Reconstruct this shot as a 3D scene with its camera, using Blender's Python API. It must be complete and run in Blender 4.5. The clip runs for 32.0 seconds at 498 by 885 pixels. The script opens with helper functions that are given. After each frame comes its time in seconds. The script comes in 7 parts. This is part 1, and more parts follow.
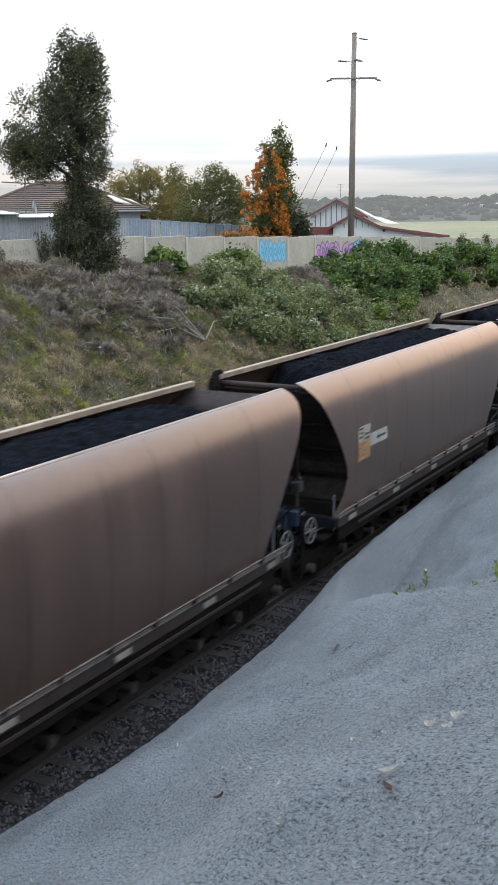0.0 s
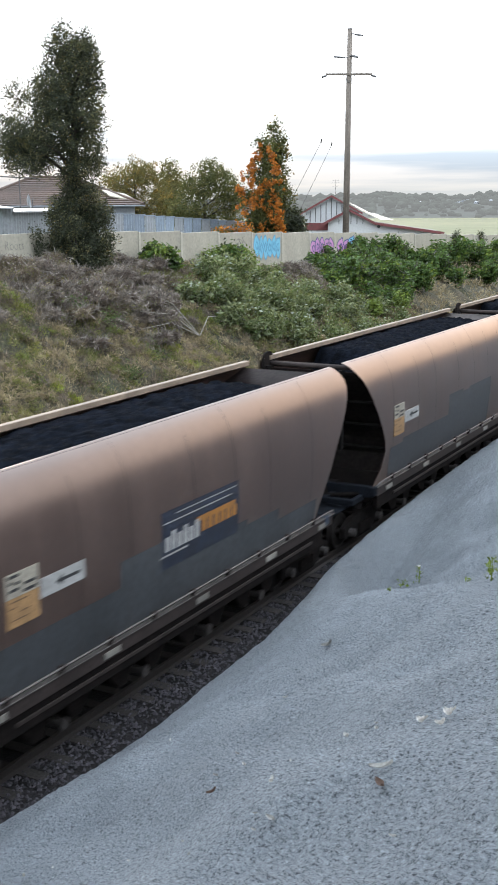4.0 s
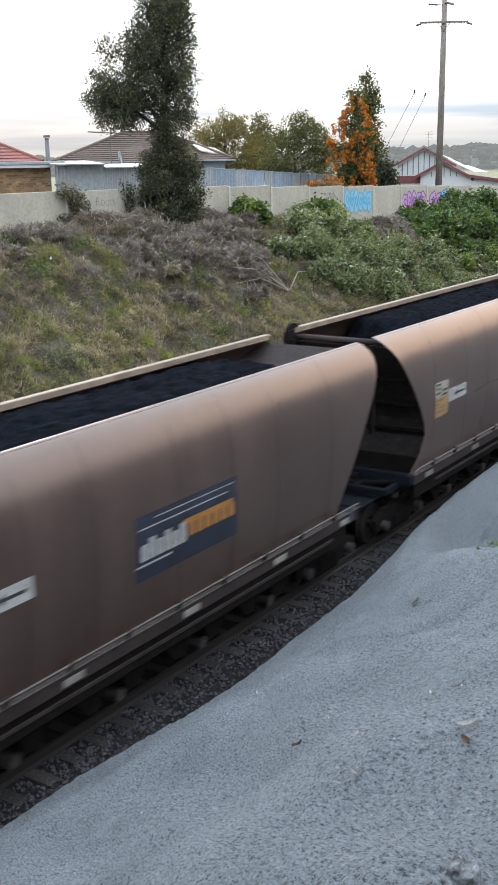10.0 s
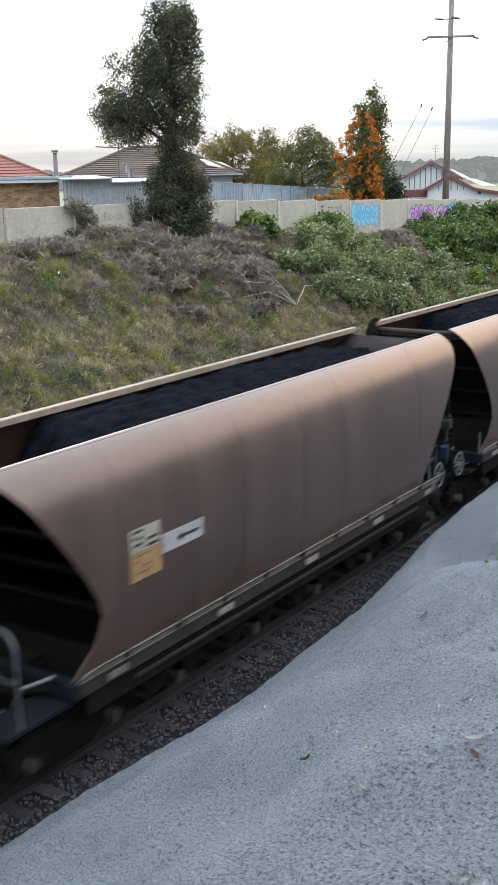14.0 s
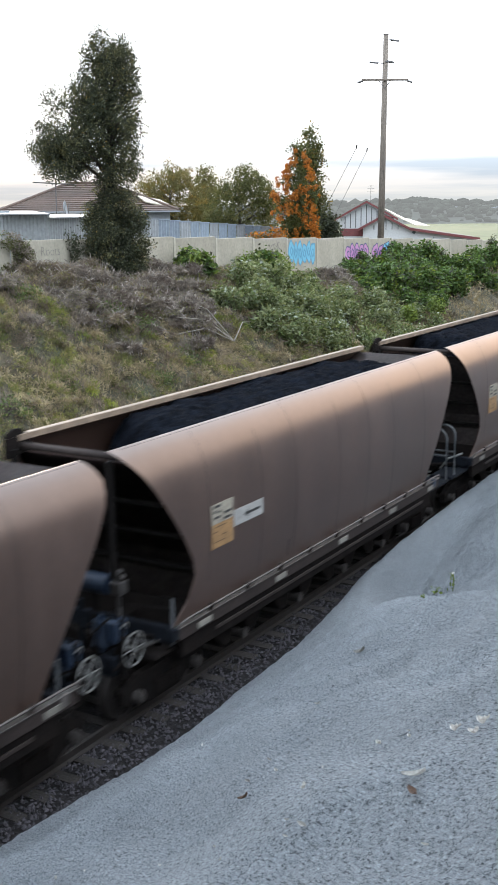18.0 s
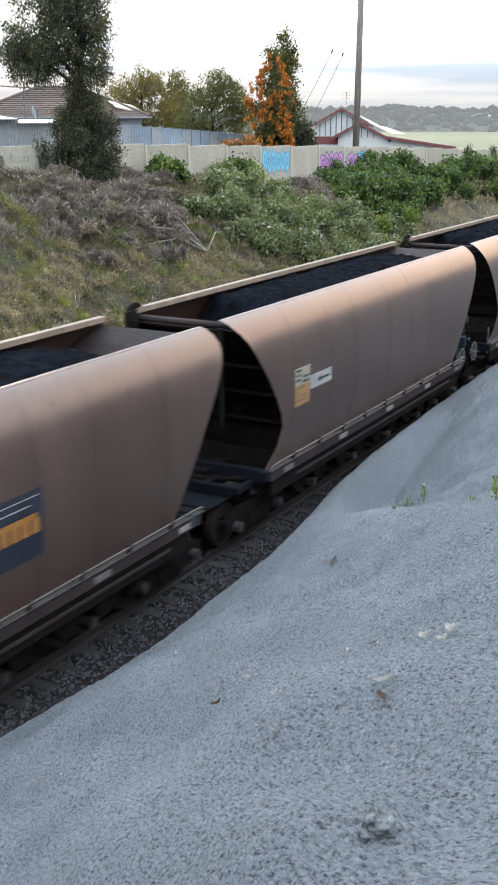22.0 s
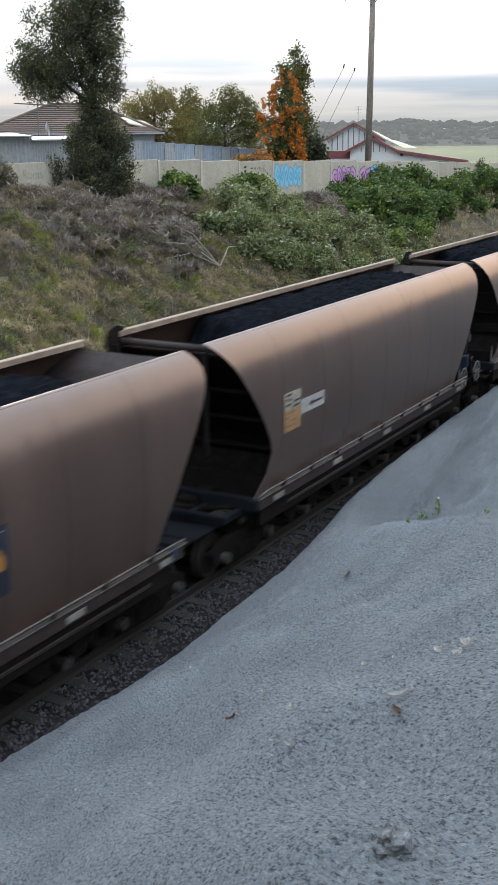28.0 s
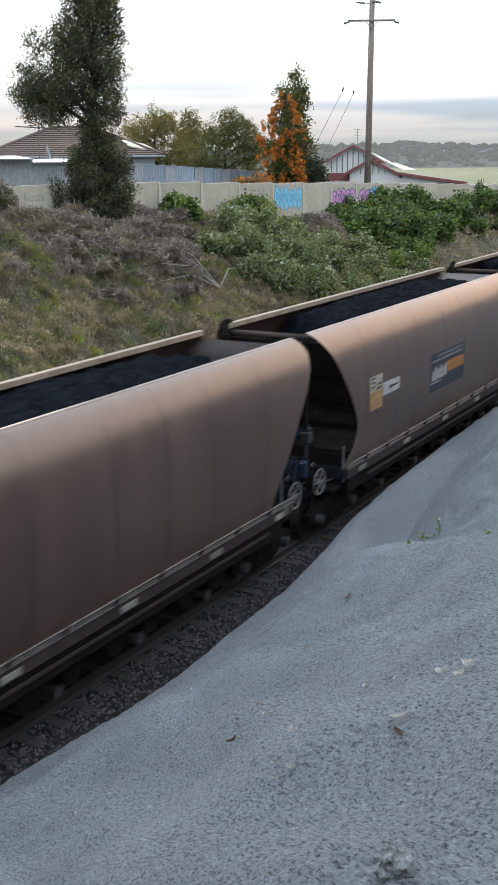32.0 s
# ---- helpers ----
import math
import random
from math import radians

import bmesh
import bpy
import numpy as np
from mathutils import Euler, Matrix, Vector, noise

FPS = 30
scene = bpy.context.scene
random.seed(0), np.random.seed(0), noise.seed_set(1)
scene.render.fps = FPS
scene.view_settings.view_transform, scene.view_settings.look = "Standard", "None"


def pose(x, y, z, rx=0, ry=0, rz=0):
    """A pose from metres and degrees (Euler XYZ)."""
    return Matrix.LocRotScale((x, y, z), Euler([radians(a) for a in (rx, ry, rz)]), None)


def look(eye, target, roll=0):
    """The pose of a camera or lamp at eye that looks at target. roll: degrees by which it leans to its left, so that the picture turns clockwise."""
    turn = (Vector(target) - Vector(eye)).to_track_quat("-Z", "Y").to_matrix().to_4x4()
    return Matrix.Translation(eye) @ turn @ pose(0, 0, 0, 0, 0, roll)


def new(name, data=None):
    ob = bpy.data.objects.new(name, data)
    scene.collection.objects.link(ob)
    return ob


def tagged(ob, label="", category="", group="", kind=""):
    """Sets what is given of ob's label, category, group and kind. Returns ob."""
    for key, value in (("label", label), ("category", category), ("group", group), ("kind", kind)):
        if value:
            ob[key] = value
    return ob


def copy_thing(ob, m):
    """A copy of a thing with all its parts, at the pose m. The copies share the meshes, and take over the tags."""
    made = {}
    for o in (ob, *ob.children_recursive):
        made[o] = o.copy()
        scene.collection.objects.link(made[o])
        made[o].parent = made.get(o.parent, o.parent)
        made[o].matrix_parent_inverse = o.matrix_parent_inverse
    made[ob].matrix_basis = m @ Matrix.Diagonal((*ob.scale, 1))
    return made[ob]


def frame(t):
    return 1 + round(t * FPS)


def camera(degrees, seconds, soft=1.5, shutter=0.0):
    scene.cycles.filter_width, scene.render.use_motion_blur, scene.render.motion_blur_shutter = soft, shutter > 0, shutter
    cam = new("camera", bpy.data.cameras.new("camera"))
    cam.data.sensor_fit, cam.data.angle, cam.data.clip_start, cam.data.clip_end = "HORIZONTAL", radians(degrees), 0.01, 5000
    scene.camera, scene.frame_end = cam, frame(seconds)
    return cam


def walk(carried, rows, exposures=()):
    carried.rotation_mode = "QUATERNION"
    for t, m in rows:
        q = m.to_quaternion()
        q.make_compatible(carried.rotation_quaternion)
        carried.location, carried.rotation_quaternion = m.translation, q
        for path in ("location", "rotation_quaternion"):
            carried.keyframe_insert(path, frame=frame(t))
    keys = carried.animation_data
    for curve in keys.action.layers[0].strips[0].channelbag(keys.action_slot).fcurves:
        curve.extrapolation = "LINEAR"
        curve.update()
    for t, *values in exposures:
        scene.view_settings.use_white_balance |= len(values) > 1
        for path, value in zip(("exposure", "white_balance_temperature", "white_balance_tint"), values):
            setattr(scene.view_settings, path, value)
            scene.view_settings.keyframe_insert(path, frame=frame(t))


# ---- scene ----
# The camera stands on the crest of the cutting and is turned by hand.
cam = camera(24.8, 32.0, shutter=0.5)
EYE = (0.0, 0.0, 8.45)
TURNS = [  # seconds, yaw, pitch, roll
    (0.0, 28.37, -11.67, -0.70), (0.5, 28.70, -11.95, -0.74), (1.0, 28.42, -11.47, -0.79),
    (1.5, 26.91, -9.97, -0.47), (2.0, 27.01, -10.78, -0.46), (2.5, 27.11, -11.26, -0.43),
    (4.5, 29.32, -12.66, -0.38), (5.0, 31.03, -14.60, -0.70), (5.5, 30.95, -14.74, -0.74),
    (6.0, 31.60, -14.64, -0.81), (6.5, 32.72, -14.01, -1.20), (7.0, 33.17, -13.96, -1.20),
    (7.5, 32.95, -13.97, -1.12), (8.0, 32.85, -14.01, -1.09), (8.5, 32.77, -13.99, -1.12),
    (9.0, 32.50, -13.94, -1.03), (9.5, 32.70, -13.08, -1.34), (10.0, 32.67, -14.06, -0.99),
    (10.5, 32.69, -14.23, -0.95), (11.0, 32.73, -14.39, -1.05), (11.5, 32.72, -13.75, -1.06),
    (12.0, 32.71, -12.91, -1.13), (12.5, 32.72, -13.00, -1.03), (13.0, 32.90, -13.66, -1.07),
    (13.5, 33.11, -13.61, -1.19), (15.5, 31.85, -11.97, -0.99), (16.0, 31.00, -11.89, -0.70),
    (16.5, 30.87, -11.91, -0.66), (17.0, 30.48, -11.68, -0.61), (17.5, 29.92, -11.62, -0.44),
    (18.0, 29.79, -11.60, -0.44), (18.5, 29.66, -11.62, -0.35), (19.0, 29.57, -11.61, -0.34),
    (19.5, 29.22, -10.80, -0.44), (20.0, 27.40, -11.21, -0.15), (20.5, 28.73, -11.96, -0.22),
    (21.0, 28.71, -12.43, -0.27), (21.5, 27.54, -13.75, -0.14), (22.0, 28.41, -16.06, -0.05),
    (22.5, 28.55, -16.51, -0.17), (23.0, 28.80, -16.58, -0.22), (23.5, 28.99, -16.58, -0.32),
    (24.0, 29.06, -16.57, -0.34), (24.5, 29.00, -16.52, -0.33), (26.5, 29.22, -16.05, -0.46),
    (27.0, 29.11, -15.76, -0.47), (27.5, 29.11, -15.55, -0.46), (28.0, 29.12, -15.34, -0.47),
    (28.5, 29.16, -15.19, -0.50), (29.0, 29.05, -15.07, -0.50), (29.5, 28.98, -14.99, -0.45),
    (30.0, 28.86, -14.97, -0.46), (30.5, 28.92, -14.78, -0.56), (31.0, 29.12, -14.54, -0.56),
    (31.5, 29.14, -14.41, -0.61), (32.0, 29.13, -14.28, -0.57),
]
# the film's own exposure drifts: seconds, stops, kelvin, tint
EXPOSURES = [(0.0, -0.25, 6500, 10), (1.0, 0.0, 6500, 10), (2.5, 0.0, 6500, 10), (5.0, 0.02, 6500, 10), (7.0, -0.1, 6500, 10), (9.0, -0.07, 6500, 10), (12.0, -0.02, 6500, 10), (16.0, 0.02, 6500, 10), (21.0, 0.04, 6500, 10), (22.0, 0.08, 6450, 10), (23.0, 0.36, 6900, 10), (24.5, 0.30, 6900, 10), (26.5, -0.42, 6550, 10), (27.0, -0.42, 6500, 10), (28.0, -0.34, 6500, 10), (32.0, -0.32, 6500, 10)]
walk(cam, [(t, pose(*EYE, 90 + pitch, 0, yaw) @ pose(0, 0, 0, 0, 0, roll)) for t, yaw, pitch, roll in TURNS], EXPOSURES)

# ---- light: a bright veiled evening sky, the low sun behind thin cloud ahead ----
def setup_light():
    w = bpy.data.worlds.new("sky")
    scene.world = w
    w.use_nodes = True
    nt = w.node_tree
    nt.nodes.clear()
    N, K = nt.nodes.new, nt.links.new
    out, bg = N("ShaderNodeOutputWorld"), N("ShaderNodeBackground")
    sky = N("ShaderNodeTexSky")
    sky.sky_type = "NISHITA"
    sky.sun_disc = False
    sky.sun_elevation = radians(9)
    sky.sun_rotation = radians(-42)
    sky.dust_density = 2.5
    sky.air_density = 1.3
    tc, sep = N("ShaderNodeTexCoord"), N("ShaderNodeSeparateXYZ")
    K(tc.outputs["Generated"], sep.inputs[0])
    # cloud veil: nearly everything overhead, torn into bands low down
    mp = N("ShaderNodeMapping")
    mp.inputs["Scale"].default_value = (1.6, 1.6, 26)
    K(tc.outputs["Generated"], mp.inputs[0])
    nz = N("ShaderNodeTexNoise")
    nz.inputs["Scale"].default_value = 2.3
    nz.inputs["Detail"].default_value = 5
    K(mp.outputs[0], nz.inputs["Vector"])
    band = N("ShaderNodeValToRGB")
    band.color_ramp.elements[0].position, band.color_ramp.elements[1].position = 0.42, 0.62
    K(nz.outputs[0], band.inputs[0])
    low = N("ShaderNodeMapRange")
    low.inputs["From Min"].default_value, low.inputs["From Max"].default_value = 0.045, 0.085
    low.inputs["To Min"].default_value, low.inputs["To Max"].default_value = 1.0, 0.0
    K(sep.outputs["Z"], low.inputs["Value"])
    mul = N("ShaderNodeMath")
    mul.operation = "MULTIPLY"
    K(band.outputs[0], mul.inputs[0])
    K(low.outputs[0], mul.inputs[1])
    veil = N("ShaderNodeValToRGB")   # brightness of the cloud sheet from the horizon up
    K(sep.outputs["Z"], veil.inputs[0])
    e = veil.color_ramp.elements
    e[0].position, e[0].color = 0.0, (0.92, 0.90, 0.83, 1)
    e[1].position, e[1].color = 1.0, (3.75, 4.2, 4.8, 1)
    for pos, c in ((0.025, (0.98, 0.99, 1.0, 1)), (0.06, (1.5, 1.56, 1.62, 1)), (0.3, (2.8, 3.06, 3.4, 1))):
        e.new(pos).color = c
    shade = N("ShaderNodeMixRGB")
    shade.blend_type = "MULTIPLY"
    shade.inputs[2].default_value = (0.62, 0.715, 0.81, 1)
    K(mul.outputs[0], shade.inputs[0])
    K(veil.outputs[0], shade.inputs[1])
    # unseen warm glow added low to the right, apart from the sun, for reflections
    dot = N("ShaderNodeVectorMath")
    dot.operation = "DOT_PRODUCT"
    K(tc.outputs["Generated"], dot.inputs[0])
    dot.inputs[1].default_value = (0.27, 0.955, 0.12)
    gl = N("ShaderNodeMapRange")
    gl.inputs["From Min"].default_value, gl.inputs["From Max"].default_value = 0.86, 1.0
    K(dot.outputs["Value"], gl.inputs["Value"])
    warm = N("ShaderNodeMixRGB")
    warm.blend_type = "MULTIPLY"
    warm.inputs[2].default_value = (1.55, 1.08, 0.74, 1)
    K(gl.outputs[0], warm.inputs[0])
    K(shade.outputs[0], warm.inputs[1])
    mix = N("ShaderNodeMixRGB")
    mix.inputs[0].default_value = 0.95
    gain = N("ShaderNodeMixRGB")
    gain.blend_type = "MULTIPLY"
    gain.inputs[0].default_value = 1.0
    gain.inputs[2].default_value = (0.05, 0.05, 0.05, 1)
    K(sky.outputs[0], gain.inputs[1])
    K(gain.outputs[0], mix.inputs[1])
    K(warm.outputs[0], mix.inputs[2])
    K(mix.outputs[0], bg.inputs[0])
    bg.inputs[1].default_value = 1.0
    K(bg.outputs[0], out.inputs[0])
    sun = bpy.data.lights.new("sun", "SUN")
    sun.energy, sun.angle, sun.color = 0.9, radians(14), (1.0, 0.86, 0.7)
    ob = new("sun", sun)
    d = Vector((-math.sin(radians(42)) * math.cos(radians(9)), math.cos(radians(42)) * math.cos(radians(9)), math.sin(radians(9))))
    ob.matrix_world = look(Vector((0, 0, 60)) + d, (0, 0, 60))


setup_light()

# ---- materials ----
def mat(name, col, rough=0.8, metal=0.0, var=0.25, scale=3.0, fine=40.0, bump=0.3, bscale=60.0, dist=0.01, col2=None, island=False, objrand=0.0, streak=None, spec=0.5, bdetail=4, brough=0.5, tint=None, coat=0.0, pit_shade=0.0, thru=0.0, rake=0.0, haze_glow=None):
    """A surface with blotches, grain and relief at real size; col2: the second colour that the blotches mix in."""
    m = bpy.data.materials.new(name)
    m.use_nodes = True
    nt = m.node_tree
    N, K = nt.nodes.new, nt.links.new
    b = nt.nodes["Principled BSDF"]
    b.inputs["Metallic"].default_value = metal
    b.inputs["Specular IOR Level"].default_value = spec
    if coat:
        b.inputs["Coat Weight"].default_value, b.inputs["Coat Roughness"].default_value = coat, 0.31
        b.inputs["Coat Tint"].default_value = (1.0, 0.83, 0.74, 1)
    if tint:
        b.inputs["Specular Tint"].default_value = (*tint, 1)
    tc = N("ShaderNodeTexCoord")
    vec = tc.outputs["Object"]
    n1, n2 = N("ShaderNodeTexNoise"), N("ShaderNodeTexNoise")
    for n, s, dt in ((n1, scale, 4), (n2, fine, 3)):
        n.inputs["Scale"].default_value = s
        n.inputs["Detail"].default_value = dt
        K(vec, n.inputs["Vector"])
    if streak:
        mp = N("ShaderNodeMapping")
        mp.inputs["Scale"].default_value = streak
        K(vec, mp.inputs[0])
        K(mp.outputs[0], n1.inputs["Vector"])
    r = N("ShaderNodeValToRGB")
    r.color_ramp.elements[0].position, r.color_ramp.elements[1].position = 0.35, 0.68
    c2 = col2 or tuple(c * (1 - var) for c in col)
    r.color_ramp.elements[0].color, r.color_ramp.elements[1].color = (*c2, 1), (*col, 1)
    K(n1.outputs[0], r.inputs[0])
    g = N("ShaderNodeMapRange")
    g.inputs["From Min"].default_value, g.inputs["From Max"].default_value = 0.3, 0.7
    g.inputs["To Min"].default_value, g.inputs["To Max"].default_value = 1 - var, 1 + var * 0.6
    K(n2.outputs[0], g.inputs["Value"])
    mx = N("ShaderNodeMixRGB")
    mx.blend_type, mx.inputs[0].default_value = "MULTIPLY", 1.0
    K(r.outputs[0], mx.inputs[1])
    K(g.outputs[0], mx.inputs[2])
    last = mx.outputs[0]
    if pit_shade:
        # random specks: aggregate tone plus painted shade of gaps and lit grains
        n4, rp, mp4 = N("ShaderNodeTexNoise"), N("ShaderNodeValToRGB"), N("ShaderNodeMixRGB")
        n4.inputs["Scale"].default_value, n4.inputs["Detail"].default_value, n4.inputs["Roughness"].default_value = pit_shade, 5, 0.8
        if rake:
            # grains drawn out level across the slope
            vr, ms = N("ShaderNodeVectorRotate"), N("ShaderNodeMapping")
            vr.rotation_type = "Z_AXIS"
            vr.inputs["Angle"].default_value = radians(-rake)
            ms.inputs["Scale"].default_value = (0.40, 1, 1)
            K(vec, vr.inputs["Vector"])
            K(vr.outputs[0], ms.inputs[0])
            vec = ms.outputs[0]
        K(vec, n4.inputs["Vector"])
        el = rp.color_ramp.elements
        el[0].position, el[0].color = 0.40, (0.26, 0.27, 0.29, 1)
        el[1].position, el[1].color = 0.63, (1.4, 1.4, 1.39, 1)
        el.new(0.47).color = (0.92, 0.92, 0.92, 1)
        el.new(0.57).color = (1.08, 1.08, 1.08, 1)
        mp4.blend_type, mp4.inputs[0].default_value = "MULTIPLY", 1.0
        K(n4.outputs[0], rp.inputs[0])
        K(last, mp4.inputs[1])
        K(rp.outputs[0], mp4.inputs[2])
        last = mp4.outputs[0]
    if island or objrand:
        if island:
            src = N("ShaderNodeNewGeometry").outputs["Random Per Island"]
        else:
            src = N("ShaderNodeObjectInfo").outputs["Random"]
        amount = objrand or 0.4
        rr = N("ShaderNodeMapRange")
        rr.inputs["To Min"].default_value, rr.inputs["To Max"].default_value = 1 - amount, 1 + amount
        K(src, rr.inputs["Value"])
        m2 = N("ShaderNodeMixRGB")
        m2.blend_type, m2.inputs[0].default_value = "MULTIPLY", 1.0
        K(last, m2.inputs[1])
        K(rr.outputs[0], m2.inputs[2])
        last = m2.outputs[0]
    K(last, b.inputs["Base Color"])
    if haze_glow:
        # far surfaces glow faintly, standing in for the lit air before them
        b.inputs["Emission Color"].default_value, b.inputs["Emission Strength"].default_value = (*haze_glow, 1), 1.0
    if thru:
        # thin leaves let light through, yellower than they reflect it
        tr, ms, ty = N("ShaderNodeBsdfTranslucent"), N("ShaderNodeMixShader"), N("ShaderNodeMixRGB")
        ty.blend_type, ty.inputs[0].default_value, ty.inputs[2].default_value = "MULTIPLY", 1.0, (1.7, 1.45, 0.7, 1)
        K(last, ty.inputs[1])
        K(ty.outputs[0], tr.inputs["Color"])
        ms.inputs[0].default_value = thru
        K(b.outputs[0], ms.inputs[1])
        K(tr.outputs[0], ms.inputs[2])
        K(ms.outputs[0], nt.nodes["Material Output"].inputs["Surface"])
    ro = N("ShaderNodeMapRange")
    ro.inputs["To Min"].default_value, ro.inputs["To Max"].default_value = max(0.05, rough - 0.12), min(1, rough + 0.12)
    K(n1.outputs[0], ro.inputs["Value"])
    K(ro.outputs[0], b.inputs["Roughness"])
    if bump:
        n3, bp = N("ShaderNodeTexNoise"), N("ShaderNodeBump")
        n3.inputs["Scale"].default_value = bscale
        n3.inputs["Detail"].default_value = bdetail
        n3.inputs["Roughness"].default_value = brough
        K(vec, n3.inputs["Vector"])
        bp.inputs["Strength"].default_value, bp.inputs["Distance"].default_value = bump, dist
        K(n3.outputs[0], bp.inputs["Height"])
        K(bp.outputs[0], b.inputs["Normal"])
    return m


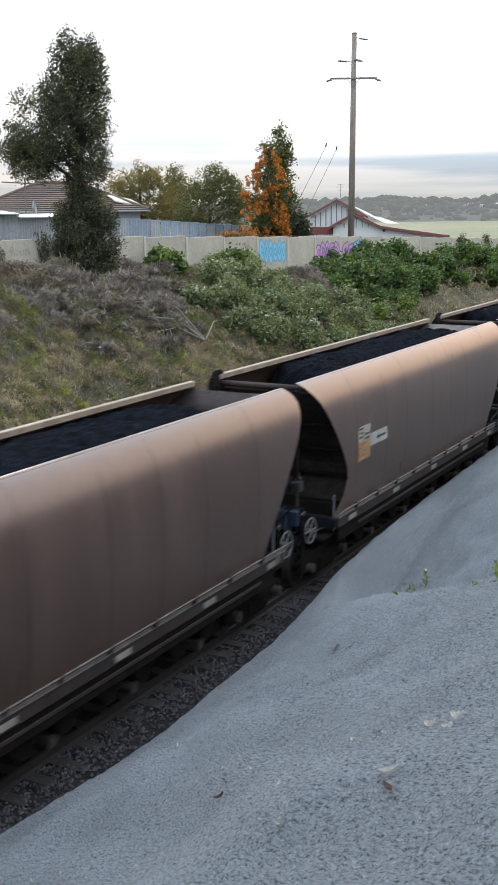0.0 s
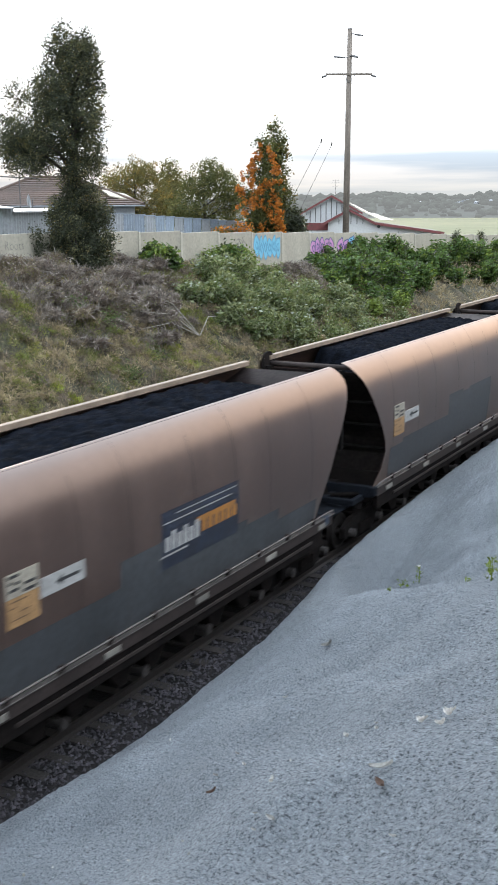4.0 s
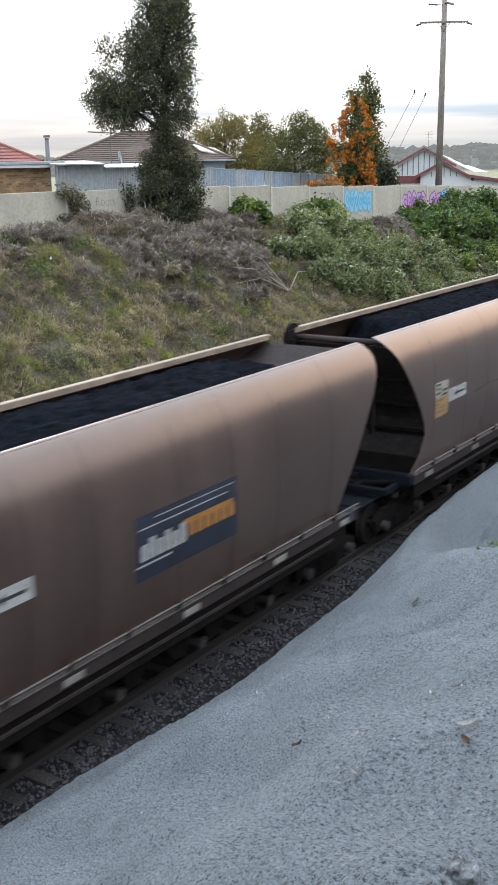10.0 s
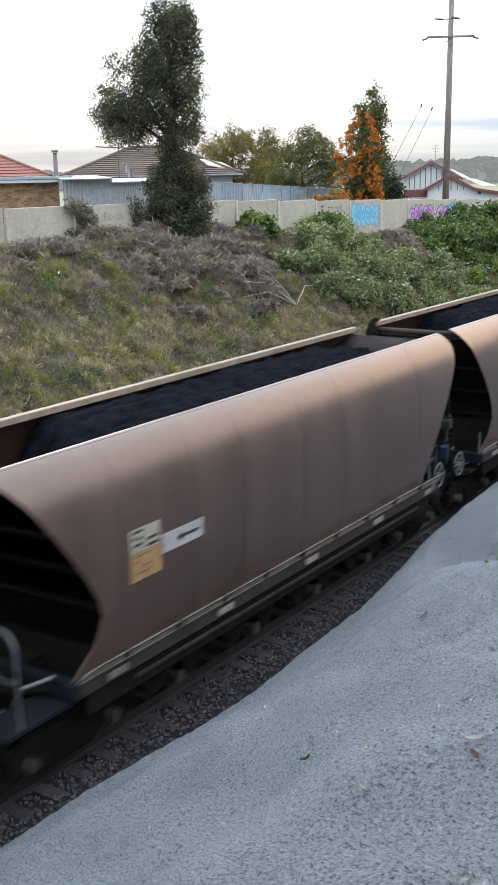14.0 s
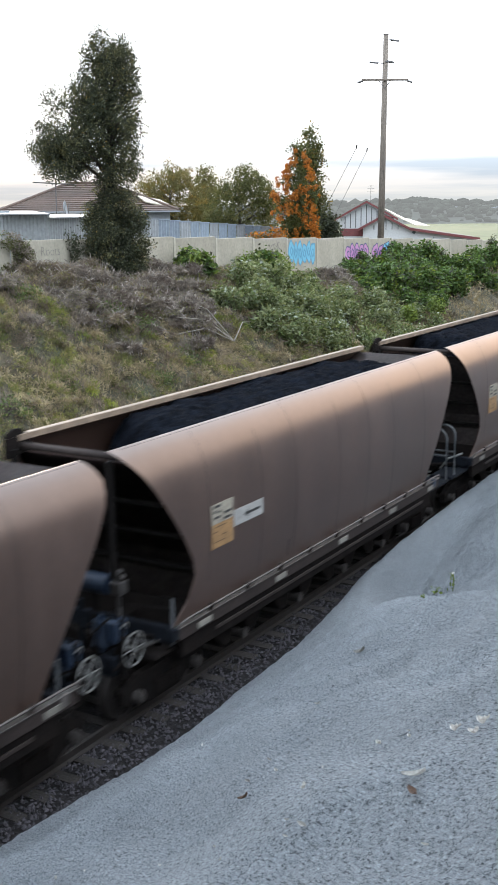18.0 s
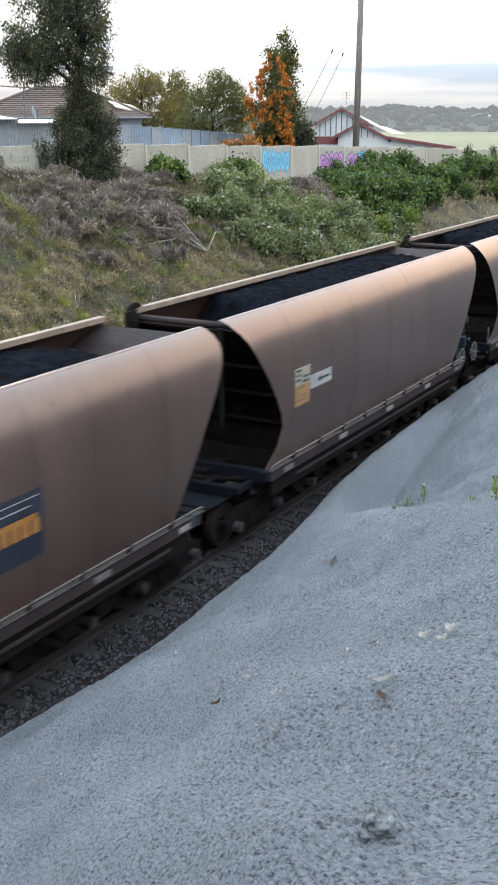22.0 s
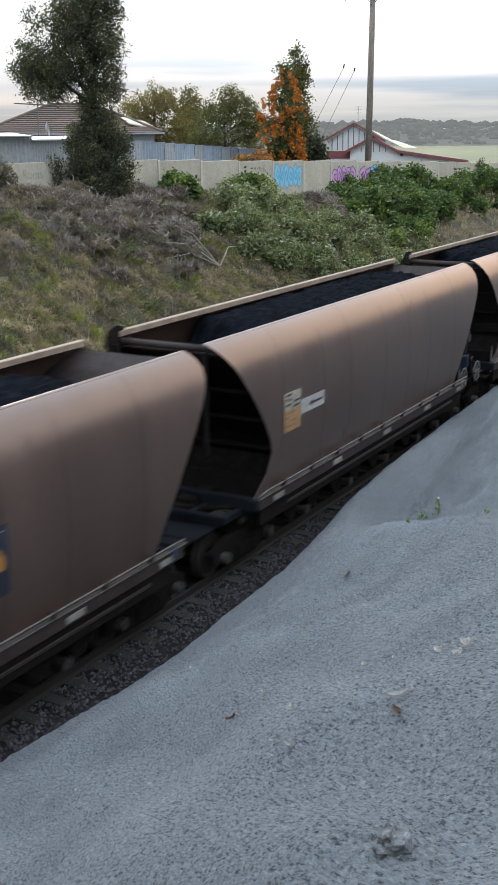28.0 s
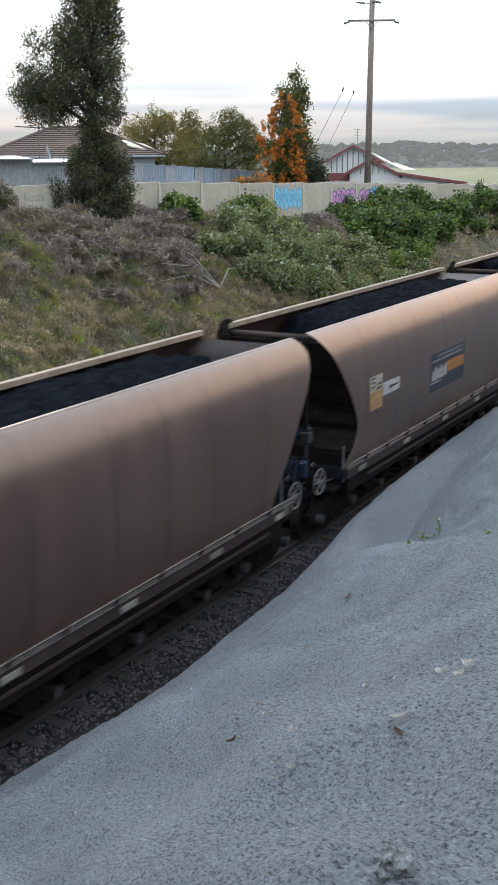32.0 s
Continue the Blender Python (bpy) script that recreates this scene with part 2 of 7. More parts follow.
M = dict(
    shotcrete=mat("shotcrete", (0.229, 0.257, 0.281), 0.95, var=0.2, scale=0.45, fine=60, bump=1.0, bscale=50, dist=0.10, col2=(0.186, 0.211, 0.232), bdetail=5, brough=0.72, spec=0.3, pit_shade=58.0, rake=-16),
    # soil colour kept dark, so gaps between tufts read as shaded
    earth=mat("earth", (0.075, 0.060, 0.038), 1.0, var=0.5, scale=0.9, fine=9, bump=1.0, bscale=9, dist=0.12, col2=(0.040, 0.044, 0.022)),
    ballast=mat("ballast", (0.020, 0.0185, 0.020), 0.95, var=0.5, scale=4, fine=30, bump=1, bscale=22, dist=0.04, col2=(0.010, 0.0095, 0.0095), spec=0.1),
    stone=mat("ballast_stone", (0.052, 0.049, 0.056), 0.95, var=0.4, scale=9, fine=50, bump=0.3, island=True, spec=0.25),
    sleeper=mat("sleeper", (0.036, 0.032, 0.030), 0.9, var=0.4, scale=2, fine=25, bump=0.5, bscale=30, objrand=0.25, spec=0.25),
    rail=mat("rail", (0.030, 0.025, 0.023), 0.6, metal=0.4, var=0.3, fine=30, bump=0.1),
    hopper=mat("hopper_paint", (0.050, 0.0362, 0.0315), 0.33, var=0.16, scale=1.0, fine=7, bump=0.08, bscale=4, dist=0.012, col2=(0.036, 0.0252, 0.0214), objrand=0.10, streak=(1.2, 1.5, 0.16), spec=0.5, tint=(1.0, 0.83, 0.75), coat=0.62),
    inner=mat("hopper_inside", (0.15, 0.122, 0.118), 0.42, var=0.3, scale=1.5, fine=12, bump=0.1),
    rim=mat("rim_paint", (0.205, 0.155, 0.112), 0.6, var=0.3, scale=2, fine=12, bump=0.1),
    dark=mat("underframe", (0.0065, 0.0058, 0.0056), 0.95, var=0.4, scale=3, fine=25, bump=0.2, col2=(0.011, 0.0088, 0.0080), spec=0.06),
    sill=mat("sill_paint", (0.032, 0.0245, 0.0225), 0.75, var=0.35, scale=2, fine=14, bump=0.15, spec=0.2),
    whiteline=mat("worn_edge", (0.082, 0.073, 0.068), 0.5, var=0.4, scale=2, fine=15, bump=0.1),
    reflector=mat("reflector", (0.18, 0.17, 0.148), 0.5, var=0.25, scale=5, fine=30, bump=0.05, objrand=0.35),
    coal=mat("coal", (0.0062, 0.0080, 0.0120), 1.0, var=0.65, scale=3, fine=16, bump=0.7, bscale=11, dist=0.05, spec=0.02, bdetail=5, brough=0.65),
    blue=mat("blue_paint", (0.008, 0.021, 0.046), 0.6, var=0.35, scale=4, fine=20, bump=0.1),
    steel=mat("handrail_paint", (0.125, 0.125, 0.12), 0.5, var=0.3, scale=5, fine=30, bump=0.1),
    concrete=mat("fence_concrete", (0.30, 0.28, 0.225), 0.9, var=0.16, scale=0.9, fine=10, bump=0.2, bscale=14, col2=(0.25, 0.235, 0.19), objrand=0.08, streak=(1, 1, 0.35)),
    post=mat("fence_post", (0.36, 0.34, 0.28), 0.9, var=0.15, scale=2, fine=14, bump=0.2),
    bark=mat("bark", (0.042, 0.034, 0.028), 0.95, var=0.4, scale=3, fine=14, bump=0.8, bscale=9, dist=0.03),
    timber=mat("pole_timber", (0.165, 0.14, 0.115), 0.9, var=0.35, scale=1.5, fine=12, bump=0.5, bscale=12, streak=(9, 9, 0.5)),
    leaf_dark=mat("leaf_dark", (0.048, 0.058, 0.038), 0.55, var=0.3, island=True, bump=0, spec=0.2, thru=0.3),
    leaf_olive=mat("leaf_olive", (0.125, 0.125, 0.050), 0.6, var=0.3, island=True, bump=0, spec=0.2, thru=0.3),
    leaf_mid=mat("leaf_mid", (0.075, 0.088, 0.032), 0.55, var=0.3, island=True, bump=0, spec=0.2, thru=0.3),
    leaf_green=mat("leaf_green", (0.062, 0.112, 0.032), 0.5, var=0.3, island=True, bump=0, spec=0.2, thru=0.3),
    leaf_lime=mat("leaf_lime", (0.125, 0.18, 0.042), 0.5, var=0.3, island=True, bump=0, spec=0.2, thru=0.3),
    leaf_grey=mat("leaf_grey", (0.172, 0.205, 0.115), 0.6, var=0.3, island=True, bump=0, spec=0.2, thru=0.3),
    flower=mat("orange_blossom", (0.38, 0.148, 0.026), 0.6, var=0.25, island=True, bump=0, spec=0.2, thru=0.3),
    grass=mat("grass", (0.200, 0.205, 0.075), 0.8, var=0.42, scale=0.7, fine=3.5, col2=(0.100, 0.115, 0.045), island=True, bump=0, spec=0.2, thru=0.25),
    straw=mat("dry_grass", (0.33, 0.290, 0.200), 0.85, var=0.42, scale=0.6, fine=3.0, col2=(0.18, 0.148, 0.098), island=True, bump=0, spec=0.2, thru=0.2),
    twig=mat("dead_twigs", (0.235, 0.205, 0.172), 0.9, var=0.4, scale=0.9, fine=4.0, col2=(0.12, 0.092, 0.076), island=True, bump=0, spec=0.2),
    field=mat("far_field", (0.155, 0.150, 0.080), 1.0, var=0.25, scale=0.012, fine=0.2, bump=0, col2=(0.10, 0.108, 0.050)),
    woods=mat("far_woods", (0.035, 0.040, 0.035), 1.0, var=0.2, scale=0.01, fine=0.08, bump=0, spec=0.0, haze_glow=(0.245, 0.252, 0.256)),
    rooftile=mat("brown_roof_tile", (0.085, 0.058, 0.045), 0.85, var=0.3, scale=1, fine=8, bump=0.2, objrand=0.2),
    redroof=mat("red_roof", (0.17, 0.05, 0.036), 0.7, var=0.2, scale=1, fine=8, bump=0.1),
    zinc=mat("zinc_sheet", (0.24, 0.26, 0.275), 0.5, metal=0.2, var=0.15, scale=0.8, fine=8, bump=0.05, objrand=0.12),
    bluesheet=mat("blue_grey_sheet", (0.19, 0.235, 0.285), 0.55, var=0.15, scale=1, fine=8, bump=0.05, objrand=0.2),
    brick=mat("yellow_brick", (0.25, 0.155, 0.08), 0.9, var=0.2, scale=2, fine=12, bump=0.2, objrand=0.15),
    mortar=mat("mortar", (0.25, 0.22, 0.185), 0.95, var=0.2, bump=0.2),
    white=mat("white_paint", (0.42, 0.43, 0.43), 0.6, var=0.08, scale=1, fine=8, bump=0.05),
    maroon=mat("maroon_paint", (0.13, 0.03, 0.03), 0.5, var=0.2, bump=0.05),
    glass=mat("window_glass", (0.05, 0.06, 0.07), 0.08, var=0.1, bump=0),
    # pale cream holds the sky's glare on the panels
    panel=mat("solar_panel", (0.34, 0.31, 0.24), 0.5, var=0.05, bump=0),
    plate=mat("cream_plate", (0.25, 0.23, 0.185), 0.6, var=0.3, scale=3, fine=20, bump=0.05),
    tan=mat("tan_plate", (0.26, 0.15, 0.062), 0.6, var=0.3, scale=3, fine=20, bump=0.05),
    ink=mat("black_ink", (0.015, 0.015, 0.016), 0.6, var=0.2, bump=0),
    navy=mat("navy_panel", (0.010, 0.018, 0.036), 0.5, var=0.45, scale=2, fine=12, bump=0.05, spec=0.4, coat=0.3),
    letter=mat("white_lettering", (0.28, 0.28, 0.27), 0.55, var=0.2, scale=3, fine=15, bump=0),
    orange=mat("orange_lettering", (0.27, 0.115, 0.020), 0.55, var=0.2, scale=3, fine=15, bump=0),
    overpaint=mat("grey_overpaint", (0.040, 0.047, 0.053), 0.6, var=0.3, scale=1.2, fine=8, bump=0.05, streak=(1, 1, 0.3), spec=0.3, coat=0.25),
    rubbed=mat("rubbed_paint", (0.15, 0.092, 0.068), 0.6, var=0.4, scale=2, fine=10, bump=0),
    tag_blue=mat("sky_blue_spray", (0.13, 0.38, 0.52), 0.7, var=0.12, bump=0),
    tag_pink=mat("pink_spray", (0.42, 0.20, 0.38), 0.7, var=0.12, bump=0),
    tag_dark=mat("dark_spray", (0.05, 0.06, 0.16), 0.7, var=0.2, bump=0),
    paper=mat("torn_paper", (0.52, 0.51, 0.48), 0.85, var=0.12, scale=20, fine=80, bump=0.2),
    dry_leaf=mat("dry_leaf", (0.15, 0.095, 0.07), 0.8, var=0.3, scale=15, fine=60, bump=0.2),
    pale_leaf=mat("pale_dry_leaf", (0.36, 0.36, 0.34), 0.8, var=0.2, scale=15, fine=60, bump=0.2, objrand=0.4),
    seam=mat("seam_paint", (0.019, 0.0125, 0.0105), 0.5, var=0.3, scale=2, fine=10, bump=0),
    run=mat("dark_run", (0.018, 0.014, 0.013), 0.6, var=0.3, scale=3, fine=10, bump=0),
    metal=mat("dark_metal", (0.10, 0.10, 0.10), 0.5, metal=0.5, var=0.2, bump=0.05),
)


# ---- mesh tools ----
def mesh_of(name, bm, material, smooth=False):
    me = bpy.data.meshes.new(name)
    bm.to_mesh(me)
    bm.free()
    if material:
        me.materials.append(material)
    if smooth:
        for p in me.polygons:
            p.use_smooth = True
    return me


def part(name, bm, material, parent=None, label="", smooth=False, m=None):
    ob = new(name, mesh_of(name, bm, material, smooth))
    if parent:
        ob.parent = parent
    if m is not None:
        ob.matrix_basis = m
    return tagged(ob, label)


def again(ob, parent, m):
    """Another part on the same mesh, under a thing."""
    o = new(ob.name.split(".")[0], ob.data)
    o.parent = parent
    o.matrix_basis = m
    return tagged(o, ob.get("label", ""))


def empty(name, m=None, label="", category="", group="", kind=""):
    ob = new(name)
    ob.empty_display_size = 0.2
    if m is not None:
        ob.matrix_basis = m
    return tagged(ob, label, category, group, kind)


def box(bm, x0, y0, z0, x1, y1, z1, bevel=0.0, m=None):
    r = bmesh.ops.create_cube(bm, size=1.0)
    for v in r["verts"]:
        v.co = Vector((x0 + (v.co.x + 0.5) * (x1 - x0), y0 + (v.co.y + 0.5) * (y1 - y0), z0 + (v.co.z + 0.5) * (z1 - z0)))
        if m is not None:
            v.co = m @ v.co
    if bevel:
        es = {e for v in r["verts"] for e in v.link_edges}
        bmesh.ops.bevel(bm, geom=list(es), offset=bevel, segments=1, affect="EDGES")
    return bm


def boxbm(*a, **k):
    return box(bmesh.new(), *a, **k)


def rod(bm, p, q, r, n=8, r2=None):
    p, q = Vector(p), Vector(q)
    d = q - p
    res = bmesh.ops.create_cone(bm, cap_ends=True, segments=n, radius1=r, radius2=r if r2 is None else r2, depth=d.length)
    mt = Matrix.Translation((p + q) / 2) @ d.to_track_quat("Z", "Y").to_matrix().to_4x4()
    bmesh.ops.transform(bm, matrix=mt, verts=res["verts"])
    return bm


def tube(bm, pts, r, n=8):
    """A bent round bar through the points."""
    pts = [Vector(p) for p in pts]
    rings = []
    for i, p in enumerate(pts):
        d = (pts[min(i + 1, len(pts) - 1)] - pts[max(i - 1, 0)]).normalized()
        q = d.to_track_quat("Z", "Y")
        rr = r[i] if isinstance(r, (list, tuple)) else r
        rings.append([bm.verts.new(p + q @ Vector((rr * math.cos(a), rr * math.sin(a), 0))) for a in (2 * math.pi * k / n for k in range(n))])
    for a, b in zip(rings, rings[1:]):
        for k in range(n):
            bm.faces.new((a[k], a[(k + 1) % n], b[(k + 1) % n], b[k]))
    bm.faces.new(rings[0][::-1])
    bm.faces.new(rings[-1])
    return bm


def prism(bm, outline, axis, a, b):
    """Extrudes a closed outline of (p, q) along axis from a to b; x: (y, z), y: (x, z), z: (x, y)."""
    def at(p, q, s):
        return {"x": (s, p, q), "y": (p, s, q), "z": (p, q, s)}[axis]
    A = [bm.verts.new(at(p, q, a)) for p, q in outline]
    B = [bm.verts.new(at(p, q, b)) for p, q in outline]
    n = len(outline)
    for i in range(n):
        bm.faces.new((A[i], A[(i + 1) % n], B[(i + 1) % n], B[i]))
    bm.faces.new(A[::-1])
    bm.faces.new(B)
    bmesh.ops.recalc_face_normals(bm, faces=bm.faces[:])
    return bm


def raw(name, verts, faces, material, smooth=False):
    """A mesh from numpy arrays; faces all of one size."""
    me = bpy.data.meshes.new(name)
    verts, faces = np.asarray(verts, np.float32), np.asarray(faces, np.int32)
    k = faces.shape[1]
    me.vertices.add(len(verts))
    me.vertices.foreach_set("co", verts.ravel())
    me.loops.add(faces.size)
    me.loops.foreach_set("vertex_index", faces.ravel())
    me.polygons.add(len(faces))
    me.polygons.foreach_set("loop_start", np.arange(0, faces.size, k, dtype=np.int32))
    me.polygons.foreach_set("use_smooth", np.full(len(faces), smooth))
    me.update(calc_edges=True)
    me.materials.append(material)
    return me


RNG = np.random.default_rng(7)


def leaves(centres, size, flat=0.0, long=1.6, droop=0.0):
    """Folded leaf blades at the centres, turned at random: (verts, faces), two triangles a leaf."""
    c = np.asarray(centres, float)
    n = len(c)
    s = size * RNG.uniform(0.6, 1.35, (n, 1))
    d = RNG.normal(size=(n, 3))
    d[:, 2] = d[:, 2] * (1 - flat) - droop
    d /= np.linalg.norm(d, axis=1)[:, None]
    u = np.cross(d, RNG.normal(size=(n, 3)))
    u /= np.linalg.norm(u, axis=1)[:, None]
    w = np.cross(d, u)
    a, b = c - d * s * long / 2, c + d * s * long / 2
    e, f = c + u * s / 2 + w * s * 0.15, c - u * s / 2 + w * s * 0.15
    v = np.stack([a, e, b, f], 1).reshape(-1, 3)
    i = np.arange(n)[:, None] * 4
    return v, np.concatenate([i + [[0, 1, 2]], i + [[0, 2, 3]]])


def blades(roots, height, width, lean=0.35, out=None):
    """Grass blades: one bent pair of triangles each."""
    c = np.asarray(roots, float)
    n = len(c)
    h = height * RNG.uniform(0.5, 1.3, (n, 1))
    a = RNG.uniform(0, 2 * np.pi, n)
    side = np.stack([np.cos(a), np.sin(a), np.zeros(n)], 1) * width / 2
    tip = RNG.normal(size=(n, 3)) * lean * h
    if out is not None:
        tip = tip + out * h
    tip[:, 2] = h[:, 0] * (1 - 0.25 * np.minimum(1, np.linalg.norm(tip[:, :2], axis=1) / (h[:, 0] + 1e-6)))
    v = np.stack([c - side, c + side, c + side * 0.7 + tip * 0.55, c + tip], 1).reshape(-1, 3)
    i = np.arange(n)[:, None] * 4
    return v, np.concatenate([i + [[0, 1, 2]], i + [[0, 2, 3]]])


def sm(x, a, b):
    t = np.clip((x - a) / (b - a), 0, 1)
    return t * t * (3 - 2 * t)


def wob(x, y, s, seed=0):
    """Smooth uneven ground, about -1 to 1."""
    r = np.random.default_rng(100 + seed)
    z = 0
    for k in range(7):
        a, p, q = r.uniform(0, 6.28), r.uniform(0, 6.28), r.uniform(0.6, 1.9) / s
        z = z + np.sin((x * np.cos(a) + y * np.sin(a)) * q * 6.28 + p)
    return z / 3.5


def grid_mesh(name, xs, ys, fz, material, smooth=True):
    X, Y = np.meshgrid(xs, ys)
    Z = fz(X, Y)
    nx, ny = len(xs), len(ys)
    i = (np.arange(ny - 1)[:, None] * nx + np.arange(nx - 1)).ravel()
    return raw(name, np.stack([X, Y, Z], -1).reshape(-1, 3), np.stack([i, i + 1, i + nx + 1, i + nx], 1), material, smooth)


# ---- the ground ----
XC = -11.62          # centre of the track
XW = -25.33          # the concrete fence
LIP_Y = [-30, 8, 10, 12.2, 13.6, 15.7, 17.7, 20, 21.6, 25.5, 30.4, 36.3, 60, 400]
LIP_X = [-9.2, -9.2, -9.16, -8.9, -8.84, -8.95, -9.02, -9.32, -9.6, -9.93, -10.1, -10.25, -10.25, -10.25]


def fence_top(y):
    return np.interp(y, [20, 32, 38.3, 44.7, 54, 64, 74, 120], [7.6, 7.5, 7.42, 7.22, 7.0, 6.72, 6.4, 5.0])


def near_slope(x, y):
    """The sprayed slope that falls from the camera to the track."""
    lip = np.interp(y, LIP_Y, LIP_X)
    d = x - lip
    up = 0.62 + 0.665 * d - 0.010 * np.clip(d - 7, 0, 9) ** 2
    z = np.where(d > 0, up, 0.62 + 1.5 * d - 0.35 * d * d)
    # a spur, a gully behind it and a second spur
    n = ((x + 8.6) * 0.755 + (y - 17.2) * 0.655)
    z = z - 1.25 * np.exp(-((n - 3.1) / np.where(n < 3.1, 1.3, 3.6)) ** 2) * sm(d, 0.0, 1.2)
    z = z - 0.25 * np.exp(-((n - 11.0) / 2.2) ** 2) * sm(d, 0.0, 2.2)
    z = z + 0.11 * wob(x, y, 5.0, 1) * sm(d, 0, 1.5) + 0.05 * wob(x, y, 1.7, 2) * sm(d, 0.2, 1.5) + 0.048 * (1 + 0.4 * wob(x, y, 3.0, 15)) * np.sin((1.28 - 0.69 * x - 0.72 * y) * 5.46 + 0.5 * np.sin(x * 1.1 - y * 0.9)) * sm(d, 1.5, 3.5)
    # the crest bulges before the camera's feet
    z = z + 0.3 * np.exp(-((x + 1.5) ** 2 + (y - 3.5) ** 2) / 9.7)
    z = np.where(x > -0.5, np.minimum(z, 6.75), z)
    return np.maximum(z, -0.55)


def bank(x, y):
    """The far bank, up to the foot of the fence, and the land behind."""
    top = fence_top(y) - np.interp(y, [26, 40, 48], [1.25, 1.35, 1.78])
    foot = -14.9
    t = np.clip((foot - x) / (foot - XW - 0.8), 0, 1)
    rise = 0.5 * (3 * t * t - 2 * t ** 3) + 0.5 * t
    z = -0.5 + (top + 0.5) * rise
    z = z + 0.32 * np.exp(-((x + 22.9) / 1.2) ** 2 - ((y - 33.0) / 2.3) ** 2)
    return z + (0.26 * wob(x, y, 6, 3) + 0.19 * wob(x, y, 2.4, 4) + 0.10 * wob(x, y, 1.0, 9)) * np.sin(np.pi * t) ** 0.6


def land(x, y):
    far = np.hypot(x, y)
    z = bank(x, y)
    beyond = sm(-x, 26, 150) * 1.0
    valley = sm(far, 110, 330)
    z = z * (1 - valley) - 1.5 * valley
    z = z + 6.0 * sm(far, 700, 2600) * 1.0
    right = sm(x, -9.9, -9.2)
    ns = np.where((y > -60) & (y < 130), near_slope(x, y) - 0.4, 5.5)
    ns = ns * (1 - valley) - 1.5 * valley
    return z * (1 - right) + ns * right


def build_ground():
    def steps(fine, a, b, lim):
        core = list(np.arange(a, b + 1e-6, fine))
        lo, hi, s = [], [], fine
        x = a
        while x > -lim:
            s *= 1.25
            x -= s
            lo.append(x)
        x, s = b, fine
        while x < lim:
            s *= 1.25
            x += s
            hi.append(x)
        return np.array(lo[::-1] + core + hi)
    me = grid_mesh("ground", steps(0.2, -28, -8, 4500), steps(0.22, 6, 70, 4500), land, M["earth"])
    me.materials.append(M["field"])
    co = np.array([p.center[:] for p in me.polygons])
    mi = (np.hypot(co[:, 0], co[:, 1]) > 120).astype(np.int32)
    me.polygons.foreach_set("material_index", mi)
    tagged(new("ground", me), "grassy cutting bank and fields running out to low hills", "ground", kind="structure")
    xs = np.concatenate([np.arange(-10.9, -9.4, 0.06), np.arange(-9.4, -4.5, 0.026), np.arange(-4.5, -0.8, 0.014), np.arange(-0.8, 8, 0.3)])
    ys = np.concatenate([np.arange(-8, 2, 0.3), np.arange(2, 7, 0.014), np.arange(7, 10, 0.022), np.arange(10, 14, 0.035), np.arange(14, 24, 0.06), np.arange(24, 62, 0.2)])

    def fz(x, y):
        r = np.random.default_rng(5)
        a = r.normal(size=x.shape)
        b = r.normal(size=x.shape)
        for ax in (0, 1):
            b = b + np.roll(b, 1, ax) + np.roll(b, -1, ax)
        b = b / 3
        coarse = 0.6 + 0.5 * sm(wob(x, y, 2.2, 14), -0.4, 0.7)
        lump = coarse * (np.clip(a, -2.4, 1.6) * 0.0036 + np.clip(b, -2.0, 1.0) * 0.0065) + 0.006 * wob(x, y, 0.30, 6)
        return near_slope(x, y) + lump * (1 + 1.1 * sm(np.hypot(x, y), 6, 13))
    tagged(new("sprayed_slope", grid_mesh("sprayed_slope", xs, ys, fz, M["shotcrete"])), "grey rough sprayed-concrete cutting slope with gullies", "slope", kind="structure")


build_ground()


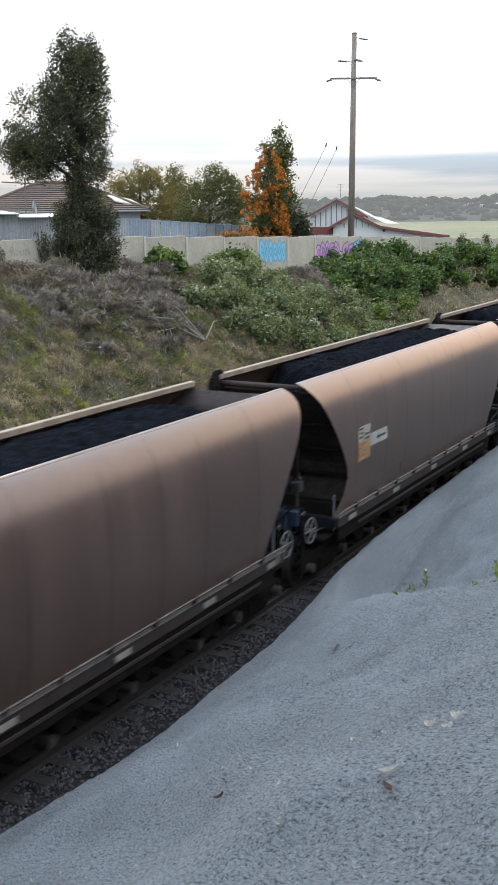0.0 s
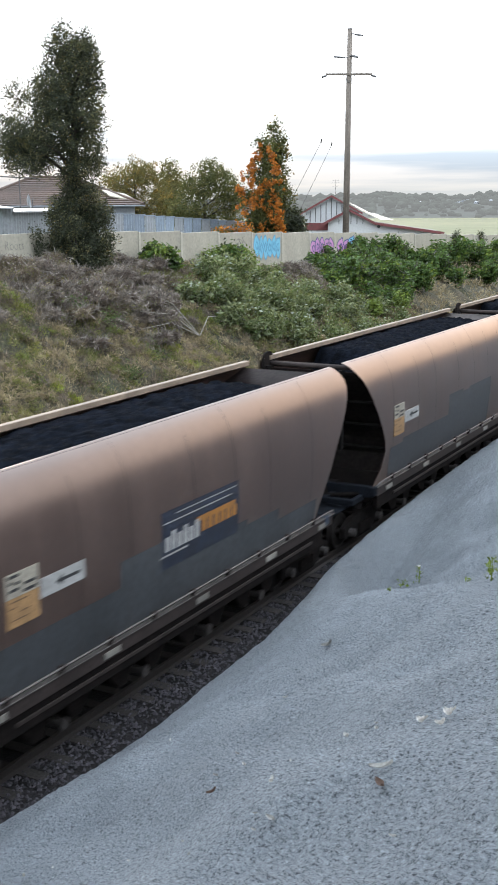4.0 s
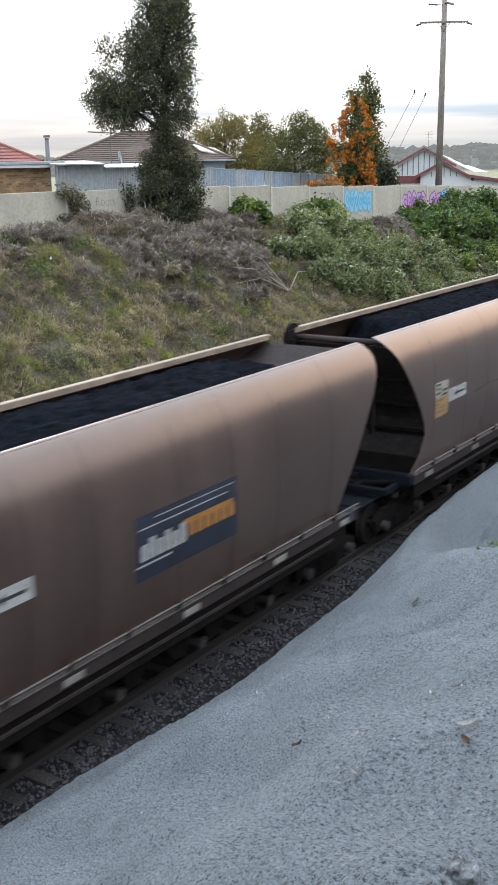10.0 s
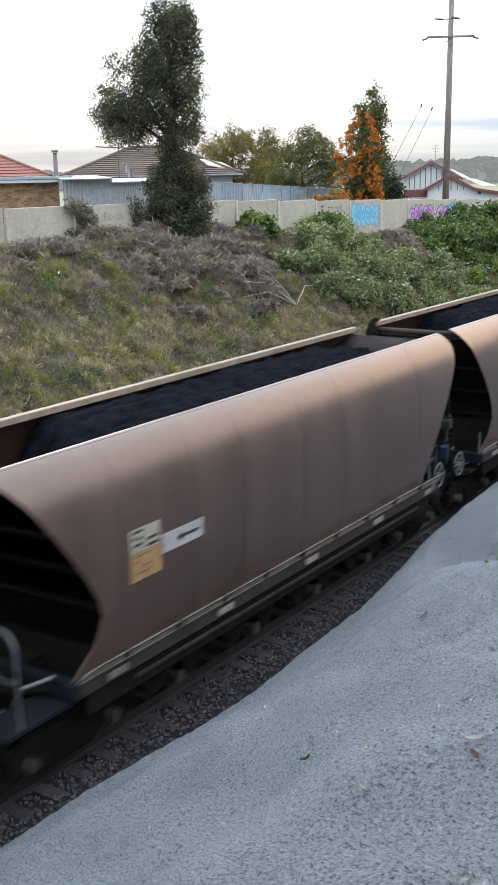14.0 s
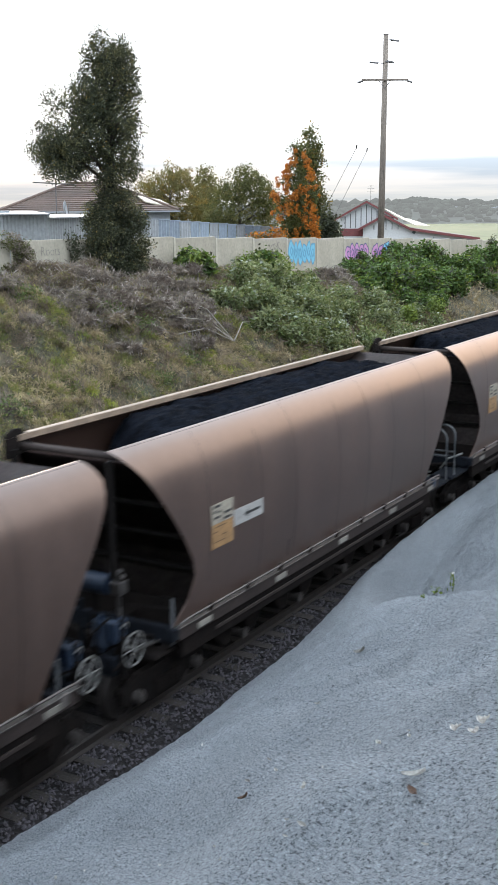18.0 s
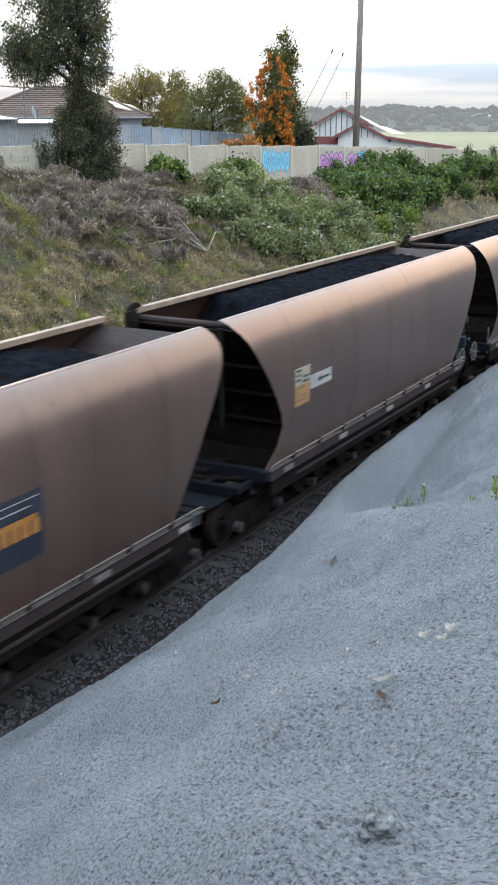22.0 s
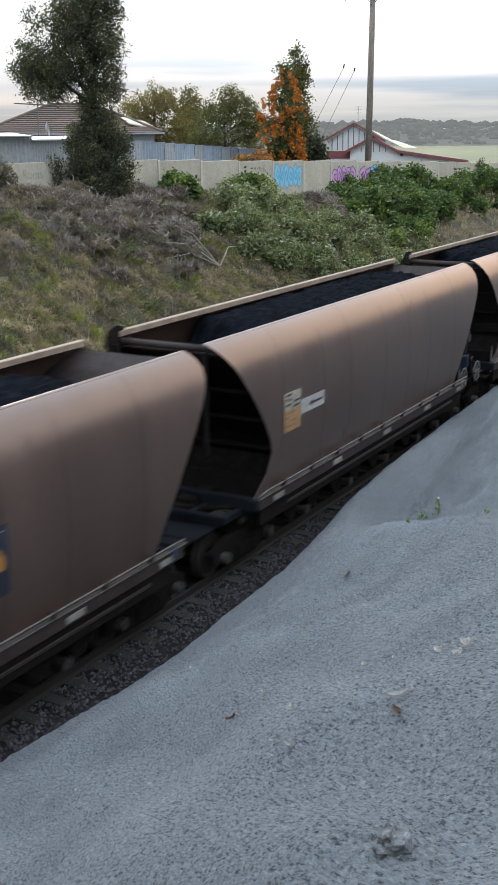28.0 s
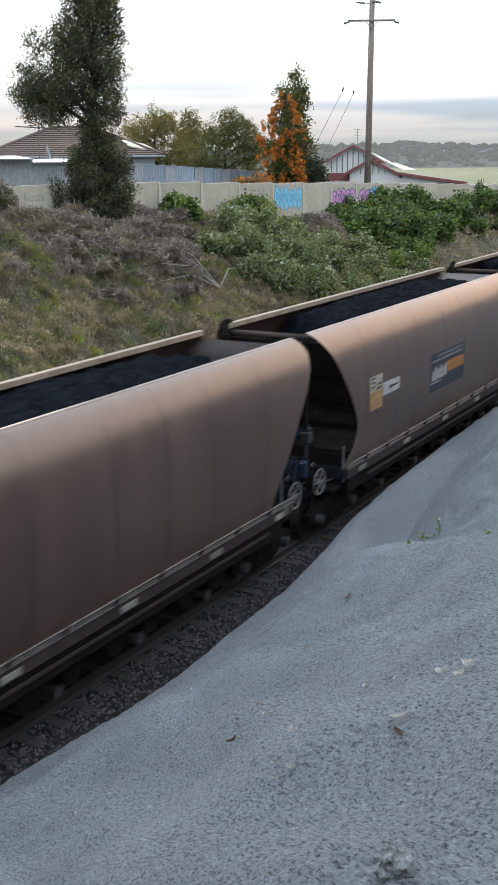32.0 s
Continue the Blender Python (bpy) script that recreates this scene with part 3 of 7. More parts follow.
# ---- the track ----
def build_track():
    bm = bmesh.new()
    prism(bm, [(XC - 3.3, -0.7), (XC - 2.1, -0.2), (XC + 1.62, -0.2), (XC + 2.6, -0.8), (XC + 2.6, -1.0), (XC - 3.3, -1.0)], "y", -70, 330)
    tagged(part("ballast_bed", bm, M["ballast"]), "dark coal-stained ballast bed under the rails", "ballast", kind="structure")
    # loose stones, thick where the camera sees the near shoulder
    n = 15000
    y = RNG.uniform(6, 46, n)
    x = XC + RNG.uniform(0.75, 2.35, n)
    z = np.where(x < XC + 1.62, -0.2, -0.2 - (x - XC - 1.62) * 0.6) + RNG.uniform(-0.015, 0.025, n)
    oct_v = np.array([[1, 0, 0], [0, 1, 0], [-1, 0, 0], [0, -1, 0], [0, 0, 1]], float)
    oct_f = np.array([[0, 1, 4], [1, 2, 4], [2, 3, 4], [3, 0, 4]])
    v = oct_v[None] * RNG.uniform(0.022, 0.05, (n, 1, 3)) * RNG.uniform(0.7, 1.3, (n, 5, 1))
    a = RNG.uniform(0, 6.28, n)
    c, s = np.cos(a)[:, None], np.sin(a)[:, None]
    v = np.stack([v[..., 0] * c - v[..., 1] * s, v[..., 0] * s + v[..., 1] * c, v[..., 2]], -1) + np.stack([x, y, z], 1)[:, None]
    f = (np.arange(n)[:, None, None] * 5 + oct_f[None]).reshape(-1, 3)
    tagged(new("ballast_stones", raw("ballast_stones", v.reshape(-1, 3), f, M["stone"])), "loose dark broken ballast stones beside the rail", "ballast", kind="stuff")
    for side in (-1, 1):
        prof = [(-0.073, -0.17), (0.073, -0.17), (0.073, -0.158), (0.012, -0.135), (0.012, -0.045), (0.036, -0.035), (0.036, -0.004), (0.03, 0.0), (-0.03, 0.0), (-0.036, -0.004), (-0.036, -0.035), (-0.012, -0.045), (-0.012, -0.135), (-0.073, -0.158)]
        bm = prism(bmesh.new(), [(XC + side * 0.755 + p, q) for p, q in prof], "y", -70, 330)
        tagged(part("rail", bm, M["rail"]), "worn steel rail with rusty sides", "rail", kind="structure")
    me = mesh_of("sleeper", prism(bmesh.new(), [(-1.28, -0.30), (1.28, -0.30), (1.28, -0.19), (1.25, -0.165), (-1.25, -0.165), (-1.28, -0.19)], "y", -0.12, 0.12), M["sleeper"])
    bed = empty("sleepers", pose(XC, 0, 0), "weathered grey sleepers under the rails", "sleepers", kind="structure")
    for i in range(140):
        o = new("sleeper", me)
        o.parent = bed
        o.matrix_basis = pose(RNG.normal() * 0.02, 2.0 + i * 0.625, RNG.normal() * 0.006, 0, 0, RNG.normal() * 0.8)


build_track()


# ---- the coal train ----
PITCH = 15.25
SIDE = [(1.05, 4.75), (1.14, 4.70), (1.25, 4.58), (1.34, 4.44), (1.42, 4.26), (1.48, 4.05), (1.52, 3.78), (1.545, 3.4), (1.55, 3.0), (1.54, 2.6), (1.515, 2.3), (1.47, 1.9), (1.42, 1.5)]
LEFT_U = ([1.5, 1.6, 1.86, 2.01, 2.18, 2.53, 2.98, 3.54, 3.87, 4.31, 4.75], [1.22, 1.34, 1.60, 1.80, 1.84, 1.74, 1.46, 1.05, 0.79, 0.46, 0.02])
RIGHT_U = ([1.5, 1.78, 2.26, 2.98, 3.7, 4.16, 4.42, 4.64, 4.75], [12.94, 13.08, 13.38, 13.84, 14.37, 14.68, 14.76, 14.69, 14.56])


def side_x(z):
    zs = [p[1] for p in SIDE][::-1]
    return float(np.interp(z, zs, [p[0] for p in SIDE][::-1]))


def wagon_shell(s):
    """One curved side sheet, outside and inside, with its thickness; s: 1 near, -1 far."""
    bm = bmesh.new()
    nu = 30
    outer, inner = [], []
    for x, z in SIDE:
        a, b = np.interp(z, *LEFT_U), np.interp(z, *RIGHT_U)
        us = [a + (b - a) * i / nu for i in range(nu + 1)]
        seam = [0.0 if i % 5 else -0.0012 for i in range(nu + 1)]
        outer.append([bm.verts.new((s * (x + q), u, z)) for u, q in zip(us, seam)])
        inner.append([bm.verts.new((s * (x - 0.022), u, z)) for u in us])
    for sheet, flip in ((outer, 0), (inner, 1)):
        for r0, r1 in zip(sheet, sheet[1:]):
            for i in range(nu):
                q = (r0[i], r0[i + 1], r1[i + 1], r1[i])
                bm.faces.new(q[::-1] if flip else q)
    n = len(SIDE)

    def cap(*vs):
        bm.faces.new([bm.verts.new(v.co) for v in vs]).smooth = False
    for j in range(n - 1):
        for i in (0, nu):
            cap(outer[j][i], outer[j + 1][i], inner[j + 1][i], inner[j][i])
    for i in range(nu):
        for j in (0, n - 1):
            cap(outer[j][i], outer[j][i + 1], inner[j][i + 1], inner[j][i])
    bmesh.ops.recalc_face_normals(bm, faces=bm.faces[:])
    return bm


def cross_sheet(pts, gap=0.056, t=0.03):
    """A plate across the wagon between the side sheets, bent along (u, z) points."""
    bm = bmesh.new()
    rows = []
    for u, z in pts:
        x = side_x(z) - gap
        rows.append([bm.verts.new((-x, u, z)), bm.verts.new((x, u, z))])
    fs = [bm.faces.new((a[0], a[1], b[1], b[0])) for a, b in zip(rows, rows[1:])]
    bmesh.ops.solidify(bm, geom=fs, thickness=t)
    bmesh.ops.recalc_face_normals(bm, faces=bm.faces[:])
    return bm


def on_side(name, rects, material, parent, label="", lift=0.004):
    """Paint on the curved near side: rectangles of (u0, u1, z0, z1)."""
    bm = bmesh.new()
    for u0, u1, z0, z1 in rects:
        m = max(2, int((z1 - z0) / 0.15) + 1)
        zs = [z0 + (z1 - z0) * i / m for i in range(m + 1)]
        rows = [[bm.verts.new((side_x(z) + lift, u, z)) for u in (u0, u1)] for z in zs]
        for a, b in zip(rows, rows[1:]):
            bm.faces.new((a[0], a[1], b[1], b[0]))
    bmesh.ops.recalc_face_normals(bm, faces=bm.faces[:])
    return part(name, bm, material, parent, label)


def side_line(name, pts, width, material, parent, label=""):
    """A painted or rubbed line along the near side."""
    bm = bmesh.new()
    g = np.random.default_rng(len(pts))
    us = np.linspace(pts[0][0], pts[-1][0], 60)
    zs = np.interp(us, *zip(*pts)) + g.normal(size=60) * 0.008
    ws = width * g.uniform(0.35, 1.2, 60)
    rows = [[bm.verts.new((side_x(z + s * w) + 0.005, u, z + s * w)) for s in (-0.5, 0.5)] for u, z, w in zip(us, zs, ws)]
    for a, b in zip(rows, rows[1:]):
        bm.faces.new((a[0], b[0], b[1], a[1]))
    return part(name, bm, material, parent, label)


def coal_heap(seed):
    """The load: a long lumpy heap with a steep face at either end, clear of the sloping end sheets."""
    us, xs = np.linspace(2.1, 14.1, 190), np.linspace(-1.13, 1.13, 38)
    X, U = np.meshgrid(xs, us)
    r = np.random.default_rng(seed)
    skew = 0.35 * X
    ends = sm(U + skew, 1.5 + r.uniform(-0.2, 0.3), 3.3) * (1 - sm(U - skew * 0.4, 11.9 + r.uniform(-0.3, 0.3), 14.1))
    Z = 3.2 + 1.36 * ends + 0.13 * ends * (1 - (X / 1.13) ** 2)
    fine = r.normal(size=X.shape)
    soft = fine + np.roll(fine, 1, 0) + np.roll(fine, 1, 1) + np.roll(fine, (1, 1), (0, 1))
    Z = Z + 0.03 * wob(X, U, 0.9, seed) + 0.035 * ends * wob(U, U * 0, 5, seed + 1) + np.clip(fine, -2, 2) * 0.011 + np.clip(soft, -3, 3) * 0.010
    nx, ny = len(xs), len(us)
    i = (np.arange(ny - 1)[:, None] * nx + np.arange(nx - 1)).ravel()
    return raw("coal_load", np.stack([X, U, Z], -1).reshape(-1, 3), np.stack([i, i + 1, i + nx + 1, i + nx], 1), M["coal"], True)


def wheel_bm():
    """A wheelset: two flanged wheels and the axle, turning about x."""
    bm = bmesh.new()
    rod(bm, (-1.08, 0, 0), (1.08, 0, 0), 0.075, 10)
    for s in (-1, 1):
        prof = [(0.0, 0.12), (0.02, 0.16), (0.025, 0.38), (0.06, 0.40), (0.065, 0.46), (-0.055, 0.465), (-0.062, 0.49), (-0.085, 0.49), (-0.085, 0.40), (-0.03, 0.38), (-0.03, 0.16), (-0.06, 0.12)]
        n = 20
        rings = [[bm.verts.new((s * (0.745 + a), r * math.cos(6.2832 * k / n), r * math.sin(6.2832 * k / n))) for k in range(n)] for a, r in prof]
        for r0, r1 in zip(rings, rings[1:] + rings[:1]):
            for k in range(n):
                bm.faces.new((r0[k], r0[(k + 1) % n], r1[(k + 1) % n], r1[k]))
    bmesh.ops.recalc_face_normals(bm, faces=bm.faces[:])
    return bm


def add_bogie(w, u, shared):
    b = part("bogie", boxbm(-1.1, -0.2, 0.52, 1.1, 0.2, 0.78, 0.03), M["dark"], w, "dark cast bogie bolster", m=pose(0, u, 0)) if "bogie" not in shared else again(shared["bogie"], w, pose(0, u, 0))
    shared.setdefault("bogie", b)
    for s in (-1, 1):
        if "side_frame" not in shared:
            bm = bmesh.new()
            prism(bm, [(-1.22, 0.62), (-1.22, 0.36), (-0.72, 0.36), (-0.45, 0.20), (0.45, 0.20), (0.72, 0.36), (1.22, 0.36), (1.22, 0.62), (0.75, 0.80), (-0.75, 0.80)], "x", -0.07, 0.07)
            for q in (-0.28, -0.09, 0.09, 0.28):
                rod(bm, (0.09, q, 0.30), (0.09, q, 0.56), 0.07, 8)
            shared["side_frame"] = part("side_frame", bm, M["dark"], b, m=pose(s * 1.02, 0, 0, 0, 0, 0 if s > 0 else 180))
        else:
            again(shared["side_frame"], b, pose(s * 1.02, 0, 0, 0, 0, 0 if s > 0 else 180))
        for q in (-0.89, 0.89):
            if "axle_box" not in shared:
                bm = rod(bmesh.new(), (0.05, 0, 0), (0.21, 0, 0), 0.11, 10)
                rod(bm, (0.2, 0, 0), (0.235, 0, 0), 0.06, 8)
                shared["axle_box"] = part("axle_box", bm, M["steeldark"], b, "dusty axle end cap", m=pose(1.02 * s, q, 0.46, 0, 0, 0 if s > 0 else 180))
            else:
                again(shared["axle_box"], b, pose(1.02 * s, q, 0.46, 0, 0, 0 if s > 0 else 180))
    for q in (-0.89, 0.89):
        if "wheelset" not in shared:
            shared["wheelset"] = part("wheelset", wheel_bm(), M["rail"], b, "steel wheelset with flanged wheels", m=pose(0, q, 0.46))
        else:
            again(shared["wheelset"], b, pose(0, q, 0.46))


def brake_wheel(w, u, x, shared):
    """A spoked hand-brake wheel on a stand, its axis along the train's width."""
    if "brake_wheel" not in shared:
        bm = bmesh.new()
        tube(bm, [(0, 0.28 * math.cos(a), 0.28 * math.sin(a)) for a in (6.2832 * k / 24 for k in range(25))], 0.018, 6)
        for k in range(3):
            a = 6.2832 * k / 6
            rod(bm, (0.004 * k, -0.285 * math.cos(a), -0.285 * math.sin(a)), (0.004 * k, 0.285 * math.cos(a), 0.285 * math.sin(a)), 0.013, 6)
        rod(bm, (-0.12, 0, 0), (0.05, 0, 0), 0.05, 8)
        shared["brake_wheel"] = part("brake_wheel", bm, M["steel"], w, "grey spoked hand-brake wheel", m=pose(x, u, 1.42))
    else:
        again(shared["brake_wheel"], w, pose(x, u, 1.42))


def end_kit(w, kind, right, shared):
    """What stands on the end platform. kind: brake, rails or bare; right: the end at the high side of y."""
    e = lambda u: 14.6 - u if right else u   # distance along from the wagon's own top end
    o = lambda a, b: (min(e(a), e(b)), max(e(a), e(b)))
    y0, y1 = o(0.55, 1.3)
    part("headstock", boxbm(-1.42, *[o(1.15, 1.32)[0]], 1.22, 1.42, o(1.15, 1.32)[1], 1.5, 0.015), M["bluedark"], w, "dark navy headstock beam")
    bm = bmesh.new()
    ya, yb = o(0.75, 2.6)
    box(bm, -0.22, ya, 0.92, 0.22, yb, 1.3, 0.02)
    for s in (-1, 1):
        rod(bm, (s * 0.2, e(0.8), 1.25), (s * 1.2, e(1.25), 1.3), 0.05, 6)
    part("draft_beam", bm, M["dark"], w)
    bm = bmesh.new()
    ya, yb = o(-0.33, 0.85)
    box(bm, -0.11, ya, 0.83, 0.11, yb, 1.02, 0.03)
    ya, yb = o(-0.36, 0.05)
    box(bm, -0.2, ya, 0.76, 0.2, yb, 1.08, 0.05)
    part("coupler", bm, M["dark"], w, "dark knuckle coupler")
    bm = tube(bmesh.new(), [(0.35, e(0.85), 0.95), (0.36, e(0.5), 0.72), (0.33, e(0.1), 0.55), (0.3, e(-0.3), 0.62)], 0.03, 6)
    part("air_hose", bm, M["steel"], w, "grey air hose with a pale end")
    # added dark plate: blocks the bank showing bright through the wagon end
    a0, a1 = sorted((float(np.interp(1.9, *(RIGHT_U if right else LEFT_U))) + (-0.3 if right else 0.3), float(np.interp(1.9, *(RIGHT_U if right else LEFT_U))) + (-0.26 if right else 0.26)))
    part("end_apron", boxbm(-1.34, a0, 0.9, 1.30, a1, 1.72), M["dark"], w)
    # added dark plate: shuts the bright gap under the far headstock
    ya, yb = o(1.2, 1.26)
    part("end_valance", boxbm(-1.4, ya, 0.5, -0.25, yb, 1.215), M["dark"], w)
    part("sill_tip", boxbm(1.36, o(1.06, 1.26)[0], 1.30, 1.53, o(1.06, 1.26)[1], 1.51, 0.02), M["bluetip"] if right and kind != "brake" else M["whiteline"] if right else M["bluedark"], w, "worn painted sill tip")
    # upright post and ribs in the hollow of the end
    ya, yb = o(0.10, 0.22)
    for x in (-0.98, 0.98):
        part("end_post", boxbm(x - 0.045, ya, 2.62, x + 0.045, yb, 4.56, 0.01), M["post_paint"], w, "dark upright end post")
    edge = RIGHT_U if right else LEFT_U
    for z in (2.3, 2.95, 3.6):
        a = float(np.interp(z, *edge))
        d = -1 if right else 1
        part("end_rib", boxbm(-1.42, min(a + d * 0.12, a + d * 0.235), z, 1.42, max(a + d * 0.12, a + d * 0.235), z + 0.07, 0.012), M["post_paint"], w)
    if kind == "brake":
        u = 14.32 if right else 0.28
        brake_wheel(w, u, 1.27, shared)
        bm = bmesh.new()
        box(bm, 0.98, u - 0.07, 0.85, 1.1, u + 0.07, 1.6, 0.02)
        rod(bm, (1.04, u, 1.55), (1.04, u, 1.9), 0.045, 8)
        rod(bm, (0.9, u, 1.3), (1.2, u, 1.3), 0.05, 8)
        rod(bm, (1.08, u - 0.3, 1.1), (1.08, u + 0.35, 1.37), 0.025, 6)
        part("brake_stand", bm, M["dark"], w, "dark brake stand")
        bm = rod(bmesh.new(), (0.62, u, 1.37), (0.62, u + 0.05, 1.8), 0.17, 14)
        rod(bm, (0.62, u, 1.25), (0.62, u, 1.9), 0.06, 8)
        part("brake_cylinder", bm, M["blue"], w, "blue brake cylinder")
        part("valve_box", boxbm(0.80, u - 0.14, 1.48, 1.02, u + 0.18, 1.86, 0.03), M["blue"], w, "dusty blue valve box")
        part("box_handle", tube(bmesh.new(), [(1.05, u + 0.14, 1.70), (1.08, u + 0.10, 1.79), (1.08, u + 0.02, 1.82), (1.07, u - 0.06, 1.76)], 0.014, 6), M["steel"], w, "pale curved valve handle")
        bm = boxbm(0.66, u - 0.2, 0.92, 1.0, u + 0.24, 1.26, 0.03)
        rod(bm, (0.72, u - 0.26, 1.1), (0.72, u + 0.3, 1.1), 0.09, 10)
        part("gear_case", bm, M["bluedark"], w, "dark navy brake gear case")
        bm = rod(bmesh.new(), (0.2, u, 1.0), (0.2, u, 2.1), 0.05, 8)
        rod(bm, (0.2, u, 1.9), (0.95, u + 0.03, 1.9), 0.028, 6)
        rod(bm, (0.2, u, 1.6), (0.7, u - 0.08, 1.75), 0.022, 6)
        part("pipe_stand", bm, M["bluedark"], w)
        for q in (0.0, 0.13, 0.26):
            part("hose_loop", tube(bmesh.new(), [(0.35 + q, u - 0.1, 1.1), (0.42 + q, u - 0.22, 1.3 + q), (0.5 + q, u - 0.2, 1.55 + q), (0.56 + q, u - 0.04, 1.62 + q)], 0.018, 6), M["dark"], w)
        part("pull_rod", rod(bmesh.new(), (1.2, u + 0.02, 1.35), (1.16, e(1.3), 1.22), 0.022, 6), M["steeldark"], w)
        if not right:
            bm = boxbm(0.72, 0.40, 2.22, 0.94, 0.62, 2.46, 0.02)
            for x, z in ((0.76, 2.5), (0.88, 2.52), (0.83, 2.6)):
                rod(bm, (x, 0.44, z), (x, 0.58, z), 0.045, 8)
            rod(bm, (0.83, 0.5, 1.3), (0.83, 0.5, 2.3), 0.035, 8)
            part("valve_block", bm, M["steeldark"], w, "dusty valve block on a stand")
            bm = rod(bmesh.new(), (0.1, 0.5, 2.36), (0.65, 0.5, 2.36), 0.17, 14)
            rod(bm, (0.0, 0.5, 2.36), (0.75, 0.5, 2.36), 0.05, 8)
            part("air_reservoir", bm, M["blue"], w, "blue air reservoir")
            part("reservoir_bracket", boxbm(0.3, 0.42, 1.4, 0.42, 0.52, 2.4, 0.01), M["dark"], w)
        part("hand_post", rod(bmesh.new(), (1.42, e(1.2), 1.2), (1.42, e(1.2), 2.02), 0.03, 8), M["railpaint"], w, "short grey grab post")
        part("grab_bar", rod(bmesh.new(), (1.42, e(1.18), 1.85), (0.6, e(1.0), 1.85), 0.018, 6), M["dark"], w)
        ya, yb = o(0.72, 1.2)
        part("end_platform", boxbm(0.75, ya, 1.06, 1.38, yb, 1.12, 0.01), M["dark"], w)
    elif kind == "rails":
        ya, yb = o(-0.1 if not right else -0.3, 1.25)
        part("end_platform", boxbm(0.75, ya, 1.12, 1.38, yb, 1.2, 0.012), M["bluedark"], w, "dark navy end platform")
        u = 14.82 if right else 0.22
        top = 2.58
        pts = [(0.2, u, 1.2), (0.2, u, top)]
        for k in range(0, 7):
            a = math.pi / 2 * k / 6
            pts.append((1.33 - 0.28 * (1 - math.sin(a)), u, top - 0.28 * (1 - math.cos(a))))
        pts.append((1.33, u, 1.2))
        part("hand_rail", tube(bmesh.new(), pts, 0.033, 8), M["railpaint"], w, "bent grey tubular hand rail")
        part("knee_rail", rod(bmesh.new(), (0.2, u, 1.85), (1.33, u, 1.85), 0.022, 8), M["railpaint"], w)
        part("lever_rod", tube(bmesh.new(), [(0.75, e(0.7), 1.22), (1.0, e(0.62), 1.55), (1.3, e(0.95), 1.66)], 0.03, 6), M["steel"], w)
    else:
        bm = bmesh.new()
        ya, yb = o(0.45, 0.6)
        box(bm, -0.9, ya, 1.15, 1.2, yb, 1.3, 0.02)
        for x in (-0.5, 0.35, 1.12):
            ya, yb = o(0.5, 1.2)
            box(bm, x - 0.06, ya, 1.16, x + 0.06, yb, 1.28)
        part("end_frame", bm, M["bluedark"], w, "open dark navy end frame")
        ya, yb = o(-0.28, 1.15)
        part("end_deck", boxbm(-1.3, ya, 1.02, 0.95, yb, 1.06, 0.008), M["bluedark"], w, "dark navy end deck plate")


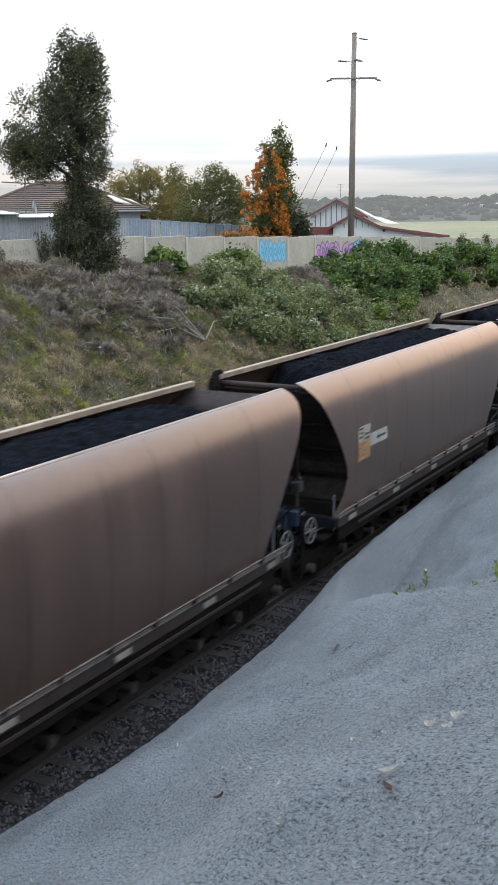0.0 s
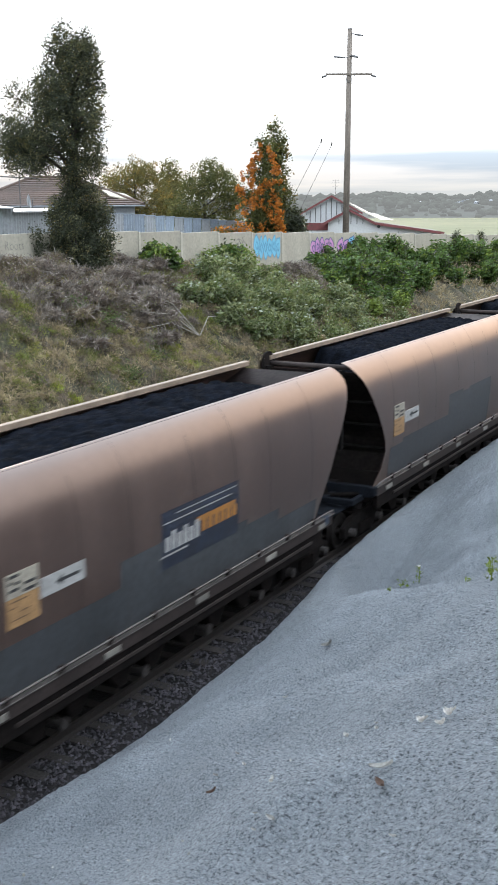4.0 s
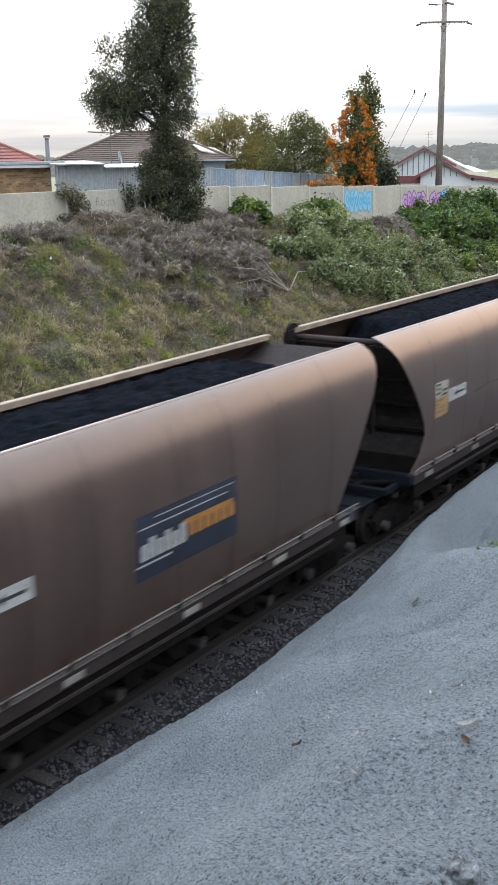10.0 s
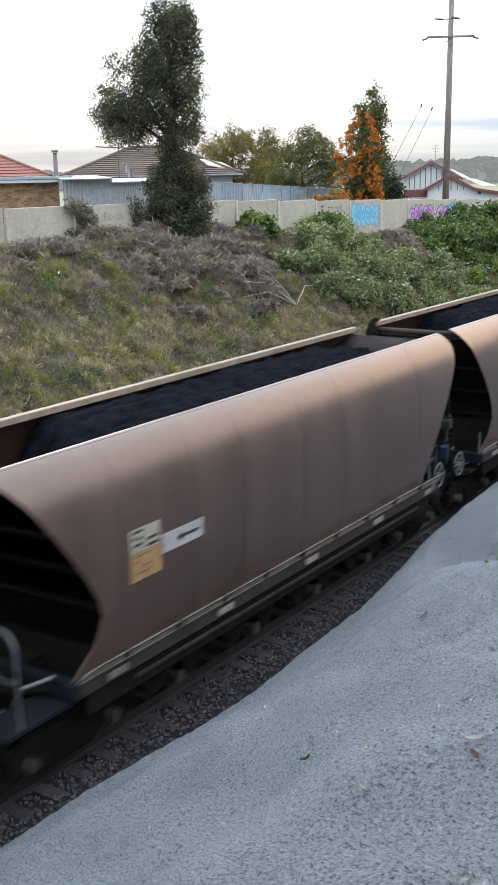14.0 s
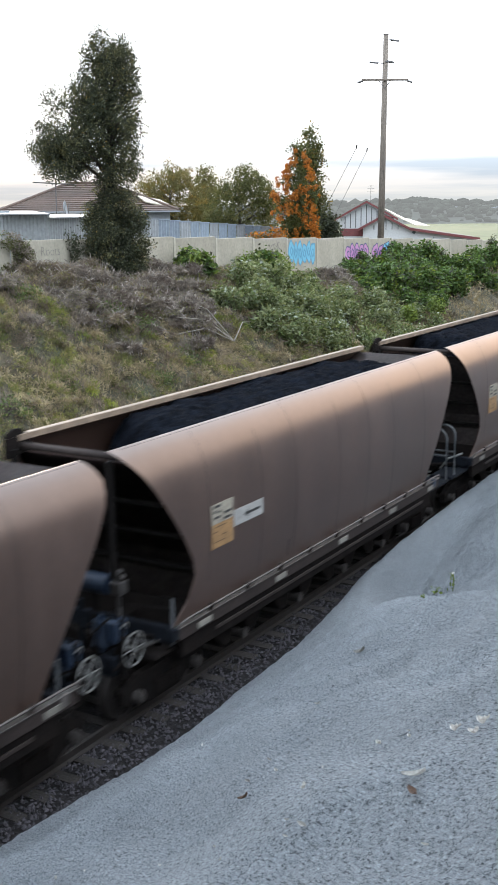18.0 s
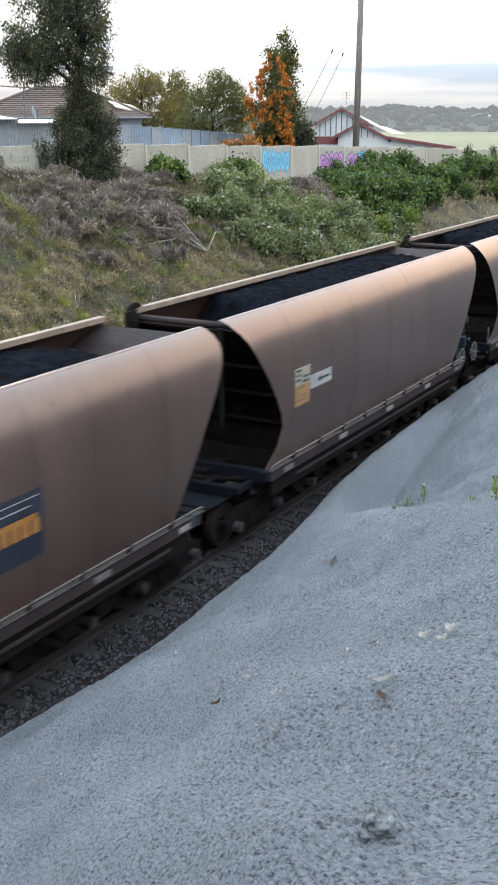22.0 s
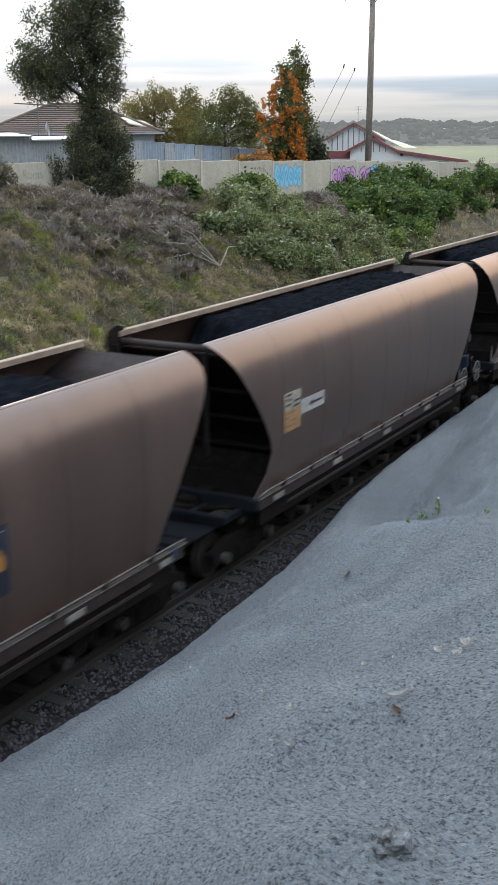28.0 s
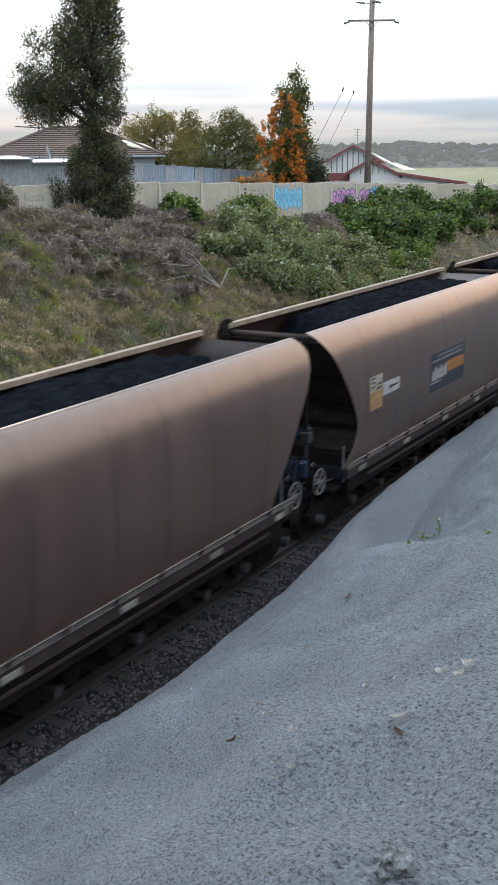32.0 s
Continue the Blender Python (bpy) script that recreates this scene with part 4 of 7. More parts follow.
def build_wagon(k, shared):
    kinds = {0: "brake", 1: "rails", 2: "brake", 3: "bare"}
    w = empty("coal_wagon")
    near = part("side_sheet", wagon_shell(1), M["hopper"], w, "brown painted curved side sheet", smooth=True) if "near" not in shared else again(shared["near"], w, pose(0, 0, 0))
    shared.setdefault("near", near)
    far = part("side_sheet", wagon_shell(-1), M["hopper"], w, "brown painted curved side sheet", smooth=True) if "far" not in shared else again(shared["far"], w, pose(0, 0, 0))
    shared.setdefault("far", far)
    # far rail's tan includes sunlight; near rail is darkened to lose its sky glint
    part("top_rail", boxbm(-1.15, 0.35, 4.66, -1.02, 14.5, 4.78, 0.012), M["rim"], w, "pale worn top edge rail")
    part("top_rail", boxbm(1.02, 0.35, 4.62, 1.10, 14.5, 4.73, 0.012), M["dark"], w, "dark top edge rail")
    # end sheets: dark outside in the hollow, dusty slope inside
    for right in (False, True):
        edge = RIGHT_U if right else LEFT_U
        d = -1 if right else 1
        zs = [1.5, 1.86, 2.18, 2.6, 3.0, 3.5, 4.0, 4.45]
        us = [float(np.interp(z, *edge)) + d * 0.24 for z in zs]
        us[:2] = [us[2] - d * 0.02, us[2] - d * 0.01]
        part("end_sheet", cross_sheet(list(zip(us, zs))), M["hollow"], w, "dark hollow end sheet")
        bend = [(11.7, 2.4), (12.6, 3.4), (13.2, 4.08), (13.9, 4.38), (14.5, 4.60)] if right else [(2.7, 2.4), (2.08, 3.0), (1.45, 3.63), (1.04, 4.04), (0.62, 4.45)]
        part("slope_sheet", cross_sheet(bend), M["inner"], w, "dusty brown slope sheet")
    # corner gussets on the far and near rim, and the cross tube
    for s in (-1, 1):
        bm = bmesh.new()
        arc = [(0.02, 4.4), (0.02, 4.72)] + [(0.30 - 0.28 * math.cos(a), 4.72 + 0.17 * math.sin(a)) for a in (math.pi * q / 10 for q in range(1, 8))] + [(0.8, 4.5)]
        prism(bm, arc, "x", s * 1.06 - 0.03, s * 1.06 + 0.03)
        if s < 0:
            part("corner_gusset", bm, M["dark"], w, "dark rounded corner gusset")
        else:
            bm.free()
    part("cross_tube", rod(bmesh.new(), (-1.1, 0.42, 4.58), (1.1, 0.42, 4.58), 0.065, 10), M["sill"], w, "cross tube between the rims", smooth=True)
    # side sills
    for s in (-1, 1):
        bm = bmesh.new()
        box(bm, min(s * 1.36, s * 1.50), 1.28, 1.24, max(s * 1.36, s * 1.50), 13.75, 1.47, 0.008)
        part("side_sill", bm, M["sill"], w, "brown side sill")
        part("sill_edge", boxbm(min(s * 1.42, s * 1.53), 1.25, 1.472, max(s * 1.42, s * 1.53), 13.82, 1.49, 0.004), M["whiteline"], w, "pale scuffed sill edge")
        part("pipe_rail", tube(bmesh.new(), [(s * 1.5, 1.24, 1.50), (s * 1.535, 1.36, 1.58), (s * 1.535, 1.6, 1.595), (s * 1.535, 13.45, 1.595), (s * 1.535, 13.7, 1.58), (s * 1.5, 13.8, 1.50)], 0.021, 8), M["whiteline"], w, "pale scuffed pipe along the sill", smooth=True)
    part("lower_rail", boxbm(1.40, 2.6, 1.02, 1.45, 12.8, 1.08, 0.006), M["sill"], w)
    for u in (2.1, 4.95, 7.85, 10.65, 13.2):
        long = 0.2 if u < 3 else 0.44
        if "reflector" not in shared:
            shared["reflector"] = part("reflector", boxbm(0, -0.22, -0.055, 0.012, 0.22, 0.055, 0.003), M["reflector"], w, "dirty white reflector strip", m=pose(1.503, u, 1.34))
        else:
            again(shared["reflector"], w, pose(1.503, u, 1.34))
    for u in (2.3, 3.6, 4.9, 6.2, 7.5, 8.8, 10.1, 11.4, 12.7):
        if "pipe_clamp" not in shared:
            bm = boxbm(-0.06, -0.028, -0.12, 0.012, 0.028, 0.0, 0.006)
            box(bm, -0.06, -0.036, -0.028, 0.032, 0.036, 0.036, 0.008)
            shared["pipe_clamp"] = part("pipe_clamp", bm, M["sill"], w, m=pose(1.535, u, 1.595))
        else:
            again(shared["pipe_clamp"], w, pose(1.535, u, 1.595))
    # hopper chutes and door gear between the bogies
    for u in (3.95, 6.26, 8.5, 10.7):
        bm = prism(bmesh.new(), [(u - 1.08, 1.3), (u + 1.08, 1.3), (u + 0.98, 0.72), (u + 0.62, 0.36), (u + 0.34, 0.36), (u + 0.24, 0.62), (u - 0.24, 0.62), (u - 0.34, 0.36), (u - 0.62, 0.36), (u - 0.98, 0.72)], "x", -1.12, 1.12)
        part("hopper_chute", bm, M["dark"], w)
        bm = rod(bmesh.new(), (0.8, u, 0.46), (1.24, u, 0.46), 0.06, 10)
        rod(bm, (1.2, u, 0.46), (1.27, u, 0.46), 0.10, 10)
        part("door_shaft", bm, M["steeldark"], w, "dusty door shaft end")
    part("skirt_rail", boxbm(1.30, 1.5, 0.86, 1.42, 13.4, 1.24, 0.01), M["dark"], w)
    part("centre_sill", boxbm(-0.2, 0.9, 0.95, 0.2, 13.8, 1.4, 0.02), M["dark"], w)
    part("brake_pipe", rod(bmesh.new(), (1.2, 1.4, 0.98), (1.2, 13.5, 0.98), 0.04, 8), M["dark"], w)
    for u in (1.42, 13.18):
        add_bogie(w, u, shared)
    c = new("coal_load", coal_heap(20 + k % 4))
    c.parent = w
    tagged(c, "heaped black coal")
    end_kit(w, kinds[k % 4], False, shared)
    end_kit(w, kinds[(k + 1) % 4], True, shared)
    for i in range(7):
        u = 2.25 + 1.7 * i + (0.0, 0.18, -0.12, 0.22, 0.05, -0.2, 0.1)[i]
        z0, z1 = 1.55, 4.7
        on_side("weld_seam", [(u - 0.008, u + 0.008, z0 + (0.5 if i == 0 else 0), z1 - 0.25 * (i % 2))], M["seam"], w, "", 0.0045)
    # data plate and arrow plate
    p = (2.30, 2.44, 2.38, 2.26)[k % 4]
    part("data_plate", boxbm(1.53, p, 3.04, 1.558, p + 0.72, 3.40), M["plate"], w, "cream data plate with small print")
    part("tan_plate", boxbm(1.53, p, 2.60, 1.558, p + 0.72, 3.035), M["tan"], w, "faded tan plate")
    for a, b, z in ((0.06, 0.30, 3.33), (0.06, 0.14, 3.24), (0.2, 0.30, 3.22), (0.06, 0.28, 3.13), (0.40, 0.66, 3.17), (0.38, 0.66, 3.07)):
        part("print_bar", boxbm(1.5585, p + a, z, 1.561, p + b, z + 0.045), M["ink"], w)
    for a, b, z in ((0.08, 0.5, 2.97), (0.06, 0.2, 2.88), (0.3, 0.5, 2.80), (0.08, 0.45, 2.70)):
        part("print_bar", boxbm(1.5585, p + a, z, 1.561, p + b, z + 0.022), M["tanink"], w)
    arrow = part("arrow_plate", boxbm(1.53, p + 0.76, 2.84, 1.558, p + 1.84, 3.14), M["letter"], w, "white plate with a black arrow")
    q = p + 1.12
    bm = prism(bmesh.new(), [(q, 2.99), (q + 0.16, 3.07), (q + 0.16, 3.015), (q + 0.6, 3.015), (q + 0.6, 2.965), (q + 0.16, 2.965), (q + 0.16, 2.91)], "x", 1.5585, 1.561)
    part("arrow", bm, M["ink"], arrow)
    if k % 4 == 2:
        # the operator's panel, reduced to its shapes
        on_side("navy_panel", [(6.44, 9.2, 2.26, 3.30)], M["navy"], w, "weathered navy panel", 0.004)
        on_side("white_marking", [(6.55 + 0.2 * i, 6.70 + 0.2 * i, 2.58, 2.92 if i % 2 else 2.84) for i in range(6)] + [(6.4, 7.3, 2.49, 2.525)], M["letter"], w, "white block marking", 0.007)
        on_side("orange_marking", [(7.78 + 0.23 * i, 7.95 + 0.23 * i, 2.64, 2.86) for i in range(6)] + [(7.62, 9.05, 2.86, 2.95)], M["orange"], w, "orange block marking", 0.007)
        on_side("scuff", [(6.5, 8.9, 3.08, 3.10), (6.9, 9.1, 3.20, 3.215)], M["letter"], w, "", 0.007)
    return w


M["hollow"] = mat("hollow_end_paint", (0.062, 0.052, 0.050), 0.9, var=0.35, scale=2, fine=10, bump=0.1, spec=0.2)
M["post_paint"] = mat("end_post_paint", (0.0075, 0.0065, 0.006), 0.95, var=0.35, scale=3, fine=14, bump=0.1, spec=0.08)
M["railpaint"] = mat("dark_rail_paint", (0.075, 0.08, 0.085), 0.5, var=0.3, scale=5, fine=30, bump=0.1)
M["bluetip"] = mat("worn_blue_tip", (0.018, 0.032, 0.058), 0.6, var=0.4, scale=8, fine=30, bump=0.1)
M["tanink"] = mat("faded_brown_print", (0.13, 0.075, 0.035), 0.7, var=0.3, bump=0)
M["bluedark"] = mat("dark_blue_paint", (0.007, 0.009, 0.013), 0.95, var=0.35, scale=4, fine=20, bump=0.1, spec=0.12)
M["steeldark"] = mat("dusty_steel", (0.030, 0.026, 0.024), 0.6, var=0.35, scale=4, fine=20, bump=0.1)

# where the front wagon's near top corner stands along the track
TRAIN = [(0.0, 21.72), (1.0, 10.98), (2.2, -1.93), (3.5, -15.92), (4.5, -26.55), (6.0, -42.71), (8.0, -64.06), (10.0, -85.39), (12.0, -106.42), (13.5, -122.22), (15.5, -143.09), (17.0, -158.68), (19.0, -179.39), (20.5, -194.9), (22.0, -210.4), (24.0, -231.06), (26.0, -251.75), (28.0, -272.47), (30.0, -293.24), (32.0, -314.02)]
TRAIN_ROWS = TRAIN
WAGONS = {}


def build_train():
    protos = {}
    shared = {}
    tags = dict(label="dusty brown open coal hopper wagon, loaded and rolling", category="coal wagon", group="wagons of the coal train")
    for k in range(-2, 27):
        if k % 4 not in protos:
            protos[k % 4] = WAGONS[k] = tagged(build_wagon(k, shared), **tags)
            WAGONS[k].matrix_basis = pose(XC, TRAIN[0][1] + PITCH * k, 0)
        else:
            WAGONS[k] = copy_thing(protos[k % 4], pose(XC, TRAIN[0][1] + PITCH * k, 0))



def weather_wagons():
    """Marks that single wagons carry: overpainted patches, rubbed lines, dark runs."""
    W = WAGONS
    on_side("overpaint_patch", [(5.2, 8.6, 1.52, 2.8), (8.6, 9.6, 1.52, 2.42), (9.6, 11.0, 1.52, 2.3), (11.0, 12.9, 1.52, 2.05), (2.0, 5.2, 1.52, 2.35)], M["overpaint"], W[2], "grey overpainted patch", 0.003)
    on_side("overpaint_patch", [(2.1, 3.0, 1.52, 2.33), (3.0, 5.8, 1.52, 2.44), (5.8, 6.72, 1.52, 2.43), (6.72, 8.05, 1.52, 3.02), (8.05, 8.65, 1.52, 2.94), (8.65, 10.95, 1.52, 3.0)], M["overpaint"], W[3], "grey overpainted patch")
    on_side("overpaint_patch", [(2.0, 4.4, 1.52, 2.63), (4.4, 7.2, 1.52, 2.5), (7.9, 9.8, 1.52, 2.38), (10.2, 12.4, 1.52, 2.25)], M["overpaint"], W[4], "grey overpainted patch")
    on_side("overpaint_patch", [(2.2, 5.4, 1.52, 2.2)], M["overpaint"], W[1], "grey overpainted patch")
    side_line("rubbed_line", [(8.5, 2.8), (9.08, 2.97), (9.45, 3.22), (10.07, 3.2), (11.1, 2.89), (12.0, 2.73), (12.5, 2.83), (13.4, 2.97)], 0.055, M["rubbed"], W[5], "pale rubbed wavy line")
    on_side("rubbed_smear", [(8.7, 9.1, 2.84, 2.9), (9.0, 9.35, 2.95, 3.02)], M["rubbed"], W[5])
    side_line("rubbed_line", [(4.4, 2.71), (5.0, 2.8), (6.0, 2.94), (6.7, 2.67), (7.7, 2.74), (8.7, 2.65), (10.2, 2.7), (11.9, 2.57), (13.1, 2.41)], 0.05, M["rubbed"], W[8], "pale rubbed wavy line")
    side_line("rubbed_line", [(4.6, 2.8), (6.0, 2.86), (7.4, 2.7), (9.0, 2.76)], 0.03, M["rubbed"], W[7], "faint rubbed line")
    on_side("dark_run", [(11.45, 11.62, 3.1, 4.35), (11.5, 11.72, 2.85, 3.3)], M["run"], W[8], "dark run mark")
    g = np.random.default_rng(3)
    for k, w in W.items():
        for _ in range(int(g.integers(0, 4))):
            u, z = g.uniform(6, 12.6), g.uniform(4.2, 4.45)
            on_side("dark_run", [(u, u + 0.025, z - g.uniform(0.06, 0.2), z)], M["run"], w)


build_train()
weather_wagons()


# ---- fence along the top of the bank ----
def at(az, dist):
    """A place that far from the camera's foot, in a direction (degrees left of the track)."""
    return -math.sin(radians(az)) * dist, math.cos(radians(az)) * dist


def letters(text, size, m, material, parent, name, thick=0.0):
    """Written characters as a flat mesh."""
    cu = bpy.data.curves.new("text", "FONT")
    cu.body, cu.size, cu.extrude, cu.offset = text, size, 0.0015, thick
    tmp = bpy.data.objects.new("text", cu)
    scene.collection.objects.link(tmp)
    me = bpy.data.meshes.new_from_object(tmp.evaluated_get(bpy.context.evaluated_depsgraph_get()))
    bpy.data.objects.remove(tmp)
    me.materials.clear()
    me.materials.append(material)
    ob = new(name, me)
    ob.parent = parent
    ob.matrix_basis = m
    return ob


def tag_shape(bm, g, x, y0, z0, w, h, hole=0.42):
    """One fat sprayed letter, flat against the wall: a wavy closed loop, or a filled blot where hole is 0."""
    n = 26
    ph, k = g.uniform(0, 6.28), g.integers(2, 5)
    out = [(y0 + w / 2 * math.cos(a) * (1 + 0.20 * math.sin(k * a + ph)), z0 + h / 2 * math.sin(a) * (1 + 0.16 * math.cos(k * a + ph))) for a in (6.2832 * i / n for i in range(n))]
    A = [bm.verts.new((x, p, q)) for p, q in out]
    if not hole:
        bm.faces.new(A)
        return
    B = [bm.verts.new((x, y0 + (p - y0) * hole, z0 + (q - z0) * hole)) for p, q in out]
    for i in range(n):
        bm.faces.new((A[i], A[(i + 1) % n], B[(i + 1) % n], B[i]))


def build_fence():
    fence = empty("concrete_fence", None, "cream precast concrete panel fence along the top of the bank", "fence", kind="structure")
    pm = mesh_of("fence_panel", boxbm(-0.05, 0.06, -2.6, 0.05, 3.14, 0, 0.012), M["concrete"])
    qm = mesh_of("fence_post", boxbm(-0.09, -0.075, -2.6, 0.09, 0.075, 0.035, 0.015), M["post"])
    for k in range(-12, 27):
        y = 38.27 + 3.2 * k
        top = float(fence_top(y + 1.6))
        for name, me in (("fence_panel", pm), ("fence_post", qm)):
            if name == "fence_post" and -6 <= k <= -2:
                continue
            o = new(name, me)
            o.parent = fence
            o.matrix_basis = pose(XW, y, top)
    g = np.random.default_rng(12)
    x = XW + 0.056

    def tag(name, k, y0, y1, z0, z1, fill, line, n, label):
        top = float(fence_top(38.27 + 3.2 * k + 1.6))
        a = 38.27 + 3.2 * k
        for lift, mt, grow, nm, holes in ((0.0, fill, 1.0, "graffiti", (0,)), (0.004, line, 1.02, "graffiti_outline", (0.86,)), (0.006, line, 0.42, "graffiti_outline", (0.6,))):
            bm = bmesh.new()
            gg = np.random.default_rng(k)
            for i in range(n):
                w = (y1 - y0) / n * 1.25
                tag_shape(bm, gg, x + lift + 0.0004 * i, a + y0 + (y1 - y0) * (i + 0.5) / n, top - (z0 + z1) / 2 + gg.normal() * 0.05, w * grow, (z1 - z0) * grow, holes[0])
            part(nm, bm, mt, fence, label)
    tag("t", 3, 0.25, 2.95, 0.18, 1.2, M["tag_blue"], M["tag_teal"], 6, "sky-blue sprayed graffiti")
    tag("t", 5, 0.2, 3.0, 0.30, 1.2, M["tag_pink"], M["tag_dark"], 5, "pink sprayed graffiti with dark outline")
    tag("t", 6, 0.5, 2.0, 0.3, 1.3, M["tag_pink"], M["tag_dark"], 2, "pink sprayed graffiti with dark outline")
    tag("t", 6, 2.0, 2.9, 0.25, 1.0, M["tag_blue"], M["tag_dark"], 1, "blue sprayed graffiti")
    letters("Roots", 0.44, Matrix.Translation((x, 30.1, 6.98)) @ pose(0, 0, 0, 90, 0, 90), M["tag_faint"], fence, "scrawl", -0.012)
    # grey scribbles left of the blue piece
    bm = bmesh.new()
    for i in range(9):
        a = 38.27 + 3.2 * 2 + 1.6 + g.uniform(0, 1.3)
        z = 7.16 - g.uniform(0.3, 1.0)
        tube(bm, [(x, a + 0.25 * math.sin(q * 1.3 + i), z + 0.2 * math.cos(q * 0.9 + i * 2)) for q in range(6)], 0.008, 4)
    part("scribble", bm, M["tag_faint"], fence, "thin grey scribbles")


M["tag_teal"] = mat("teal_spray", (0.07, 0.24, 0.36), 0.7, var=0.15, bump=0)
M["tag_faint"] = mat("grey_spray", (0.15, 0.145, 0.13), 0.8, var=0.2, bump=0)
build_fence()


# ---- trees ----
def crown(name, blobs, n, size, material, parent, label="", flat=0.2, long=1.6, droop=0.0, hollow=0.45, clump=14, spread=1.6):
    """Leaves in twig clumps, scattered through the outer shells of uneven lumps (x, y, z, rx, ry, rz)."""
    b = np.array(blobs, float)
    wt = (b[:, 3] * b[:, 4] * b[:, 5]) ** (2 / 3)
    k = max(1, n // clump)
    i = RNG.choice(len(b), k, p=wt / wt.sum())
    d = RNG.normal(size=(k, 3))
    d /= np.linalg.norm(d, axis=1)[:, None]
    r = RNG.uniform(hollow ** 3, 1.15, (k, 1)) ** (1 / 3)
    c = b[i, :3] + d * r * b[i, 3:]
    q = c[RNG.integers(0, k, n)] + RNG.normal(size=(n, 3)) * size * spread
    v, f = leaves(q, size, flat, long, droop)
    ob = new(name, raw(name, v, f, material))
    ob.parent = parent
    return tagged(ob, label)


def limbs(parent, blobs, h, r, n, seed, material=None, lean=0.0):
    """A tapered trunk that runs up through the crown and boughs reaching into the lumps."""
    g = np.random.default_rng(seed)
    b = np.array(blobs)
    spine = [(lean * q + 0.08 * math.sin(q * 7 + seed), 0.06 * math.cos(q * 5 + seed), -0.4 + (h + 0.4) * q) for q in np.linspace(0, 1, 9)]
    bm = tube(bmesh.new(), spine, [r * (1 - 0.88 * q) * (1.25 if q == 0 else 1) for q in np.linspace(0, 1, 9)], 9)
    part("trunk", bm, material or M["bark"], parent, smooth=True)
    for j in g.choice(len(b), min(n, len(b)), replace=False):
        x, y, z = b[j, :3]
        q = max(0.30, min(0.9, (z / h) - 0.10))
        s = Vector((lean * q, 0, -0.4 + (h + 0.4) * q))
        e = Vector((x, y, z))
        mid = (s + e) / 2 + Vector((0, 0, 0.12 * (e - s).length))
        bm = tube(bmesh.new(), [s, mid, e], [r * 0.35 * (1 - 0.5 * q), r * 0.22, 0.012], 6)
        part("bough", bm, material or M["bark"], parent, smooth=True)


def blobs_in(outline, n, r, seed, depth=0.8):
    """Lumps strewn inside an outline of (z, left, right) rows; x is across the view."""
    g = np.random.default_rng(seed)
    o = np.array(outline, float)
    area = np.maximum(o[:, 2] - o[:, 1], 0.1)
    zs = np.linspace(o[0, 0], o[-1, 0], 200)
    wts = np.interp(zs, o[:, 0], area)
    out = []
    for z in g.choice(zs, n, p=wts / wts.sum()):
        a, b = np.interp(z, o[:, 0], o[:, 1]), np.interp(z, o[:, 0], o[:, 2])
        rr = min(r * g.uniform(0.6, 1.3), max(0.2, (b - a) / 2))
        x = g.uniform(a + rr * 0.85, b - rr * 0.85) if b - a > 1.75 * rr else (a + b) / 2
        h = (b - a) / 2 * depth
        out.append((x, g.uniform(-h, h) * 0.75, z, rr, rr, rr * 0.85))
    return out


def tree(name, az, dist, z0, outline, trunk_r, layers, label, nblob, r, seed, boughs=10, lean=0.0, top=None, category="tree"):
    x, y = at(az, dist)
    t = empty(name, pose(x, y, z0, 0, 0, az), label, category)
    bl = blobs_in(outline, nblob, r, seed)
    limbs(t, bl, top or outline[-1][0] * 0.92, trunk_r, boughs, seed, lean=lean)
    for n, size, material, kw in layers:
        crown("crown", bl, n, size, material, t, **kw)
    return t


